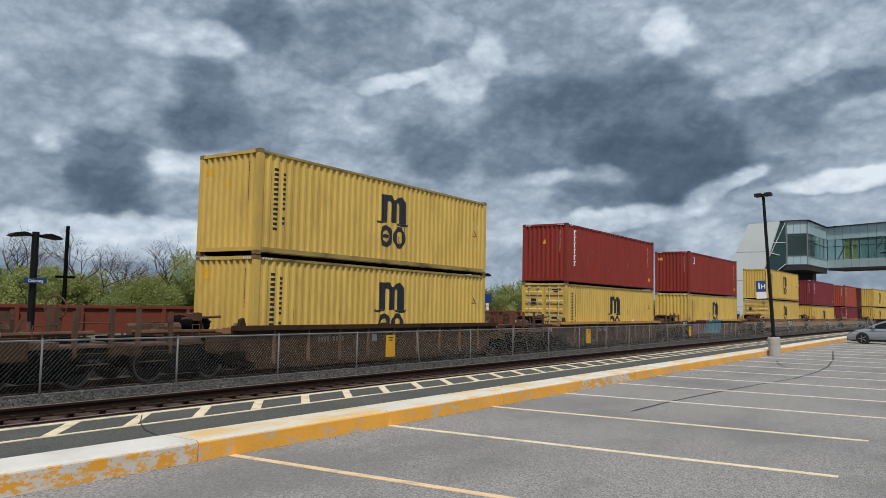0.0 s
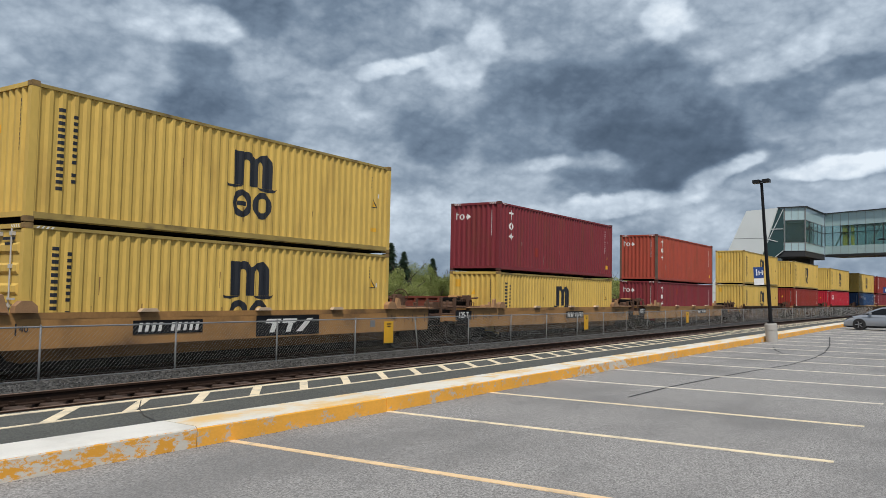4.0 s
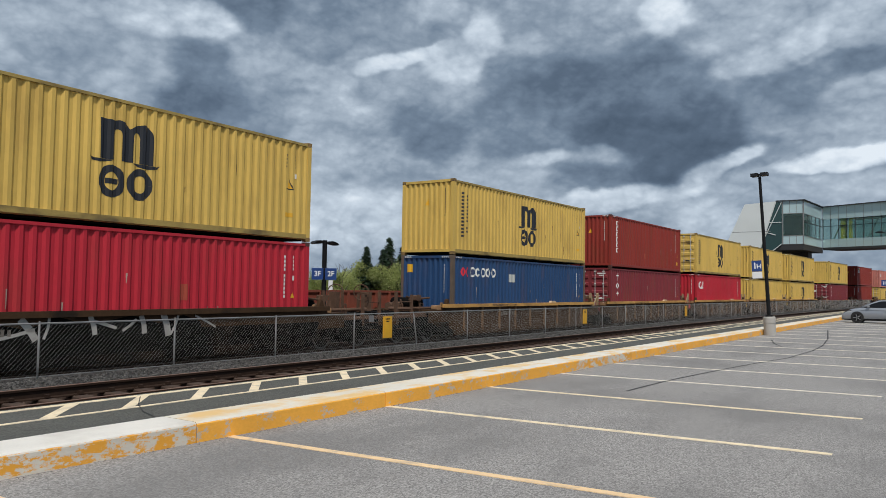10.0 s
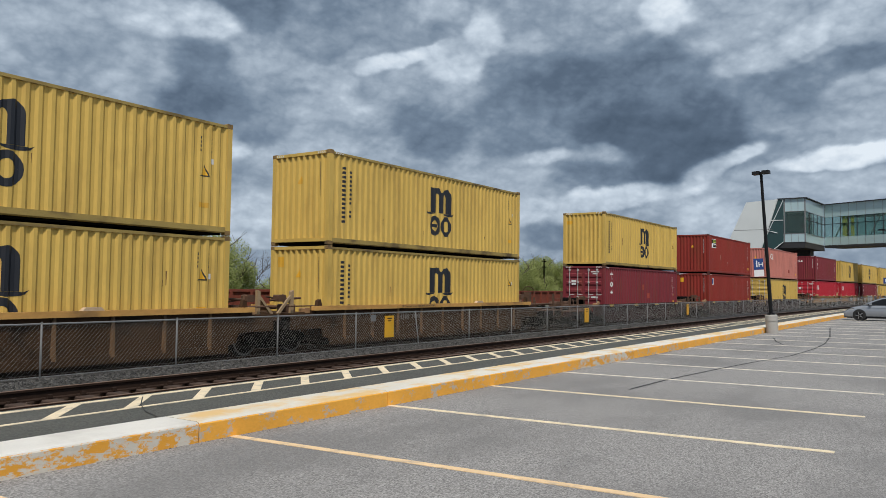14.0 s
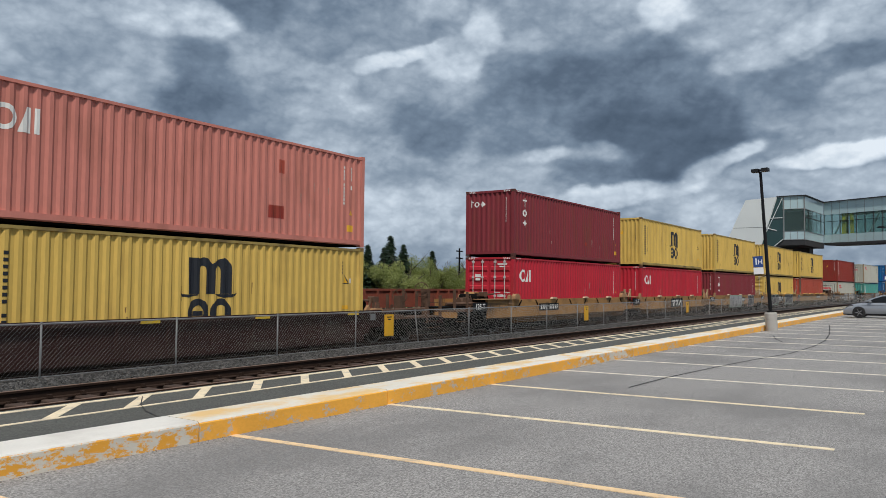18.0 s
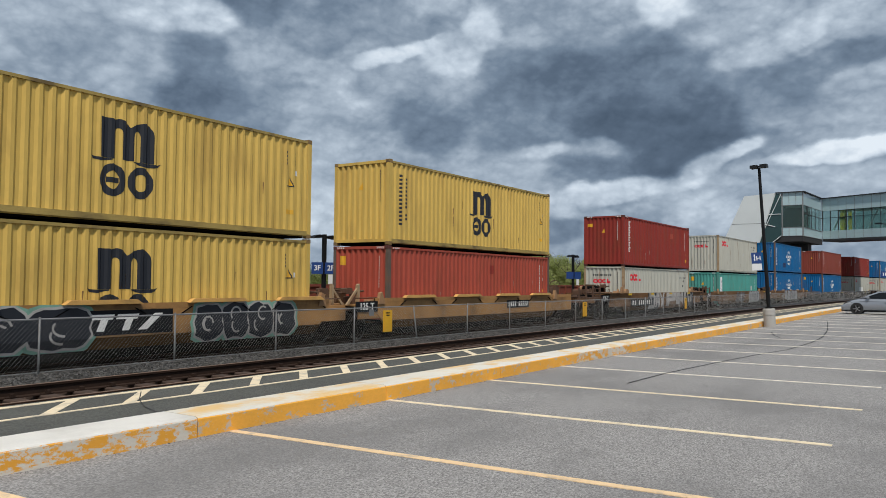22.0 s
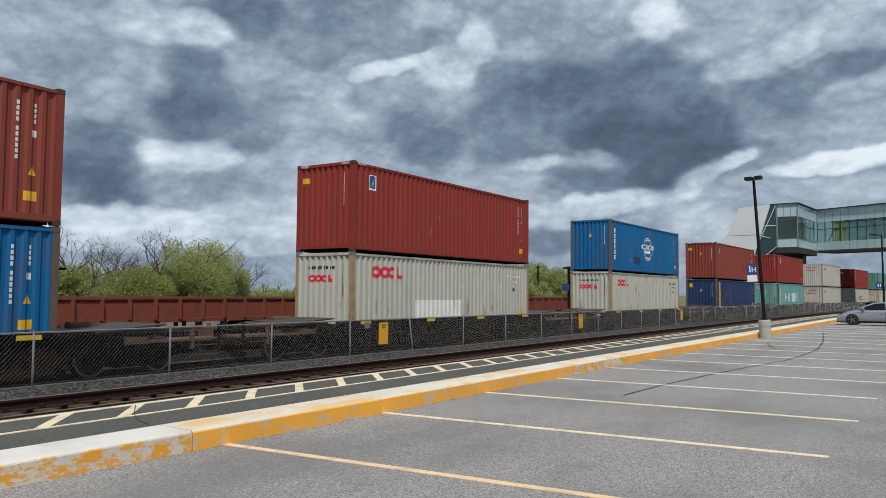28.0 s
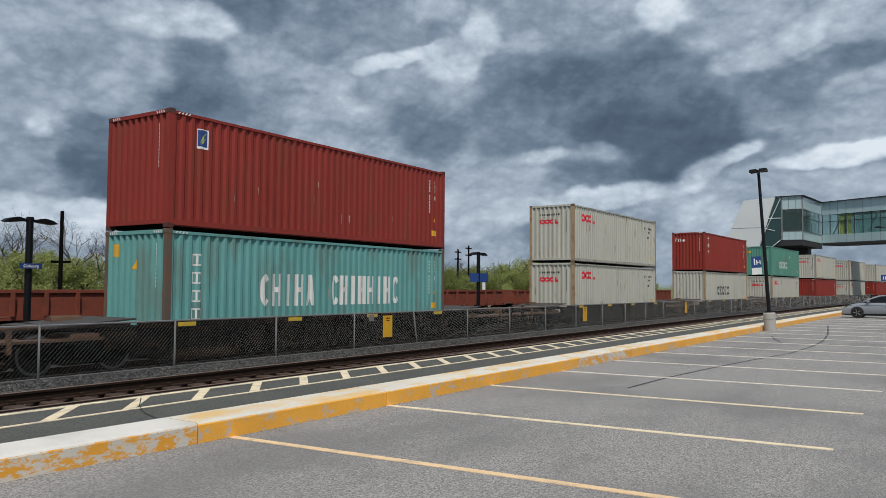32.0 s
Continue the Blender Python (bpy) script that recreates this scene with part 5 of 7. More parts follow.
    if kind in ("brown", "tan") and seed not in (2, 18, 20, 22, 23, 24):
        plate_x = {5: 3.1, 17: -2.9, 21: 2.9}.get(seed, (-2.6, 1.2, -0.4)[seed % 3])
        plate = part("number_plate", cached(("nplate",), lambda: Shape().box(-0.98, -0.012, -0.16, 0.98, 0, 0.16).mesh("number_plate", M_BLACK)), None, c, "black plate with white bars", m=pose(plate_x, -hy, top - 0.36))
        for k in range(10):
            if k != 4:
                part("number_bar", cached(("nbar",), lambda: Shape().prism([(-0.055, -0.10), (0.035, -0.10), (0.075, 0.10), (-0.015, 0.10)], -0.016, -0.012).mesh("number_bar", M_LOGOWHT)), None, plate, m=pose(-0.80 + 0.178 * k, 0, 0))
    if kind in ("brown", "tan") and seed != 2:
        if seed % 3 != 1 and seed not in (5, 17, 21, 23, 24):
            logo = part("emblem_plate", cached(("eplate",), lambda: Shape().box(-0.95, -0.012, -0.24, 0.95, 0, 0.24).mesh("emblem_plate", M_BLACK)), None, c, "black plate with slanting white shapes", m=pose({18: 0.15, 20: 0.0}.get(seed, (1.4, 0, 3.1)[seed % 3]), -hy, top - 0.42) @ Matrix.Diagonal((1.3, 1, 1.15, 1)))
            for k in range(3):
                part("slant", cached(("slant", k == 2), lambda: (Shape().prism([(-0.2, 0.06), (0.22, 0.06), (0.26, 0.16), (-0.16, 0.16)], -0.016, -0.012).prism([(-0.08, -0.16), (0.06, -0.16), (0.14, 0.058), (0.0, 0.058)], -0.016, -0.012) if k < 2 else
                     Shape().prism([(-0.24, -0.16), (-0.06, -0.16), (0.28, 0.16), (0.10, 0.16)], -0.016, -0.012)).mesh("slant", M_LOGOWHT)), None, logo, m=pose(-0.5 + 0.48 * k, 0, 0))
    if seed in (3, 4, 5, 17, 22):
        for side in (-1, 1):
            sill_marks(c, top, side)
    if seed in (17, 18):
        brace = cached(("rib_line",), lambda: Shape().prism([(-0.92, -0.27), (-0.86, -0.27), (-0.62, -0.03), (-0.68, -0.03)], -0.028, 0).prism([(0.92, -0.27), (0.68, -0.03), (0.62, -0.03), (0.86, -0.27)], -0.028, 0).mesh("gusset", M_DARK))
        for x in (-4.9, -1.4, 1.9, 5.1):
            part("gusset", brace, None, c, m=pose(x, -hy, top))["kind"] = "stuff"
    if kind == "dark":
        for k in range(9):
            if k != 4:
                part("number_bar", cached(("nbar2",), lambda: Shape().box(-0.032, -0.012, -0.07, 0.032, 0, 0.07).mesh("number_bar", M_LOGOGREY)), None, c, m=pose(-3.6 + 0.13 * k + 1.1 * (seed % 4), -hy - 0.002, top - 0.42))
        if chord is M_CHORD:
            word = part("stencil_plate", cached(("stencil",), lambda: Shape().box(-1.3, -0.004, -0.05, 1.3, 0, 0.05).mesh("stencil_plate", M_CHORD)), None, c, "stencilled black lettering", m=pose(-2.4 + 0.8 * (seed % 3), -hy - 0.1005, top - 0.065))
            stencil = cached(("stencil_text",), lambda: letter_mesh("LBS MAX GROSS WT FOR 40 FT CONTAINER", 0.10, M_LOGOBLK))
            part("lettering", stencil, None, word, m=pose(0, -0.0055, 0, 90, 0, 0))["kind"] = "stuff"
    if seed == 2:
        for x0, x1, n, fill, dark, edge, tip in ((-5.65, -2.9, 5, M_REDSPRAY, M_REDDARK, M_GREYSPRAY, "sprayed red letter shape with pale outline"), (-2.7, 1.1, 4, M_CYAN, M_CYANDARK, M_CYANPALE, "sprayed cyan letter shape")):
            w = (x1 - x0) / n
            z1 = top - 0.135
            for k in range(n):
                a, b = x0 + k * w, x0 + (k + 1) * w - 0.012
                lean = 0.10 * ((k * 7) % 3 - 1)
                body = [(a - 0.12 + lean, 0.40), (a + w * 0.55 + lean, 0.38), (b - 0.08 + lean, 0.46), (b - 0.03, 0.85), (b, z1), (a, z1), (a - 0.05, 0.80)]
                f = part("spray_letter", Shape().prism(body, -0.006 - 0.0004 * k, -0.004), fill, c, tip, m=pose(0, -hy, 0))
                part("spray_shade", Shape().prism([(a + 0.08 + lean, 0.47), (a + w * 0.62 + lean, 0.45), (a + w * 0.70, 0.84), (a + w * 0.55, z1 - 0.06), (a + w * 0.2, z1 - 0.05), (a + 0.02, 0.80)], -0.0095, -0.0085), dark, f, "darker sprayed filling")
                loop = [(a + w * (0.42 + 0.30 * math.cos(0.42 * i + k)), 0.74 + 0.27 * math.sin(0.42 * i + k)) for i in range(13 if k % 2 else 10)]
                part("spray_line", stroke(loop, 0.014), edge, f, "thin pale outline", m=pose(0, -0.001, 0))
                part("spray_line", stroke([(b - 0.10 + lean, 0.42), (b - 0.03, 0.80), (b - 0.01, z1)], 0.016), edge, f, m=pose(0, -0.0015, 0))
                dome = [(a, -0.128), (b, -0.128), (b, -0.07), (b - 0.06, -0.025), (b - 0.16, -0.006), (a + 0.16, -0.006), (a + 0.06, -0.025), (a, -0.07)]
                d = part("spray_letter", Shape().prism(dome, -0.106, -0.1025), fill, c, tip, m=pose(0, -hy, top))
                part("spray_line", stroke(dome[2:], 0.010), edge, d, m=pose(0, -0.0985, 0))
    elif seed == 8:
        # pale slashes, some faded where they run onto the sooty plate
        for k, (ax, az, bx2, bz, half) in enumerate(((-2.75, 0.92, -2.05, 1.08, 0.035), (-2.35, 1.30, -2.02, 0.86, 0.075), (-1.75, 1.34, -1.86, 0.88, 0.03), (-0.85, 1.33, -0.72, 0.92, 0.06), (-0.78, 1.22, -0.20, 1.05, 0.035),
                                                  (-0.05, 0.98, 0.30, 1.24, 0.03), (0.42, 1.32, 0.52, 0.90, 0.065), (1.02, 1.34, 1.18, 0.82, 0.085), (1.25, 0.86, 1.45, 1.30, 0.03), (1.95, 1.28, 2.60, 0.98, 0.025))):
            part("spray_line", stroke([(ax, az - 0.12), ((ax + bx2) / 2 + 0.03, (az + bz) / 2 - 0.12), (bx2, bz - 0.12)], half), M_GREYSPRAY, c, "pale sprayed slash", m=pose(0, -hy - 0.003, 0))
        part("spray_shade", Shape().prism([(-3.0, 0.36), (2.4, 0.36), (2.1, 1.02), (1.6, 1.18), (0.9, 1.0), (0.2, 1.2), (-0.9, 1.02), (-1.6, 1.22), (-2.2, 0.96), (-2.9, 1.1)], -0.006, -0.004), M_DARK, c, "black sprayed ground behind the slashes", m=pose(0, -hy, 0))
    elif seed in (19, 20):
        for x0, x1, n, halo, fill in (((-3.6, -0.9, 2, M_TEALSPRAY, M_LOGOBLK), (1.9, 5.4, 4, M_TEALSPRAY, M_LOGOBLK)) if seed == 20 else ((-2.4, 1.2, 5, M_TEALSPRAY, M_SILVER), (3.2, 5.2, 3, M_PINKSPRAY, M_LOGOBLK))):
            fat_letters(c, x0, x1, n, 0.36, top + 0.0, halo, fill, -hy, seed)
    elif seed == 22:
        t1, t0 = top - 0.012, 0.40
        shapes = {
            "D": [[(-2.25, t1), (-2.2, t1 - 0.24), (-1.35, t1 - 0.24), (-1.25, t1)], [(-1.30, t1 - 0.02), (-1.40, t1 - 0.241), (-1.40, t0 + 0.22), (-1.15, t0 + 0.10), (-1.02, t1 - 0.25)],
                  [(-2.25, t0), (-1.30, t0), (-1.16, t0 + 0.10), (-1.40, t0 + 0.219), (-2.2, t0 + 0.24)], [(-2.05, t1 - 0.245), (-2.10, t0 + 0.245), (-1.80, t0 + 0.245), (-1.75, t1 - 0.245)]],
            "A": [[(-1.05, t0 + 0.06), (-0.78, t0 + 0.06), (-0.62, t1), (-0.86, t1)], [(-0.50, t0 + 0.08), (-0.24, t0 + 0.08), (-0.36, t1), (-0.60, t1)], [(-0.70, 0.72), (-0.46, 0.72), (-0.50, 0.86), (-0.68, 0.86)]],
            "Y": [[(-0.30, t1), (-0.05, t1), (0.20, 0.92), (0.02, 0.88)], [(0.42, t1), (0.66, t1), (0.32, 0.84), (0.12, 0.93)], [(0.0, t0 + 0.08), (0.28, t0 + 0.08), (0.34, 0.89), (0.03, 0.89)]],
            "slab": [[(0.98, t0 + 0.12), (1.55, t0 + 0.10), (1.65, 0.80), (2.85, 0.84), (2.95, t1), (1.05, t1)]], "stub": [[(2.98, t0 + 0.20), (3.55, t0 + 0.16), (3.95, 0.80), (4.35, t0 + 0.2), (4.45, t1), (3.95, t1), (3.85, 1.20), (3.70, t1), (3.02, t1)]],
            "post": [[(4.62, t0 + 0.20), (5.05, t0 + 0.22), (5.10, t1), (4.66, t1)]], "fork": [[(5.28, t1), (5.50, t1), (5.85, 0.70), (5.62, 0.66)], [(5.98, t1 - 0.02), (6.22, t1 - 0.05), (6.30, 0.74), (6.05, 0.70)], [(6.23, 1.18), (6.62, t1), (6.72, t1 - 0.12), (6.28, 0.98)]]}
        for key, polys in shapes.items():
            xs = [x for poly in polys for x, z in poly]
            f = part("spray_shade", Shape().prism([(min(xs) - 0.16, t0 - 0.06), (max(xs) + 0.02, t0 - 0.02), (max(xs) + 0.02, t1 + 0.006), (min(xs) - 0.10, t1 + 0.006)], -0.006, -0.004), M_LOGOBLK if key in "DApostfork" else M_RIB, c, "black sprayed shading behind a letter", m=pose(0, -hy, 0))
            s = Shape()
            for poly in polys:
                s.prism(poly, -0.0105, -0.0065)
            part("spray_letter", s, M_CREAMSPRAY, f, "cream sprayed block letter")
        plate = part("number_plate", Shape().box(-1.75, -0.012, -0.2, 1.6, 0, 0.2), M_BLACK, c, "black panel with white bars", m=pose(-3.55, -hy - 0.013, top - 0.56))
        for k in range(9):
            if k != 2:
                part("number_bar", cached(("nbar3",), lambda: Shape().prism([(-0.10, -0.13), (0.07, -0.13), (0.12, 0.13), (-0.05, 0.13)], -0.016, -0.0125).mesh("number_bar", M_LOGOWHT)), None, plate, m=pose(-1.40 + 0.34 * k, 0, 0))
    elif kind == "tan" and seed == 24:
        rnd = random.Random(seed)
        x, stop = -2.5, 2.6
        while x < stop:
            w = rnd.uniform(0.85, 1.35)
            z0, z1, cut, lean = 0.38 + rnd.uniform(0, 0.1), top - 0.01 - rnd.uniform(0, 0.06), rnd.uniform(0.05, 0.2), rnd.uniform(-0.1, 0.1)
            f = part("spray_letter", Shape().prism([(x, z0), (x + w, z0), (x + w + lean, z1 - cut), (x + w + lean - cut, z1), (x + lean, z1)], -0.006, -0.004), M_SILVER, c, "silver sprayed block shape", m=pose(0, -hy, 0))
            part("spray_shade", Shape().prism([(x + w, z0 - 0.04), (x + w + 0.14, z0 - 0.04), (x + w + lean + 0.14, z1 - cut), (x + w + lean, z1 - cut)], -0.006, -0.004), M_LOGOBLK, f)
            mid = x + w * rnd.uniform(0.35, 0.6)
            part("spray_slot", Shape().prism([(mid - 0.06, z0 + 0.2), (mid + 0.06, z0 + 0.2), (mid + 0.06 + lean, z1 - 0.22), (mid - 0.06 + lean, z1 - 0.22)], -0.0085, -0.0065), M_LOGOBLK, f)
            x += w + rnd.uniform(0.17, 0.35)
    elif seed == 23:
        fat_letters(c, 2.9, 6.3, 4, 0.40, top - 0.01, M_LOGOBLK, M_SILVER, -hy, seed)
        for row, (z, x0, n) in enumerate(((top - 0.30, -1.0, 6), (top - 0.72, -1.3, 6))):
            for k in range(n):
                x = x0 + 0.44 * k
                b = part("spray_blot", Shape().prism([(x + 0.19 * math.cos(i * 0.628), z + (0.21 + 0.02 * (k % 2)) * math.sin(i * 0.628)) for i in range(10)], -0.008, -0.004), M_LOGOBLK, c, "dark sprayed blot", m=pose(0, -hy, 0))
                a0 = 40 + 73 * k + 50 * row
                part("spray_line", stroke([(x + 0.2 * math.cos(math.radians(a0 + 24 * i)), z + 0.22 * math.sin(math.radians(a0 + 24 * i))) for i in range(11)] + [(x + 0.16, z - 0.12)], 0.014), M_GREYSPRAY, b, "pale looping outline")
        crest = [(-5.35, top - 0.50), (-5.05, top - 0.28), (-4.72, top - 0.07), (-4.45, top - 0.06), (-4.15, top - 0.30), (-3.85, top - 0.52)]
        part("spray_line", stroke(crest, 0.016), M_GREYSPRAY, c, "thin pale sprayed peak", m=pose(0, -hy, 0))
        part("spray_line", stroke([(x, top - 0.30 + 0.10 * math.cos((x + 4.6) * 2.2)) for x in (-5.1, -4.9, -4.7, -4.5, -4.3, -4.1)], 0.014), M_GREYSPRAY, c, m=pose(0, -hy, 0))
        part("spray_line", stroke([(-5.3 + 0.15 * i, top - 0.58 - 0.10 * math.sin(i * 0.33)) for i in range(10)], 0.016), M_GREYSPRAY, c, m=pose(0, -hy, 0))
        for k in range(7):
            x = -5.2 + 0.2 * k
            part("spray_line", stroke([(x, top - 0.66), (x - 0.05 + 0.02 * k, top - 0.82), (x - 0.08 + 0.05 * k, top - 0.98 + 0.04 * (k % 3))], 0.014), M_GREYSPRAY, c, m=pose(0, -hy, 0))
    elif kind == "tan" and seed != 21:
        part("paint_scrawl", scrawl(seed, top), M_TEALSPRAY, c, "sprayed graffiti shapes", m=pose(0, -hy - 0.006, 0))["kind"] = "stuff"
        part("scrawl_outline", scrawl(seed, top, True), M_LOGOBLK, c, "dark graffiti outlines", m=pose(0, -hy - 0.009, 0))["kind"] = "stuff"
    if sloped:
        for ob in c.children_recursive:
            if ob.name.startswith(("spray", "paint_scrawl", "scrawl")):
                fold(ob.data, split, 0.25)
    for sg, reach, truck in ((-1, left, truck_left), (1, right, truck_right)):
        end_details(c, sg, well, reach, truck, top, kind, paint, seed, ext[0 if sg < 0 else 1])
    return c


def stroke(pts, half):
    """A flat sprayed line through points of the car's side."""
    s = Shape()
    for (ax, az), (bx, bz) in zip(pts, pts[1:]):
        d = math.hypot(bx - ax, bz - az) or 1
        nx, nz = -(bz - az) / d * half, (bx - ax) / d * half
        s.quad((ax - nx, -0.0095, az - nz), (bx - nx, -0.0095, bz - nz), (bx + nx, -0.0095, bz + nz), (ax + nx, -0.0095, az + nz))
    return s


def fat_letters(c, x0, x1, n, lo, hi, halo, fill, y, seed):
    """Fat rounded sprayed shapes with a paler halo behind and light slivers on them."""
    rnd = random.Random(seed + int(10 * x0))
    w = (x1 - x0) / n
    for k in range(n):
        cx, cz, rx, rz = x0 + (k + 0.5) * w, (lo + hi) / 2, w * 0.56, (hi - lo) / 2

        def blob(grow, wob):
            pts = []
            for i in range(18):
                t = 2 * math.pi * i / 18
                ca, sa = math.cos(t), math.sin(t)
                sq = (abs(ca) ** 3.5 + abs(sa) ** 3.5) ** (-1 / 3.5)
                pts.append((cx + (rx * (1 + wob[i]) + grow) * ca * sq, min(hi, max(lo - 0.04, cz + (rz * (1 + wob[(i * 5) % 18]) + grow) * sa * sq))))
            return pts
        wob = [rnd.uniform(-0.16, 0.04) for _ in range(18)]
        part("spray_halo", Shape().prism(blob(0.10, wob), -0.008 - 0.0004 * k, -0.005), halo, c, "pale sprayed halo", m=pose(0, y, 0))
        part("spray_edge", Shape().prism(blob(0.025, wob), -0.012 - 0.0004 * k, -0.010), M_GREYSPRAY, c, "pale sprayed outline", m=pose(0, y, 0))
        f = part("spray_letter", Shape().prism(blob(-0.03, wob), -0.016 - 0.0004 * k, -0.0125 - 0.0004 * k), fill, c, "fat sprayed letter shape", m=pose(0, y, 0))
        line = Shape()
        for _ in range(2):
            bow = arc(cx + rnd.uniform(-0.1, 0.1) * w, cz + rnd.uniform(-0.15, 0.2), w * 0.22, 0.20, rnd.uniform(0, 180), rnd.uniform(220, 330), 0.05, 8)
            for i in range(8):
                line.quad(*[(u, -0.0175 - 0.0004 * k, v) for u, v in (bow[i], bow[i + 1], bow[-i - 2], bow[-i - 1])])
        part("spray_line", line, M_LOGOBLK if fill is M_SILVER else M_GREYSPRAY, f)["kind"] = "stuff"


def scrawl(seed, top, outline=False):
    """Patches of thin looping spray-painted strokes on the near side."""
    rnd = random.Random(seed * 31 + outline)
    s = Shape()
    lo, hi = 0.42, top - 0.15
    for block in range(2):
        x0 = -4.6 + block * 5.6 + 0.7 * (seed % 3)
        for _ in range(16 if outline else 60):
            w, hgt = rnd.uniform(0.12, 0.45), rnd.uniform(0.12, 0.40)
            x, zc = x0 + rnd.gauss(0, 0.75), rnd.uniform(lo + 0.1, hi - 0.1)
            a0 = rnd.uniform(0, 360)
            bow = arc(x, zc, w, hgt, a0, a0 + rnd.uniform(60, 200), 0.025 if outline else rnd.uniform(0.015, 0.055), 10)
            for i in range(10):
                s.quad(*[(u, -0.0002 * (_ % 7), min(max(v, lo), hi)) for u, v in (bow[i], bow[i + 1], bow[-i - 2], bow[-i - 1])])
    return s


def ring_shape(r, tube_r, spokes, y):
    """An upright hand wheel with spokes, facing along x."""
    s = Shape()
    n = 20
    for i in range(n):
        a, b = 2 * math.pi * i / n, 2 * math.pi * (i + 1) / n
        s.tube((0, y + r * math.cos(a), r * math.sin(a)), (0, y + r * math.cos(b), r * math.sin(b)), tube_r, sides=5)
    for i in range(spokes):
        a = 2 * math.pi * i / spokes
        s.tube((0, y, 0), (0, y + r * math.cos(a), r * math.sin(a)), tube_r * 0.7, sides=4)
    return s


def sill_gear(c, sg, foot, deck, braced=True):
    """Worn block, braced post and brake rods on a car's end deck."""
    part("wear_block", cached(("wear", sg), lambda: Shape().box(*sorted((0, sg * 0.40))[:1], -0.14, 0, sorted((0, sg * 0.40))[1], 0.10, 0.15, 0.03).mesh("wear_block", M_TAN)), None, c, "worn tan steel block", m=pose(sg * foot, -1.08, deck))
    if braced:
        part("brace", cached(("brace", sg), lambda: Shape().prism([(0, 0), (sg * 0.10, 0), (sg * 0.10, 0.62), (0, 0.66)], -0.05, 0.05).prism([(sg * 0.101, 0.52), (sg * 0.101, 0.42), (sg * 0.50, 0.0), (sg * 0.62, 0.0)], -0.03, 0.03).mesh("brace", M_TANPOST)), None, c, "tan steel post with slanting brace", m=pose(sg * (foot + 0.66), -0.98, deck))
    rods = cached(("rods", sg), lambda: Shape().tube((0, 0, 0.42), (sg * 1.15, 0.1, 0.36), 0.035, sides=7).tube((sg * 0.1, 0.25, 0.28), (sg * 1.2, 0.2, 0.47), 0.03, sides=7).tube((sg * 0.55, 0.0, 0.0), (sg * 0.75, 0.0, 0.52), 0.05, 0.04, 8).box(*((0.7, -0.12, 0.32, 1.0, 0.12, 0.52) if sg > 0 else (-1.0, -0.12, 0.32, -0.7, 0.12, 0.52)), 0.03).mesh("brake_rigging", M_RUSTED))
    part("brake_rigging", rods, None, c, "dark rusty brake rods and cylinder", m=pose(sg * (foot - 0.1), -0.55, deck))


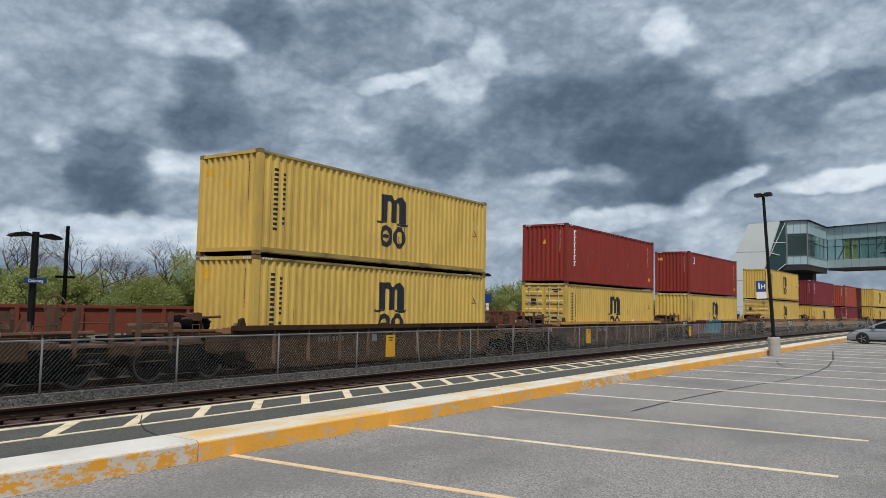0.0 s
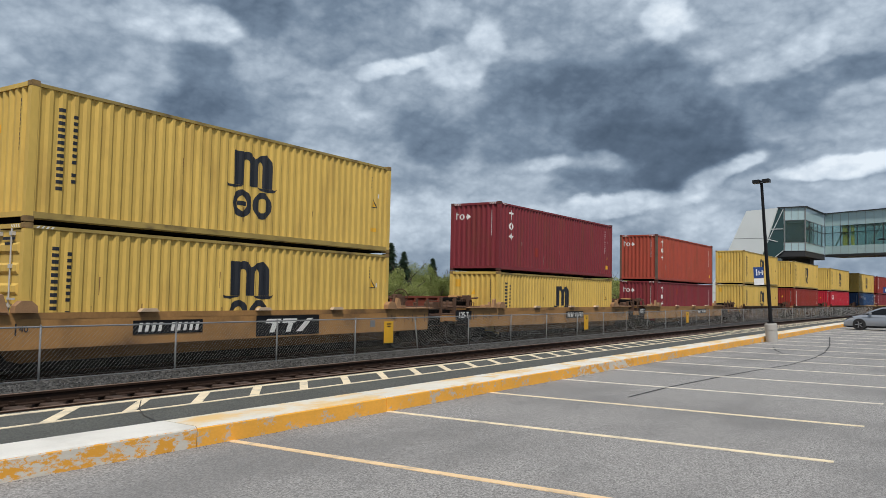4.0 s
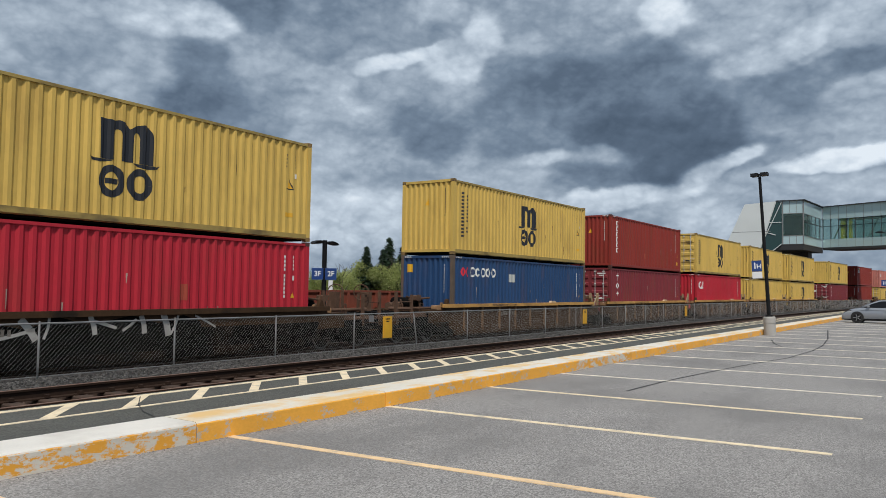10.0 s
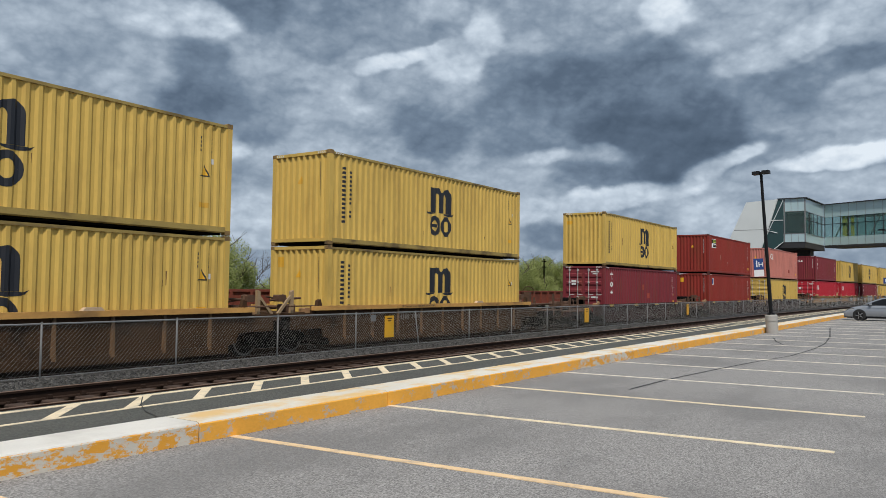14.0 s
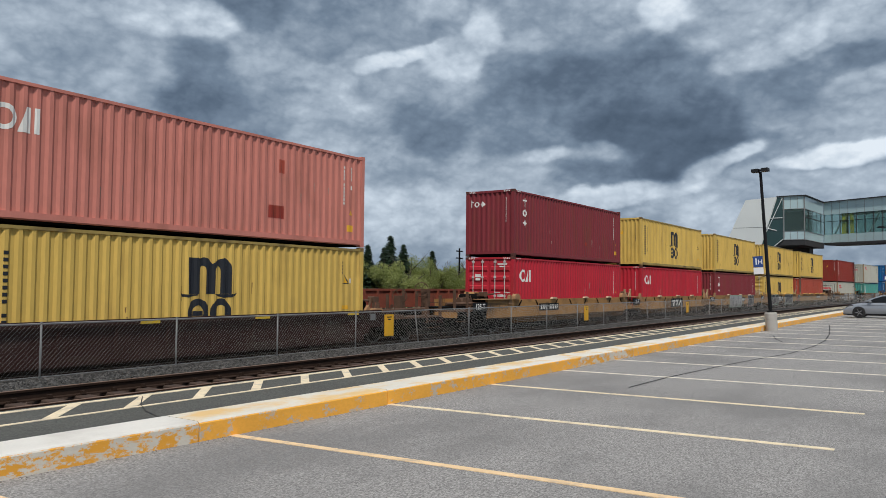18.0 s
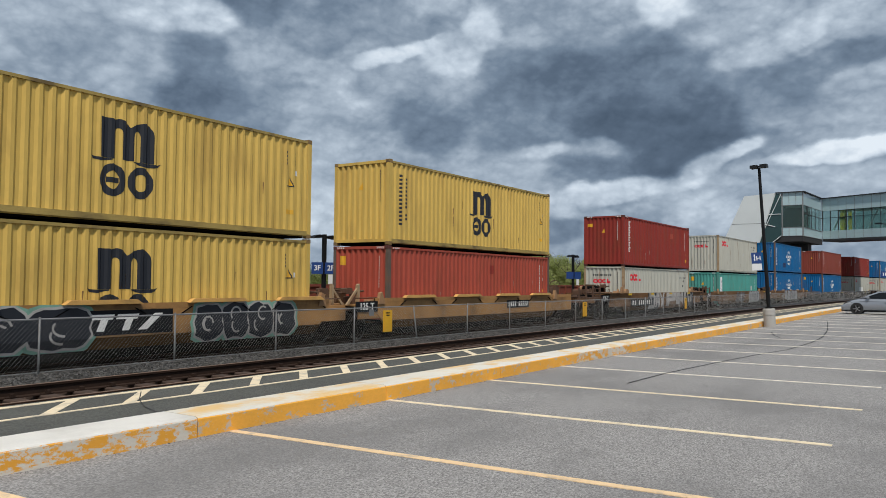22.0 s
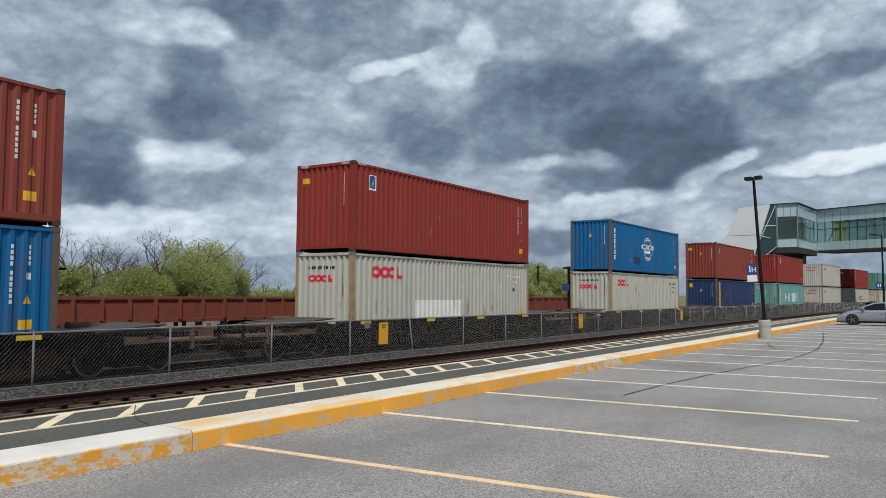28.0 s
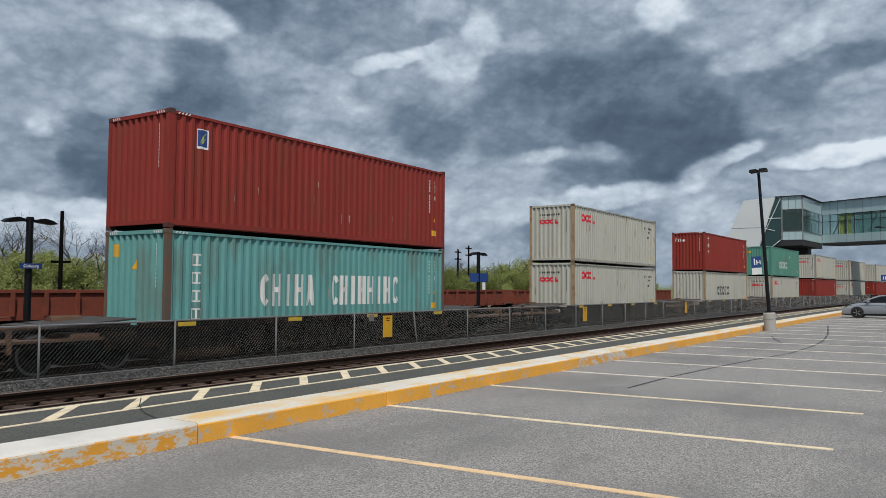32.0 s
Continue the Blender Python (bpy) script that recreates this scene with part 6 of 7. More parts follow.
def end_details(c, sg, well, reach, truck, top, kind, paint, seed, ext):
    """The end of a car beyond its well: apron, walkway, guides, posts, brake gear, truck, coupler."""
    def bx(a, b):
        return sorted((sg * a, sg * b))

    def block(name, x0, x1, y0, y1, z0, z1, material, label="", bevel=0.0):
        a, b = bx(x0, x1)
        return part(name, Shape().box(a, y0, z0, b, y1, z1, bevel), material, c, label)

    own = truck == "own"
    end = reach - 0.32 if own else reach - 0.08
    deck = top - 0.10 if kind in ("low", "black") else top - 0.03 if seed in (3, 4, 5, 22) else top - 0.20
    apron = min(well + 1.35, end)
    # apron over the truck, with a boxed side
    block("apron", well + 0.03, apron, -1.27, 1.27, deck - 0.06, deck, paint)
    block("apron_side", well + 0.03, apron, -1.29, -1.24, deck - 0.46, deck - 0.06, paint)
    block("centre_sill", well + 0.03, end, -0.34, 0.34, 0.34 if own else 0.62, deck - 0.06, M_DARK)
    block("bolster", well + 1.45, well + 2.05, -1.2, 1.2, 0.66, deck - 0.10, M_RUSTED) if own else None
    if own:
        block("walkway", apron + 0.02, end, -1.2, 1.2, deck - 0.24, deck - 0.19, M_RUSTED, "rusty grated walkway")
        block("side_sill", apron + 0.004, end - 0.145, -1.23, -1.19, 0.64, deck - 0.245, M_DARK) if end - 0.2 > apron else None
        block("end_beam", end - 0.14, end, -1.3, 1.3, deck - 0.46, deck - 0.245, paint)
        truck_parts(c, sg * (well + 1.75))
        a, b = bx(end + 0.003, reach)
        part("coupler", Shape().box(a, -0.13, 0.72, b, 0.13, 0.95, 0.04), M_RUSTED, c)
        tall = top + (0.42 if kind in ("brown", "tan") and seed != 2 else 0.45 if kind != "black" else 0.05)
        for x in (end - 0.12, max(apron + 0.25, end - 1.0)):
            for y in (-1.25, 1.17):
                block("end_post", x, x + 0.09, y, y + 0.08, deck - 0.44 if x < end - 0.2 else deck - 0.244, tall - (0.1 if x < end - 0.2 else 0), paint if x > end - 0.2 and kind == "black" else M_RUSTED)
        a, b = bx(max(apron + 0.25, end - 1.0) + 0.1, end - 0.125)
        for z in (deck - 0.6, deck - 0.36, deck + 0.06, deck + 0.30):
            part("ladder_rung", Shape().tube((a, -1.22, z), (b, -1.22, z), 0.014, sides=6), M_RUSTED, c)
        part("brake_pipe", Shape().tube((sg * (well + 0.4), -0.75, deck - 0.02 + 0.06), (sg * (end - 0.2), -0.75, deck + 0.06), 0.055, sides=8), M_RUSTED, c)
        part("brake_cylinder", Shape().tube((sg * (well + 1.0), 0.3, deck + 0.10), (sg * (well + 1.75), 0.3, deck + 0.10), 0.15, sides=12), M_RUSTED, c)
        gear = apron + 0.02
        if kind != "black":
            rear = end - 0.25
            sill_gear(c, sg, well + 0.42, deck, False)
            part("air_reservoir", cached(("airres",), lambda: Shape().tube((0, -0.62, 0), (0, 0.62, 0), 0.21, sides=16).tube((0, -0.68, 0), (0, -0.62, 0), 0.10, 0.21, 16).tube((0, 0.62, 0), (0, 0.68, 0), 0.21, 0.10, 16).mesh("air_reservoir", M_DARK, True)), None, c, m=pose(sg * (well + 0.75), 0.2, deck + 0.215))
            hoop = cached(("hoop",), lambda: Shape().tube((0, 0, 0), (0, 0, 0.42), 0.014, sides=6).tube((0, 0, 0.42), (0.22, 0, 0.42), 0.014, sides=6).tube((0.22, 0, 0.42), (0.22, 0, 0), 0.014, sides=6).mesh("grab_hoop", M_RUSTED))
            for k, (hx, hy2) in enumerate(((0.20, -1.0), (0.85, -0.55), (0.55, 0.9))):
                part("grab_hoop", hoop, None, c, m=pose(sg * min(gear + hx, rear - 0.2), hy2, deck - 0.19, 0, 0, 25 * k))
            part("brake_lever", Shape().prism([(sg * (gear + 0.1), deck - 0.19), (sg * (gear + 0.2), deck - 0.19), (sg * (gear + 0.42), deck + 0.34), (sg * (gear + 0.36), deck + 0.36)], -0.30, -0.26), M_RUSTED, c)
            part("valve", Shape().box(-0.13, -0.12, -0.19, 0.13, 0.12, 0.10, 0.03).tube((0, 0, 0.10), (0, 0, 0.30), 0.06, 0.05, 10).tube((-0.22, 0, 0.02), (0.22, 0, 0.02), 0.05, sides=8), M_RUSTED, c, m=pose(sg * min(gear + 0.6, rear), -0.15, deck))
            part("gusset_bracket", Shape().prism([(0, 0), (sg * 0.5, 0), (sg * 0.36, 0.16), (sg * 0.25, 0.05), (sg * 0.14, 0.26), (0, 0.10)], -0.05, 0.05), M_TAN if kind != "dark" else M_RIB, c, m=pose(sg * (well + 0.1), -1.05, deck))
        hose = Shape()
        pts = [Vector((sg * (end + 0.02), -0.4, 0.78)), Vector((sg * (end + 0.16), -0.42, 0.60)), Vector((sg * (end + 0.28), -0.3, 0.46)), Vector((sg * (reach - 0.02), -0.2, 0.50))]
        for p, q in zip(pts[:-1], pts[1:]):
            hose.tube(p, q, 0.028, sides=6)
        part("air_hose", hose, M_TYRE, c)
        if kind == "black":
            a, b = bx(well + 0.5, well + 2.6)
            part("bridge_plate", Shape().prism([(a, deck + 0.03), (b, deck + 0.16), (b, deck + 0.20), (a, deck + 0.07)], -1.15, 0.75), M_DULLPLATE, c, "dull grey folded bridge plate")
            block("deck_box", apron + 0.3, apron + 0.9, 0.2, 0.9, deck - 0.19, deck + 0.10, M_DARK)
        elif sg > 0 or seed % 2:
            st = block("brake_stand", end - 0.55, end - 0.35, 0.25, 0.55, deck - 0.19, top + 0.42, M_RUSTED)
            part("brake_wheel", ring_shape(0.27, 0.018, 6, 0.40).mesh("brake_wheel", M_RUSTED), None, c, "spoked hand-brake wheel", m=pose(sg * (end - 0.28), 0, top + 0.40, 0, 0, 25))
        else:
            block("reservoir", apron + 0.1, apron + 0.8, 0.45, 0.85, deck - 0.19, deck + 0.22, M_RUSTED, bevel=0.06)
    else:
        if truck == "shared":
            truck_parts(c, sg * reach)
        block("link_beam", apron + 0.003, end, -0.9, 0.9, deck - 0.20, deck - 0.10, M_RUSTED) if end - apron > 0.1 else None
        if kind in ("low", "black"):
            for y in (-1.2, 1.12):
                block("end_post", end - 0.3, end - 0.22, y, y + 0.08, deck, top + 0.34, M_RUSTED)
        else:
            sill_gear(c, sg, well + 0.34, deck)
        part("hand_rail", Shape().tube((sg * (well + 0.15), -1.1, deck + 0.20), (sg * (end - 0.2), -1.1, deck + 0.20), 0.02, sides=6).tube((sg * (well + 0.3), -1.1, deck), (sg * (well + 0.3), -1.1, deck + 0.20), 0.02, sides=6), M_RUSTED, c)
        part("brake_pipe", Shape().tube((sg * (well + 0.2), 0.5, deck + 0.12), (sg * (end - 0.1), 0.5, deck + 0.12), 0.06, sides=8), M_RUSTED, c)
        block("valve_box", well + 0.5, well + 0.85, -0.6, -0.2, deck, deck + 0.24, M_RUSTED, bevel=0.03)
    # container guides at the well's corners
    if kind not in ("low", "black"):
        guide = cached((kind, sg, "guide"), lambda: Shape().prism([(sg * 0.0, 0), (sg * 0.34, 0), (sg * 0.24, 0.36), (sg * 0.14, 0.40)], -0.10, 0.02).mesh("corner_guide", M_TAN if kind != "dark" else paint))
        for y in (-1.24, 1.24):
            part("corner_guide", guide, None, c, m=pose(sg * (well + 0.06), y, deck if y > 0 else deck))
        if kind in ("brown", "tan"):
            part("bulkhead_wedge", cached((kind, sg, "wedge"), lambda: Shape().prism([(sg * 0.0, 0), (sg * 0.55, 0), (sg * 0.18, 0.5), (sg * 0.0, 0.5)], -0.30, 0.30).mesh("bulkhead_wedge", paint)), None, c, m=pose(sg * (well + 0.12), 0.62, deck))
    if kind in ("brown", "tan") and sg < 0 and apron - well > 0.9:
        pl = part("class_plate", Shape().box(-0.55, -0.012, -0.17, 0.55, 0, 0.17), M_BLACK, c, "black plate with white figures", m=pose(-max(well + 0.72, min(well + ext + 0.58, end - 0.56)), -1.302, top - 0.27))
        letters("125 T" if seed == 5 else "125-T", 0.30, M_LOGOWHT, pose(0, -0.014, 0, 90, 0, 0), pl)


def sill_marks(c, top, side):
    """Stencilled lengths in feet beyond the container's corner, and a thin lapping plate with a worn edge."""
    for feet, x in (("40", 6.22), ("45", 6.96), ("48", 7.42), ("53", 8.14)):
        part("lettering", cached(("feet", feet), lambda: letter_mesh(feet, 0.19, M_LOGOBLK)), None, c, "stencilled black figures", m=pose(side * x + 0.16, -1.3075, top - 0.33, 90, 0, 0))
        part("length_tick", cached(("tick",), lambda: Shape().box(-0.015, -0.006, -0.12, 0.015, -0.002, 0.12).mesh("length_tick", M_LOGOBLK)), None, c, m=pose(side * x, -1.302, top - 0.33))
    part("lap_plate", cached(("lap", side), lambda: Shape().box(*sorted((side * 6.42, side * 8.6))[:1], -1.40, 0.004, sorted((side * 6.42, side * 8.6))[1], -0.75, 0.032, 0.01).mesh("lap_plate", M_TAN)), None, c, "thin tan lapping plate", m=pose(0, 0, top))
    part("corner_block", cached(("cornerblock",), lambda: Shape().prism([(-0.24, 0), (0.24, 0), (0.22, 0.14), (0.10, 0.24), (-0.10, 0.24), (-0.22, 0.14)], -0.12, 0.06).mesh("corner_block", M_TAN)), None, c, m=pose(side * 6.08, -1.30, top + 0.001))


def letter_mesh(text, size, material):
    cu = bpy.data.curves.new("lettering", "FONT")
    cu.body, cu.size, cu.align_x, cu.align_y, cu.extrude = text, size, "CENTER", "CENTER", 0.001
    tmp = bpy.data.objects.new("tmp", cu)
    me = bpy.data.meshes.new_from_object(tmp)
    bpy.data.objects.remove(tmp)
    me.materials.clear()
    me.materials.append(material)
    return me


def letters(text, size, material, m, parent, name="lettering"):
    cu = bpy.data.curves.new(name, "FONT")
    cu.body, cu.size, cu.align_x, cu.align_y, cu.extrude, cu.offset = text, size, "CENTER", "CENTER", 0.002, size * 0.02
    tmp = bpy.data.objects.new("tmp", cu)
    me = bpy.data.meshes.new_from_object(tmp)
    bpy.data.objects.remove(tmp)
    me.materials.clear()
    me.materials.append(material)
    return part(name, me, None, parent, m=m)


WELL_LABEL = {"brown": "grimy yellow-brown double-stack well car", "dark": "dark soot-stained double-stack well car with rusty streaks",
              "low": "dark maroon-brown low-sided container well car", "tan": "yellow-brown well car with sprayed graffiti on its side", "black": "low dark container spine car with yellow reflector strips"}

# ---- the train: for each stack its place in the train, the upper and lower load, the car, the height of its top ----
Y, R, MR, BR = "yellow", "red", "maroon", "bright_red"
A = "arches"
STACKS = [
    (-5.70, (R, "column", 0), (Y, A, 0), "dark", 5.76),
    (14.22, (Y, A, 0), (Y, A, 0), "dark", 5.80), (33.86, (R, "column", 0), (Y, A, 1), "dark", 5.76),
    (53.26, (R, "tag", 0), (Y, A, 0), "tan", 5.76), (76.90, (Y, A, 0), (Y, A, 1), "brown", 5.77),
    (96.38, (MR, "steps", 0), (Y, A, 0), "brown", 5.46), (115.90, ("orange_red", "steps", 0), (MR, "steps", 0), "brown", 5.53),
    (137.52, (Y, A, 0), (Y, A, 0), "dark", 5.76), (157.34, (Y, A, 0), (R, "column", 0), "dark", 5.76),
    (177.39, (Y, A, 0), (BR, "blocks", 0), "dark", 5.77), (197.27, (Y, A, 0), ("mid_blue", "lower_name", 0), "dark", 5.76),
    (212.94, (R, "column", 0), (MR, "steps", 1), "dark", 5.76), (228.84, (Y, A, 1), (BR, "blocks", 0), "dark", 5.80),
    (244.51, (Y, A, 0), (Y, A, 0), "dark", 5.75), (260.46, (Y, A, 0), (Y, A, 0), "dark", 5.73),
    (282.04, (Y, A, 0), (MR, "steps", 1), "low", 5.74), (301.67, (R, "panel", 0), (R, "tag", 0), "low", 5.77),
    (320.80, ("pink", "blocks", 0), (Y, A, 1), "low", 5.68), (342.87, (MR, "steps", 0), (BR, "blocks", 1), "brown", 5.78),
    (358.47, (Y, A, 0), (BR, "blocks", 0), "brown", 5.78), (374.18, (Y, A, 0), (MR, "steps", 0), "tan", 5.75),
    (389.71, (Y, A, 0), (Y, A, 1), "tan", 5.70), (405.58, (Y, A, 0), ("orange_red", "plain", 0), "tan", 5.70),
    (427.17, (R, "column", 0), ("white", "rings", 0), "tan", 5.47), (446.83, ("white", "rings", 0), ("aqua", "upright", 0), "tan", 5.43),
    (466.16, ("blue", "globe", 0), ("blue", "globe", 0), "tan", 5.77), (490.08, ("brick", "column", 0), ("blue", "globe", 0), "black", 5.85),
    (511.94, (R, "tag", 0), ("white", "rings_patch", 0), "black", 5.82), (533.90, ("blue", "globe", 0), ("white", "rings", 0), "black", 5.82),
    (555.58, ("brick", "disc", 0), ("navy", "strip", 0), "black", 5.82), (577.59, (R, "tag", 0), ("green", "line", 0), "black", 5.86),
    (601.09, ("white", "rings", 0), ("white", "rings", 0), "black", 5.75), (623.93, (R, "steps", 0), ("white", "name", 0), "black", 5.78),
    (645.50, ("dark_green", "name", 0), ("white", "rings", 0), "black", 5.74), (667.00, ("white", "rings", 0), (R, "plain", 0), "black", 5.72),
    (689.00, ("white", "rings", 0), ("white", "rings", 0), "black", 5.74), (711.00, ("white", "plain", 0), (R, "plain", 0), "black", 5.74),
    (733.00, (R, "plain", 0), ("white", "plain", 0), "black", 5.74),
]
TOPS = {"brown": 1.37, "tan": 1.37, "dark": 1.33, "low": 1.12, "black": 1.06}
WORD = {"yellow": "mustard-yellow", "red": "oxide-red", "maroon": "maroon", "bright_red": "bright red", "orange_red": "faded orange-red", "brick": "brick-red", "blue": "blue",
        "navy": "dark navy", "mid_blue": "navy-blue", "white": "off-white", "green": "sea-green", "aqua": "aqua-green", "pink": "sun-faded pink", "dark_green": "green"}
SAYS = {"arches": "black arched emblem", "column": "column of white marks", "steps": "white corner marks", "blocks": "bold white blocks",
        "globe": "white globe emblem", "rings": "red ring marks", "rings_patch": "red rings and patch", "line": "row of white blocks", "name": "row of dark rings", "lower_name": "white rounded marks",
        "tag": "small square emblem", "panel": "white sign panel", "strip": "yellow upright strip", "upright": "white upright panel", "disc": "round cyan emblem", "plain": "small white marks"}
RIDES = []


def build_train():
    ends = [(u, u + CL) for u, *_ in STACKS]
    bounds = [ends[0][0] - 3.9] + [(a[1] + b[0]) / 2 for a, b in zip(ends[:-1], ends[1:])] + [ends[-1][1] + 4]
    for i, (u, upper, lower, kind, top) in enumerate(STACKS, -1):
        mid = u + CL / 2
        left, right = mid - bounds[i + 1], bounds[i + 2] - mid
        car = well_car(kind, left, right, TOPS[kind], "none" if left < 8.2 else "own", "shared" if right < 8.2 else "own", i)
        car["group"] = "cars of the train"
        RIDES.append((car, mid, RAIL_B))
        up_z = top - CH
        low_h = 2.591
        for k, ((color, style, doors), z, h, where) in enumerate(((upper, up_z, CH, "stacked high"), (lower, up_z - low_h - 0.02, low_h, "in a well car"))):
            what = f"{WORD[color]} corrugated container with {SAYS[style]}, {where}"
            load = container(color, style, h, bool(doors), what, 2 * i + k)
            load["group"] = "containers on the train"
            RIDES.append((load, mid, z))


PAINT["mid_blue"] = mat("paint_mid_blue", (0.014, 0.055, 0.15), 0.5, var=0.12, scale=0.9, fine=14, bump=0.05, dirt=RUST, dirt_amount=0.2, dirt_scale=1.7, stretch=(1, 1, 0.35))
build_train()


# ---- parked gondola wagons on the far track ----
def gondola(x0):
    c = thing("gondola_wagon", "rust-red empty gondola wagon with ribbed sides", "railway wagon", pose(x0, TRACK_C, RAIL_B), "parked wagons")
    red = mat("gondola_red", (0.23, 0.055, 0.03), 0.8, var=0.3, scale=1.2, fine=15, dirt=(0.06, 0.03, 0.02), dirt_amount=0.6)
    ln, top = 16.2, 1.64
    for y in (-1.5, 1.44):
        part("side", Shape().box(-ln / 2, y, 0.85, ln / 2, y + 0.06, top), red, c)
        part("top_chord", Shape().box(-ln / 2 - 0.05, y - 0.06, top - 0.02, ln / 2 + 0.05, y + 0.10, top + 0.07, 0.01), red, c)
        part("bottom_chord", Shape().box(-ln / 2, y - 0.04, 0.72, ln / 2, y + 0.10, 0.86), red, c)
    rb = cached(("grib",), lambda: Shape().box(-0.06, -0.11, 0.85, 0.06, 0, 1.62, 0.01).mesh("rib", red))
    for i in range(15):
        part("rib", rb, None, c, m=pose(-ln / 2 + 0.3 + i * (ln - 0.6) / 14, -1.5, 0))
    for x in (-ln / 2, ln / 2 - 0.06):
        part("end", Shape().box(x, -1.44, 0.85, x + 0.06, 1.44, top), red, c)
    part("floor", Shape().box(-ln / 2, -1.44, 0.78, ln / 2, 1.44, 0.85), M_RUSTED, c)
    for x in (-5.8, 5.8):
        truck_parts(c, x)
    return c


for i in range(5):
    gondola(2.0 + i * 17.6)


# ---- lamps and signs ----
def car_park_lamp(x, y):
    c = thing("car_park_lamp", "tall black car park lamp on a round concrete base", "lamp post", pose(x, y, 0, -3.1, -1.3, 0))
    part("base", Shape().tube((0, 0, -0.03), (0, 0, 0.44), 0.215, 0.215, 24).tube((0, 0, 0.44), (0, 0, 0.46), 0.20, 0.20, 24).tube((0, 0, 0.46), (0, 0, 0.66), 0.222, 0.222, 24).tube((0, 0, 0.66), (0, 0, 0.70), 0.222, 0.20, 24), M_CONC, c, "pale concrete footing")
    part("base_plate", Shape().tube((0, 0, 0.70), (0, 0, 0.76), 0.14, 0.13, 16), M_BLACK, c)
    part("pole", Shape().tube((0, 0, 0.76), (0, 0, 6.05), 0.072, 0.052, 12), M_BLACK, c)
    for sg in (-1, 1):
        part("lamp_head", Shape().prism([(-0.20, 0), (0.20, 0), (0.17, 0.12), (-0.17, 0.12)], sg * 0.05, sg * 0.30).box(-0.05, min(sg * 0.0, sg * 0.12), 0.02, 0.05, max(sg * 0.0, sg * 0.12), 0.09), M_BLACK, c, m=pose(0, 0, 6.05))
    plate = part("sign_plate", Shape().box(-0.175, -0.012, 0, 0.175, 0.012, 0.42), M_SIGNBLUE, c, "blue sign plate", m=pose(-0.10, 0.30, 2.42, 0, 0, -80))
    letters("1", 0.34, M_SIGNWHITE, pose(-0.065, -0.015, 0.21, 90, 0, 0), plate)
    letters("H", 0.24, M_SIGNWHITE, pose(0.075, -0.015, 0.19, 90, 0, 0), plate)
    part("lower_plate", Shape().box(-0.175, -0.012, 0, 0.175, 0.012, 0.25), M_SIGNWHITE, c, "small white plate", m=pose(-0.10, 0.30, 2.16, 0, 0, -80))
    return c


car_park_lamp(31.1, 6.18)


def platform_lamp(x, y, text, boards):
    c = thing("platform_lamp", "black twin-arm platform lamp with blue signs", "lamp post", pose(x, y, -0.12), "platform lamps")
    part("pole", Shape().tube((0, 0, 0), (0, 0, 3.62), 0.10, 0.10, 12), M_BLACK, c)
    for sg in (-1, 1):
        part("arm", Shape().tube((0, 0, 3.52), (sg * 0.35, 0, 3.52), 0.04, sides=8), M_BLACK, c)
        part("lamp_head", Shape().prism([(0.20, 3.48), (0.64, 3.43), (0.76, 3.46), (0.64, 3.54), (0.38, 3.60), (0.20, 3.56)] if sg > 0 else [(-0.20, 3.48), (-0.20, 3.56), (-0.38, 3.60), (-0.64, 3.54), (-0.76, 3.46), (-0.64, 3.43)], -0.14, 0.14), M_BLACK, c)
    if boards == 1:
        p = part("name_board", Shape().box(-0.32, -0.14, 0, 0.32, -0.11, 0.15), M_SIGNBLUE, c, "blue name board", m=pose(0, 0, 2.14))
        letters(text, 0.12, M_SIGNWHITE, pose(0, -0.143, 0.072, 90, 0, 0), p)
    else:
        for k, word in enumerate(text.split() or ("", "")):
            p = part("stand_board", Shape().box(-0.24, -0.02, 0, 0.24, 0.02, 0.48), M_SIGNBLUE, c, "blue stand board", m=pose(0, 0, 1.97, 0, 0, -47) @ pose(0.27 if k else -0.27, -0.16, 0, 0, 0, 12 if k else -12))
            part("lower_plate", Shape().box(-0.09, -0.018, -0.42, 0.09, 0.018, -0.02), M_SIGNWHITE, p, "small white plate") if k else None
            if word:
                letters(word, 0.30, M_SIGNWHITE, pose(0, -0.024, 0.24, 90, 0, 0), p)
    return c


platform_lamp(11.55, 22.2, "Cobourg", 1)
platform_lamp(23.8, 22.2, "3F 2F", 2)
for x in (36.1, 48.4, 60.7):
    platform_lamp(x, 22.2, "", 2)
far_lamp = thing("street_lamp", "dark single-arm street lamp with a small blue sign", "lamp post", pose(62, 4.5, 0, -0.6, 0, 0))
part("pole", Shape().tube((0, 0, 0), (0, 0, 5.9), 0.085, 0.05, 10), M_BLACK, far_lamp)
part("arm", Shape().tube((0, 0, 5.9), (0, 0.35, 5.98), 0.035, sides=8), M_BLACK, far_lamp)
part("lamp_head", Shape().prism([(0.30, 5.92), (0.72, 5.94), (0.76, 5.98), (0.60, 6.05), (0.30, 6.03)], -0.10, 0.10, "x"), M_BLACK, far_lamp)
sign = part("sign_plate", Shape().box(-0.012, 0.05, 2.2, 0.012, 0.47, 2.62), M_SIGNBLUE, far_lamp, "blue sign plate")
for k in (0.14, 0.28):
    part("sign_bar", Shape().box(-0.016, k, 2.30, -0.0125, k + 0.07, 2.52), M_SIGNWHITE, sign)
pole = thing("utility_pole", "slim dark utility pole with a crossbar", "pole", pose(19.7, 35, -0.6))
part("shaft", Shape().tube((0, 0, 0), (0, 0, 5.6), 0.11, 0.08, 10), M_DARK, pole)
part("crossbar", Shape().box(-0.45, -0.05, 3.15, 0.45, 0.05, 3.27), M_DARK, pole)

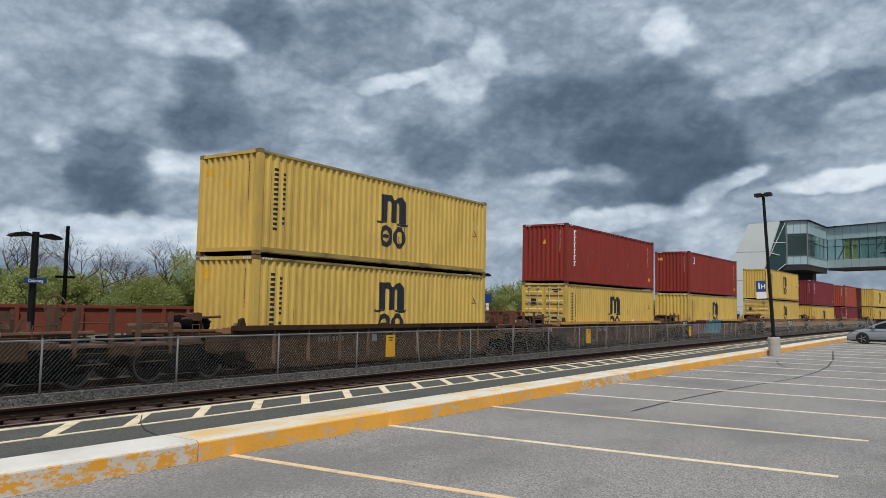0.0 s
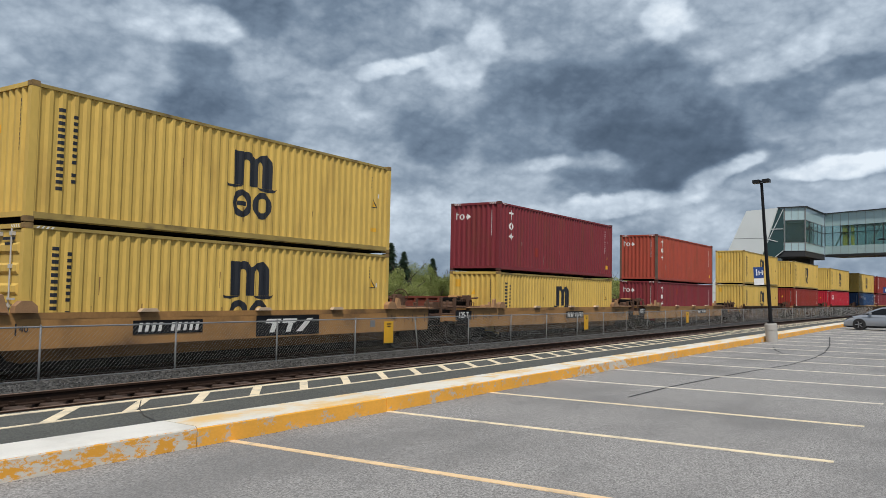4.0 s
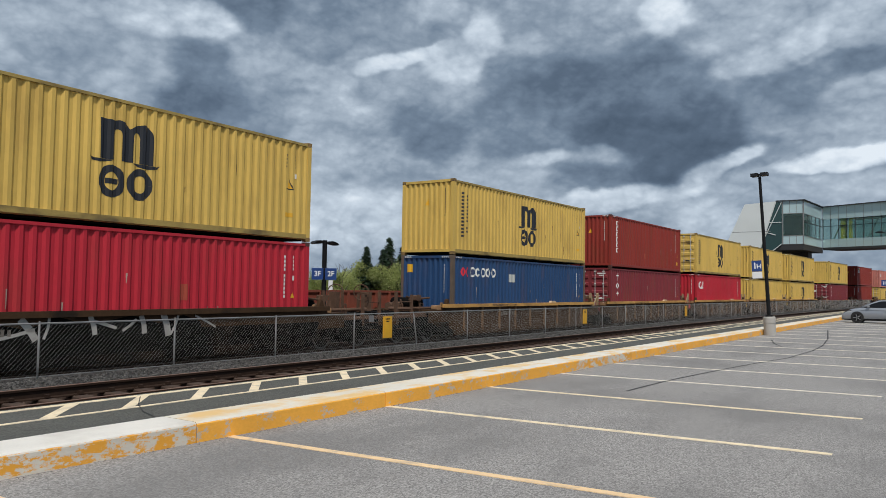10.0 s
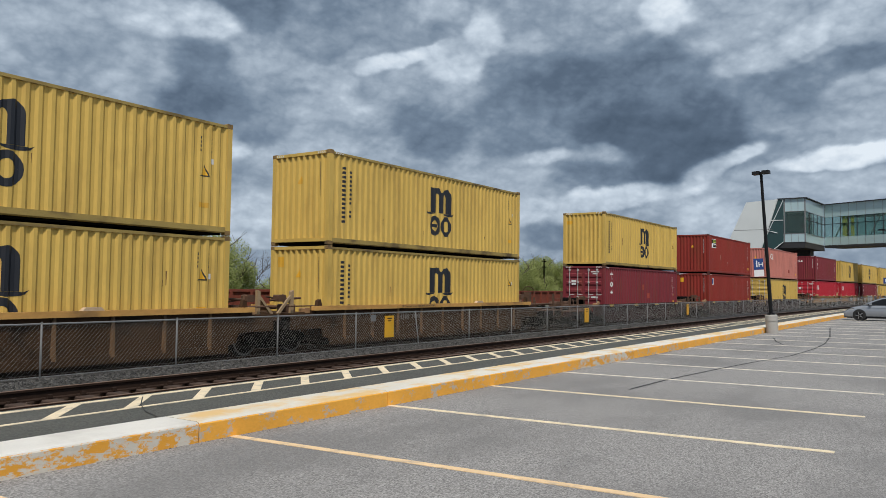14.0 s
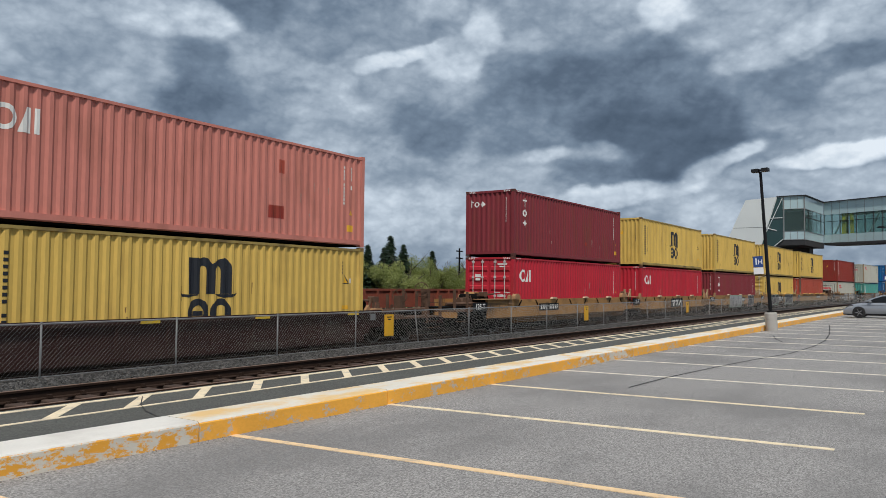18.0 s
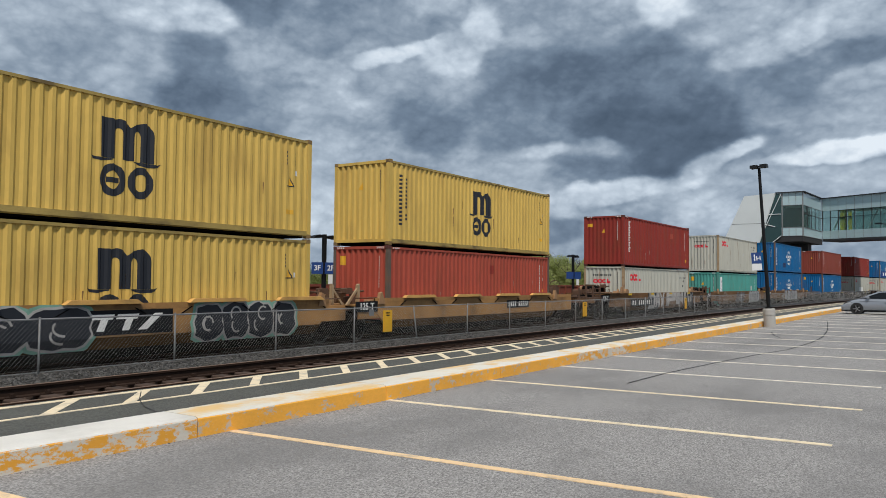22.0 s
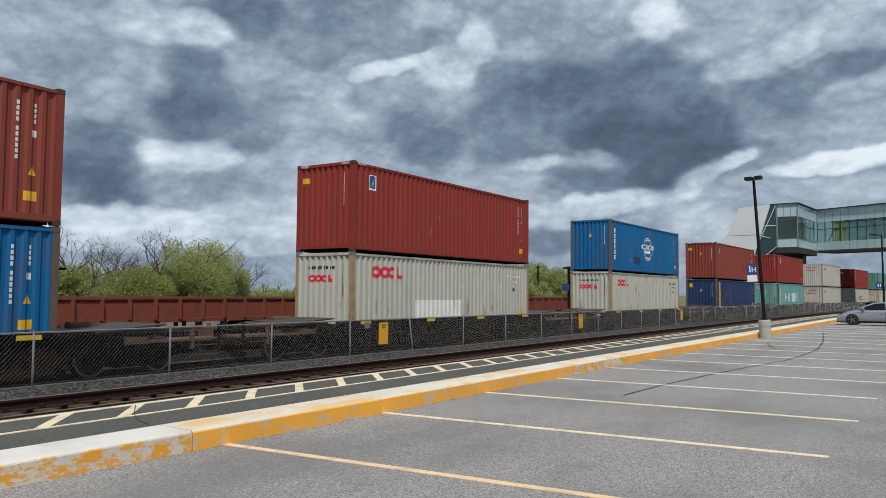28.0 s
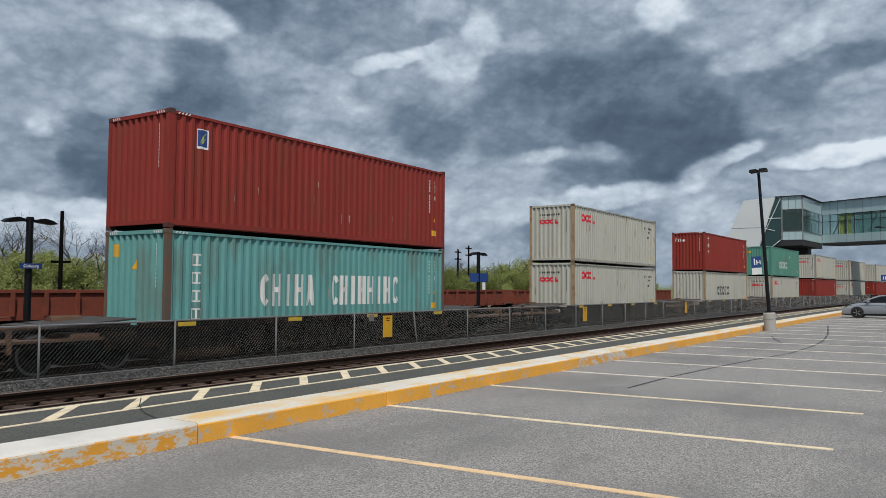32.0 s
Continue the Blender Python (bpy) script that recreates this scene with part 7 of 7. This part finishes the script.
for px, pz in ((55.2, 5.4), (56.9, 5.8), (71.0, 5.2)):
    far_pole = thing("utility_pole", "distant slim utility pole with crossbars", "pole", pose(px, 36, -0.62))
    part("shaft", Shape().tube((0, 0, 0), (0, 0, pz), 0.10, 0.07, 8), M_DARK, far_pole)
    for z in (pz - 0.3, pz - 0.9):
        part("crossbar", Shape().box(-0.45, -0.05, z, 0.45, 0.05, z + 0.1), M_DARK, far_pole)


# ---- trees ----
def leaf_cloud(blobs, count, size, seed, flat=0.8):
    rnd = random.Random(seed)
    s = Shape()
    weights = [b[3] ** 2 for b in blobs]
    for _ in range(count):
        cx, cy, cz, r = rnd.choices(blobs, weights)[0]
        d = Vector((rnd.gauss(0, 1), rnd.gauss(0, 1), rnd.gauss(0, 1) * flat)).normalized() * r * rnd.uniform(0.35, 1.08) ** 0.6
        p = Vector((cx, cy, cz)) + d
        u = Vector((rnd.gauss(0, 1), rnd.gauss(0, 1), rnd.gauss(0, 1))).normalized()
        w = u.orthogonal().normalized()
        k = size * rnd.uniform(0.5, 1.3)
        s.quad(p - u * k, p + w * k * 0.6, p + u * k, p - w * k * 0.6)
    return s


def limbs(height, spread, seed, count=9, r=0.13):
    rnd = random.Random(seed)
    s = Shape().tube((0, 0, 0), (0, 0, height * 0.5), r, r * 0.7, 8).tube((0, 0, height * 0.5), (0.1, 0.05, height * 0.9), r * 0.7, r * 0.15, 6)
    for _ in range(count):
        z = height * rnd.uniform(0.18, 0.7)
        a = rnd.uniform(0, 6.28)
        e = Vector((math.cos(a) * spread * rnd.uniform(0.4, 0.8), math.sin(a) * spread * rnd.uniform(0.4, 0.8), z + height * rnd.uniform(0.15, 0.3)))
        s.tube((0, 0, z), e, r * 0.4, r * 0.15, 5)
        for _ in range(3):
            e2 = e + Vector((rnd.uniform(-0.6, 0.6), rnd.uniform(-0.6, 0.6), rnd.uniform(0.3, 0.9))) * spread * 0.4
            s.tube(e, e2, r * 0.15, r * 0.04, 4)
    return s


def leafy_tree(height, spread, seed, count=2600, size=0.10):
    rnd = random.Random(seed)
    c = thing("leafy_tree", "bushy broadleaf tree in fresh spring leaf", "tree", group="trees behind the line")
    part("trunk", limbs(height, spread, seed), M_BARK, c)
    blobs = [(rnd.uniform(-0.75, 0.75) * spread, rnd.uniform(-0.6, 0.6) * spread, height * rnd.uniform(0.25, 0.85), spread * rnd.uniform(0.16, 0.40)) for _ in range(26)]
    part("crown", leaf_cloud(blobs, count, size, seed + 5), M_LEAF, c)
    return c


def bare_tree(height, spread, seed):
    c = thing("bare_tree", "bare branching tree not yet in leaf", "tree", group="trees behind the line")
    rnd = random.Random(seed)
    s = Shape()

    def grow(p, d, length, r, level):
        q = p + d * length
        s.tube(p, q, r, r * 0.7, 6 if level < 2 else 4)
        if level == 6:
            return
        for _ in range(3 if level < 4 else 2):
            turn = Vector((rnd.gauss(0, 1), rnd.gauss(0, 1), rnd.gauss(0, 0.6))) * (0.42 + 0.05 * level)
            nd = (d + turn + Vector((0, 0, 0.12))).normalized()
            grow(q, nd, length * rnd.uniform(0.58, 0.85), r * 0.60, level + 1)
    grow(Vector((0, 0, 0)), Vector((0, 0, 1)), height * 0.25, 0.055, 0)
    part("trunk", s, M_BARK, c)
    return c


def conifer(height, seed):
    c = thing("conifer", "dark green pointed conifer", "tree", group="trees behind the line")
    part("trunk", Shape().tube((0, 0, 0), (0, 0, height), 0.14, 0.02, 8), M_BARK, c)
    rnd = random.Random(seed)
    s = Shape()
    for k in range(2200):
        z = height * (0.12 + 0.88 * rnd.random() ** 1.3)
        r = (height - z) * 0.34 * (0.75 + 0.25 * math.sin(z * 7.0)) + 0.10
        a = rnd.uniform(0, 6.28)
        d = r * rnd.uniform(0.35, 1.05)
        p = Vector((math.cos(a) * d, math.sin(a) * d, z - 0.18 * d))
        u = Vector((math.cos(a), math.sin(a), -0.35)) * 0.20
        w = Vector((-math.sin(a), math.cos(a), rnd.uniform(-0.4, 0.4))) * 0.07
        s.quad(p - u, p + w, p + u, p - w)
    part("crown", s, M_LEAFDK, c)
    return c


def plant(proto, spots):
    for i, (x, y, sc, rz) in enumerate(spots):
        m = pose(x, y, -0.62, 0, 0, rz)
        if i == 0:
            proto.scale = (sc,) * 3
            proto.matrix_basis = m @ Matrix.Diagonal((sc, sc, sc, 1))
        else:
            t = copy_thing(proto, m)
            t.scale = (sc,) * 3


rnd = random.Random(4)
spots = [(14 + i * 1.55 + rnd.uniform(-0.5, 0.5), 36.5 + rnd.uniform(-1.5, 3), rnd.uniform(0.82, 1.14), rnd.uniform(0, 360)) for i in range(58)]
spots = [(x, y, s * (1.0 if x < 33 else 0.68 if x < 40 else 1.0 if x < 60 else 1.15), r) for x, y, s, r in spots]
plant(leafy_tree(3.6, 1.9, 1, 11000, 0.058), spots[0::3])
plant(leafy_tree(3.4, 2.0, 2, 11000, 0.058), spots[1::3])
plant(leafy_tree(3.9, 1.8, 3, 11000, 0.058), spots[2::3])
plant(leafy_tree(5.6, 2.9, 7, 26000, 0.055), [(28.6, 36, 1.0, 40), (17.8, 40, 0.82, 160), (72.5, 38, 1.02, 20), (77, 39, 1.1, 100), (81.5, 39, 1.0, 10), (51, 38, 0.9, 210)])
plant(bare_tree(5.4, 2.2, 11), [(22.0, 37, 1.4, 0), (26.8, 37.2, 1.4, 80), (24.1, 38, 1.15, 200), (34, 40, 1.1, 20), (18.6, 38, 1.35, 120), (36.5, 41, 1.1, 150), (25.4, 39, 1.3, 300), (20.0, 39.5, 1.3, 250)])
plant(conifer(5.4, 21), [(43.6, 36.5, 0.95, 0), (46.3, 36.5, 1.1, 90), (48.6, 37, 1.0, 10), (54.0, 38, 0.95, 60), (47.4, 38, 0.95, 60)])
hedge = leaf_cloud([(x + rnd.uniform(-1, 1), 43 + rnd.uniform(-1, 3), rnd.uniform(0.2, 1.5), rnd.uniform(1.0, 1.9)) for x in range(-5, 190, 1)], 120000, 0.06, 77)
solid("far_woods", hedge, M_LEAF, "low tangled green thicket behind the trees", "bushes", "stuff", m=pose(0, 0, -0.3))


# ---- footbridge ----
def footbridge():
    k_far = 1.25
    c = thing("footbridge", "glazed covered footbridge with a pale panelled stair tower", "footbridge", pose(0, 0, 1.6 * (1 - k_far)) @ Matrix.Scale(k_far, 4))
    skew = Vector((-0.45, -0.89, 0)).normalized()
    n = Vector((-skew.y, skew.x, 0))
    p0 = Vector((100.0, 14.0, 0))

    def slab(name, s0, s1, z0, z1, t0, t1, material, label=""):
        """A piece along the span, from s0 to s1 metres along it, set back from t0 to t1."""
        sh = Shape()
        a, b = p0 + skew * s0, p0 + skew * s1
        back = Vector((0.89, -0.45, 0)).normalized()
        pts = [(a + back * t0), (b + back * t0), (b + back * t1), (a + back * t1)]
        sh.prism([(q.x, q.y) for q in pts], z0, z1, "z")
        ob = part(name, sh, material, c, label)
        ob.visible_shadow = material is not M_PANE
        return ob

    slab("deck", 0, 34, 6.72, 7.0, 0, 3.4, M_SOFFIT, "dark underside beam")
    slab("lower_panel", 0, 34, 7.0, 7.95, 0.0, 0.12, M_FRIT)
    slab("upper_panel", 0, 34, 10.3, 11.75, 0.0, 0.12, M_FRIT)
    slab("roof", -0.2, 34, 11.75, 11.84, -0.25, 3.7, M_SOFFIT, "thin dark roof edge")
    slab("far_low_wall", 0, 34, 7.0, 7.95, 3.2, 3.32, M_PANEL)
    slab("far_high_wall", 0, 34, 10.3, 11.75, 3.2, 3.32, M_PANEL)
    slab("inner_floor", 0, 34, 7.0, 7.08, 0.13, 3.2, M_INNER)
    slab("inner_ceiling", 0, 34, 10.5, 10.56, 0.13, 3.2, M_INNER)
    slab("yellow_panel", 2.2, 2.9, 7.1, 10.4, 0.09, 0.14, M_STRIP, "yellow panel inside")
    slab("yellow_panel", 3.2, 3.6, 7.1, 10.4, 0.09, 0.14, M_STRIP, "yellow panel inside")
    for k in range(8):
        a, b = (p0 + skew * (0.6 + 4.2 * k)), (p0 + skew * (2.4 + 4.2 * k))
        back = Vector((0.89, -0.45, 0)).normalized() * 0.45
        part("brace", Shape().tube((a + back) + Vector((0, 0, 7.1)), (b + back) + Vector((0, 0, 10.4)), 0.09, sides=8), M_PANEL, c, "white slanting brace")
    for i in range(34):
        slab("glazing", i + 0.04, i + 0.96, 7.95, 10.3, 0.04, 0.07, M_PANE)
        slab("back_glazing", i + 0.04, i + 0.96, 7.95, 10.3, 3.24, 3.27, M_PANE)
        slab("mullion", i - 0.025, i + 0.025, 7.95, 10.3, -0.02, 0.12, M_SOFFIT)
        slab("transom", i + 0.04, i + 0.96, 9.45, 9.50, 0.0, 0.10, M_SOFFIT)
        slab("panel_joint", i - 0.015, i + 0.015, 10.3, 11.72, -0.012, 0.0, M_GALV)
        slab("panel_joint", i - 0.015, i + 0.015, 7.02, 7.95, -0.012, 0.0, M_GALV)
    # landing box
    x0, x1, y0, y1 = 91.3, 100.4, 14.7, 24.0
    part("landing_floor", Shape().prism([(x0, y0), (x1, y0 - 0.62), (x1, 18.0), (x0, 18.0)], 6.35, 6.945, "z"), M_SOFFIT, c)
    part("landing_roof", Shape().prism([(x0 - 0.2, y0 - 0.2), (x1, y0 - 0.82), (x1, 17.5), (x0 - 0.2, 17.5)], 11.755, 11.84, "z"), M_SOFFIT, c)
    for z0, z1, mt in ((6.95, 7.9, M_FRIT), (7.9, 10.35, M_PANE), (10.35, 11.75, M_FRIT)):
        part("front_band", Shape().box(x0, y0, z0, x0 + 0.12, 17.4, z1), mt, c)
        ob = part("side_band", Shape().prism([(x0 + 0.12, y0), (x1, y0 - 0.62), (x1, y0 - 0.50), (x0 + 0.12, y0 + 0.12)], z0, z1, "z"), mt, c)
        ob.visible_shadow = mt is not M_PANE
    part("landing_back", Shape().box(x0 + 6.0, 15.0, 6.95, x0 + 6.1, 17.8, 11.75), M_GLASSY, c)
    part("landing_ceiling", Shape().box(x0 + 0.13, 14.9, 10.6, x0 + 6.0, 17.4, 10.66), M_INNER, c)
    for k in range(1, 5):
        xm, ym = x0 + k * 1.85, y0 - 0.62 * k * 1.85 / 9.1
        part("side_mullion", Shape().box(xm - 0.05, ym - 0.05, 7.9, xm + 0.05, ym - 0.012, 10.35), M_SOFFIT, c)
    part("side_transom", Shape().prism([(x0, y0 - 0.03), (x1, y0 - 0.65), (x1, y0 - 0.63), (x0, y0 - 0.01)], 9.4, 9.48, "z"), M_SOFFIT, c)
    for z in (6.95, 7.88, 10.33):
        part("band_edge", Shape().prism([(x0, y0 - 0.03), (x1, y0 - 0.65), (x1, y0 - 0.63), (x0, y0 - 0.01)], z, z + 0.05, "z"), M_GALV, c)
        part("band_edge", Shape().box(x0 - 0.03, y0, z, x0 - 0.003, 17.4, z + 0.05), M_GALV, c)
    for y in (15.4, 16.1):
        for z0, z1 in ((6.98, 7.87), (10.4, 11.72)):
            part("panel_joint", Shape().box(x0 - 0.025, y - 0.02, z0, x0 - 0.003, y + 0.02, z1), M_GALV, c)
    for y in (14.7, 16.8):
        part("corner_strip", Shape().box(x0 - 0.04, y - 0.06, 6.95, x0 + 0.04, y + 0.06, 11.75), M_GALV, c)
    # leaning stair tower cheek
    part("tower_cheek", Shape().prism([(17.45, 11.75), (20.75, 11.55), (25.5, 1.0), (25.5, -0.6), (22.5, -0.6), (19.4, 5.6)], x0 - 0.3, x0 - 0.05, "x"), M_PANEL, c, "pale leaning wall panel")
    part("tower_glass", Shape().prism([(16.9, 11.6), (17.45, 11.75), (19.4, 5.6), (18.6, 5.6), (16.9, 6.9)], x0 - 0.1, x0 + 0.02, "x"), M_GLASSY, c)
    part("tower_back", Shape().prism([(16.9, 11.6), (20.75, 11.55), (25.5, -0.6), (17.5, -0.6), (16.9, 6.9)], x0 + 7.0, x0 + 7.2, "x"), M_PANEL, c)
    for (ya, za), (yb, zb) in (((17.45, 11.75), (19.4, 5.6)), ((16.9, 9.4), (18.2, 9.4)), ((16.9, 11.6), (18.9, 7.2)), ((16.9, 7.0), (18.6, 5.6)), ((17.5, 8.0), (18.55, 8.3))):
        part("tower_frame", Shape().tube((x0 - 0.14, ya, za), (x0 - 0.14, yb, zb), 0.045, sides=6), M_PANEL, c, "white glazing frame")
    for z in (2.2, 5.2, 8.4):
        part("panel_joint", Shape().box(x0 - 0.312, 18.0 if z > 8 else 19.6 if z > 5 else 21.2, z, x0 - 0.302, 22.1 if z > 8 else 23.5 if z > 5 else 24.9, z + 0.04), M_GALV, c)
    part("pier", Shape().box(97.5, 15.2, -0.6, 100.0, 18.2, 6.4), M_SOFFIT, c)
    return c


footbridge()


# ---- parked car ----
def lofted(sections, material_name=None):
    """A skin through cross-sections: each is x and a list of (half width, height) from the bottom up, mirrored across y."""
    s = Shape()
    k = 2 * len(sections[0][1])
    for x, half in sections:
        s.v += [(x, -w, z) for w, z in half] + [(x, w, z) for w, z in reversed(half)]
    for i in range(len(sections) - 1):
        for q in range(k):
            a, b = i * k + q, i * k + (q + 1) % k
            s.f.append((a, b, b + k, a + k))
    s.f += [tuple(range(k)), tuple(range((len(sections) - 1) * k, len(sections) * k))]
    return s


def hatchback(x, y):
    """Built with its nose towards +x, then turned to +y."""
    c = thing("hatchback_car", "silver-grey hatchback parked nose to the kerb", "car", pose(x, y, 0, 0, 0, 90) @ Matrix.Scale(0.9, 4))

    def cut(px, hood, shoulder, top_w):
        return (px, [(0.78, 0.22), (0.86, 0.30), (0.88, 0.55), (0.87, shoulder), (0.78, hood - 0.03), (top_w, hood)])
    body = [cut(-2.10, 0.86, 0.72, 0.55), cut(-2.02, 0.98, 0.80, 0.62), cut(-1.5, 1.0, 0.86, 0.68), cut(-0.5, 0.98, 0.86, 0.68), cut(0.7, 0.96, 0.84, 0.68), cut(1.15, 0.93, 0.80, 0.66),
            cut(1.6, 0.83, 0.72, 0.60), cut(1.95, 0.68, 0.60, 0.50), cut(2.08, 0.55, 0.48, 0.42)]
    part("body", lofted(body), M_CAR, c, smooth=True)
    cabin = [(-2.0, [(0.66, 0.97), (0.64, 0.99)]), (-1.75, [(0.70, 0.97), (0.58, 1.28)]), (-1.3, [(0.72, 0.97), (0.56, 1.43)]), (-0.6, [(0.73, 0.97), (0.57, 1.47)]), (0.05, [(0.73, 0.96), (0.56, 1.42)]), (0.6, [(0.72, 0.95), (0.58, 1.20)]), (1.12, [(0.68, 0.92), (0.64, 0.94)])]
    part("cabin", lofted(cabin), M_CAR, c, smooth=True)
    for sg in (-1, 1):
        def side(px, z):
            return (px, sg * (0.735 - (z - 0.97) * 0.31 + 0.012), z)
        part("side_window", Shape().quad(side(-1.62, 1.03), side(-1.32, 1.33), side(-0.62, 1.385), side(-0.62, 1.0)), M_CARGLASS, c)
        part("side_window", Shape().quad(side(-0.55, 1.0), side(-0.55, 1.385), side(-0.05, 1.36), side(0.40, 1.20), side(0.80, 0.99)), M_CARGLASS, c)
        part("door_seam", Shape().box(-0.60, sg * 0.882 - 0.006, 0.32, -0.585, sg * 0.882 + 0.006, 0.86), M_BLACK, c)
        part("door_handle", Shape().box(-0.48, sg * 0.895 - 0.02, 0.74, -0.28, sg * 0.895 + 0.02, 0.78, 0.01), M_CAR, c)
        part("mirror", Shape().box(0.52, sg * 0.90 - 0.09, 0.97, 0.68, sg * 0.90 + 0.09, 1.10, 0.03), M_CAR, c)
        part("headlight", Shape().prism([(1.50, 0.68), (1.62, 0.62), (1.92, 0.56), (1.86, 0.66), (1.62, 0.76)], sg * 0.72, sg * 0.875), M_HEADLAMP, c, "clear headlight")
        for wx in (-1.32, 1.22):
            part("wheel_arch", Shape().tube((wx, sg * 0.70, 0.35), (wx, sg * 0.886, 0.35), 0.362, sides=28), M_TYRE, c)
            w = part("wheel", Shape().tube((0, -0.11, 0), (0, 0.11, 0), 0.335, sides=28), M_TYRE, c, m=pose(wx, sg * 0.80, 0.335))
            part("rim", Shape().tube((0, -0.02, 0), (0, 0.02, 0), 0.225, sides=20), M_BLACK, w, m=pose(0, sg * 0.10, 0))
            for k in range(5):
                ca, sa = math.cos(1.2566 * k), math.sin(1.2566 * k)
                part("spoke", Shape().tube((0.03 * ca, sg * 0.125, 0.03 * sa), (0.215 * ca, sg * 0.125, 0.215 * sa), 0.024, sides=5), M_RIM, w)
        part("fog_recess", Shape().prism([(1.86, 0.30), (2.05, 0.32), (2.03, 0.46), (1.90, 0.44)], sg * 0.60, sg * 0.80), M_BLACK, c)
        part("lamp_surround", Shape().prism([(1.42, 0.70), (1.60, 0.58), (1.97, 0.52), (1.90, 0.70), (1.60, 0.79)], sg * 0.70, sg * 0.870), M_BLACK, c)
        part("sill_trim", Shape().box(-0.9, sg * 0.86 - 0.012, 0.20, 0.85, sg * 0.86 + 0.012, 0.27), M_BLACK, c)
        part("shoulder_crease", Shape().box(-1.9, sg * 0.874 - 0.012, 0.80, 1.05, sg * 0.874 + 0.012, 0.815), M_CAR, c)
        part("window_trim", Shape().tube((-1.66, sg * 0.745, 1.005), (0.86, sg * 0.745, 0.965), 0.014, sides=5), M_BLACK, c)
    part("windscreen", Shape().quad((1.02, -0.60, 0.975), (1.02, 0.60, 0.975), (0.12, 0.52, 1.41), (0.12, -0.52, 1.41)), M_CARGLASS, c)
    part("lower_bumper", Shape().box(1.90, -0.74, 0.18, 2.10, 0.74, 0.31, 0.02), M_BLACK, c)
    part("grille", Shape().box(2.06, -0.40, 0.36, 2.09, 0.40, 0.48, 0.0), M_BLACK, c)
    part("underbody", Shape().box(-1.9, -0.72, 0.16, 1.9, 0.72, 0.26), M_BLACK, c)
    return c


hatchback(49.3, 4.0)


# ---- movement ----
def run(t):
    """How far the train has gone after t seconds."""
    return 17.132 * t + 0.01740 * t * t


def place_on_line(u, t, y, z):
    x = u - run(t)
    (xa, ya), (xb, yb) = line_b(x - 0.5, y), line_b(x + 0.5, y)
    px, py = line_b(x, y)
    return pose(px, py, z, 0, 0, math.degrees(math.atan2(yb - ya, xb - xa)))


def motions():
    for ob, u, z in RIDES:
        walk(ob, [(t, place_on_line(u, t, TRACK_B, z)) for t in TIMES])


TIMES = [0.5 * i for i in range(65)]
motions()
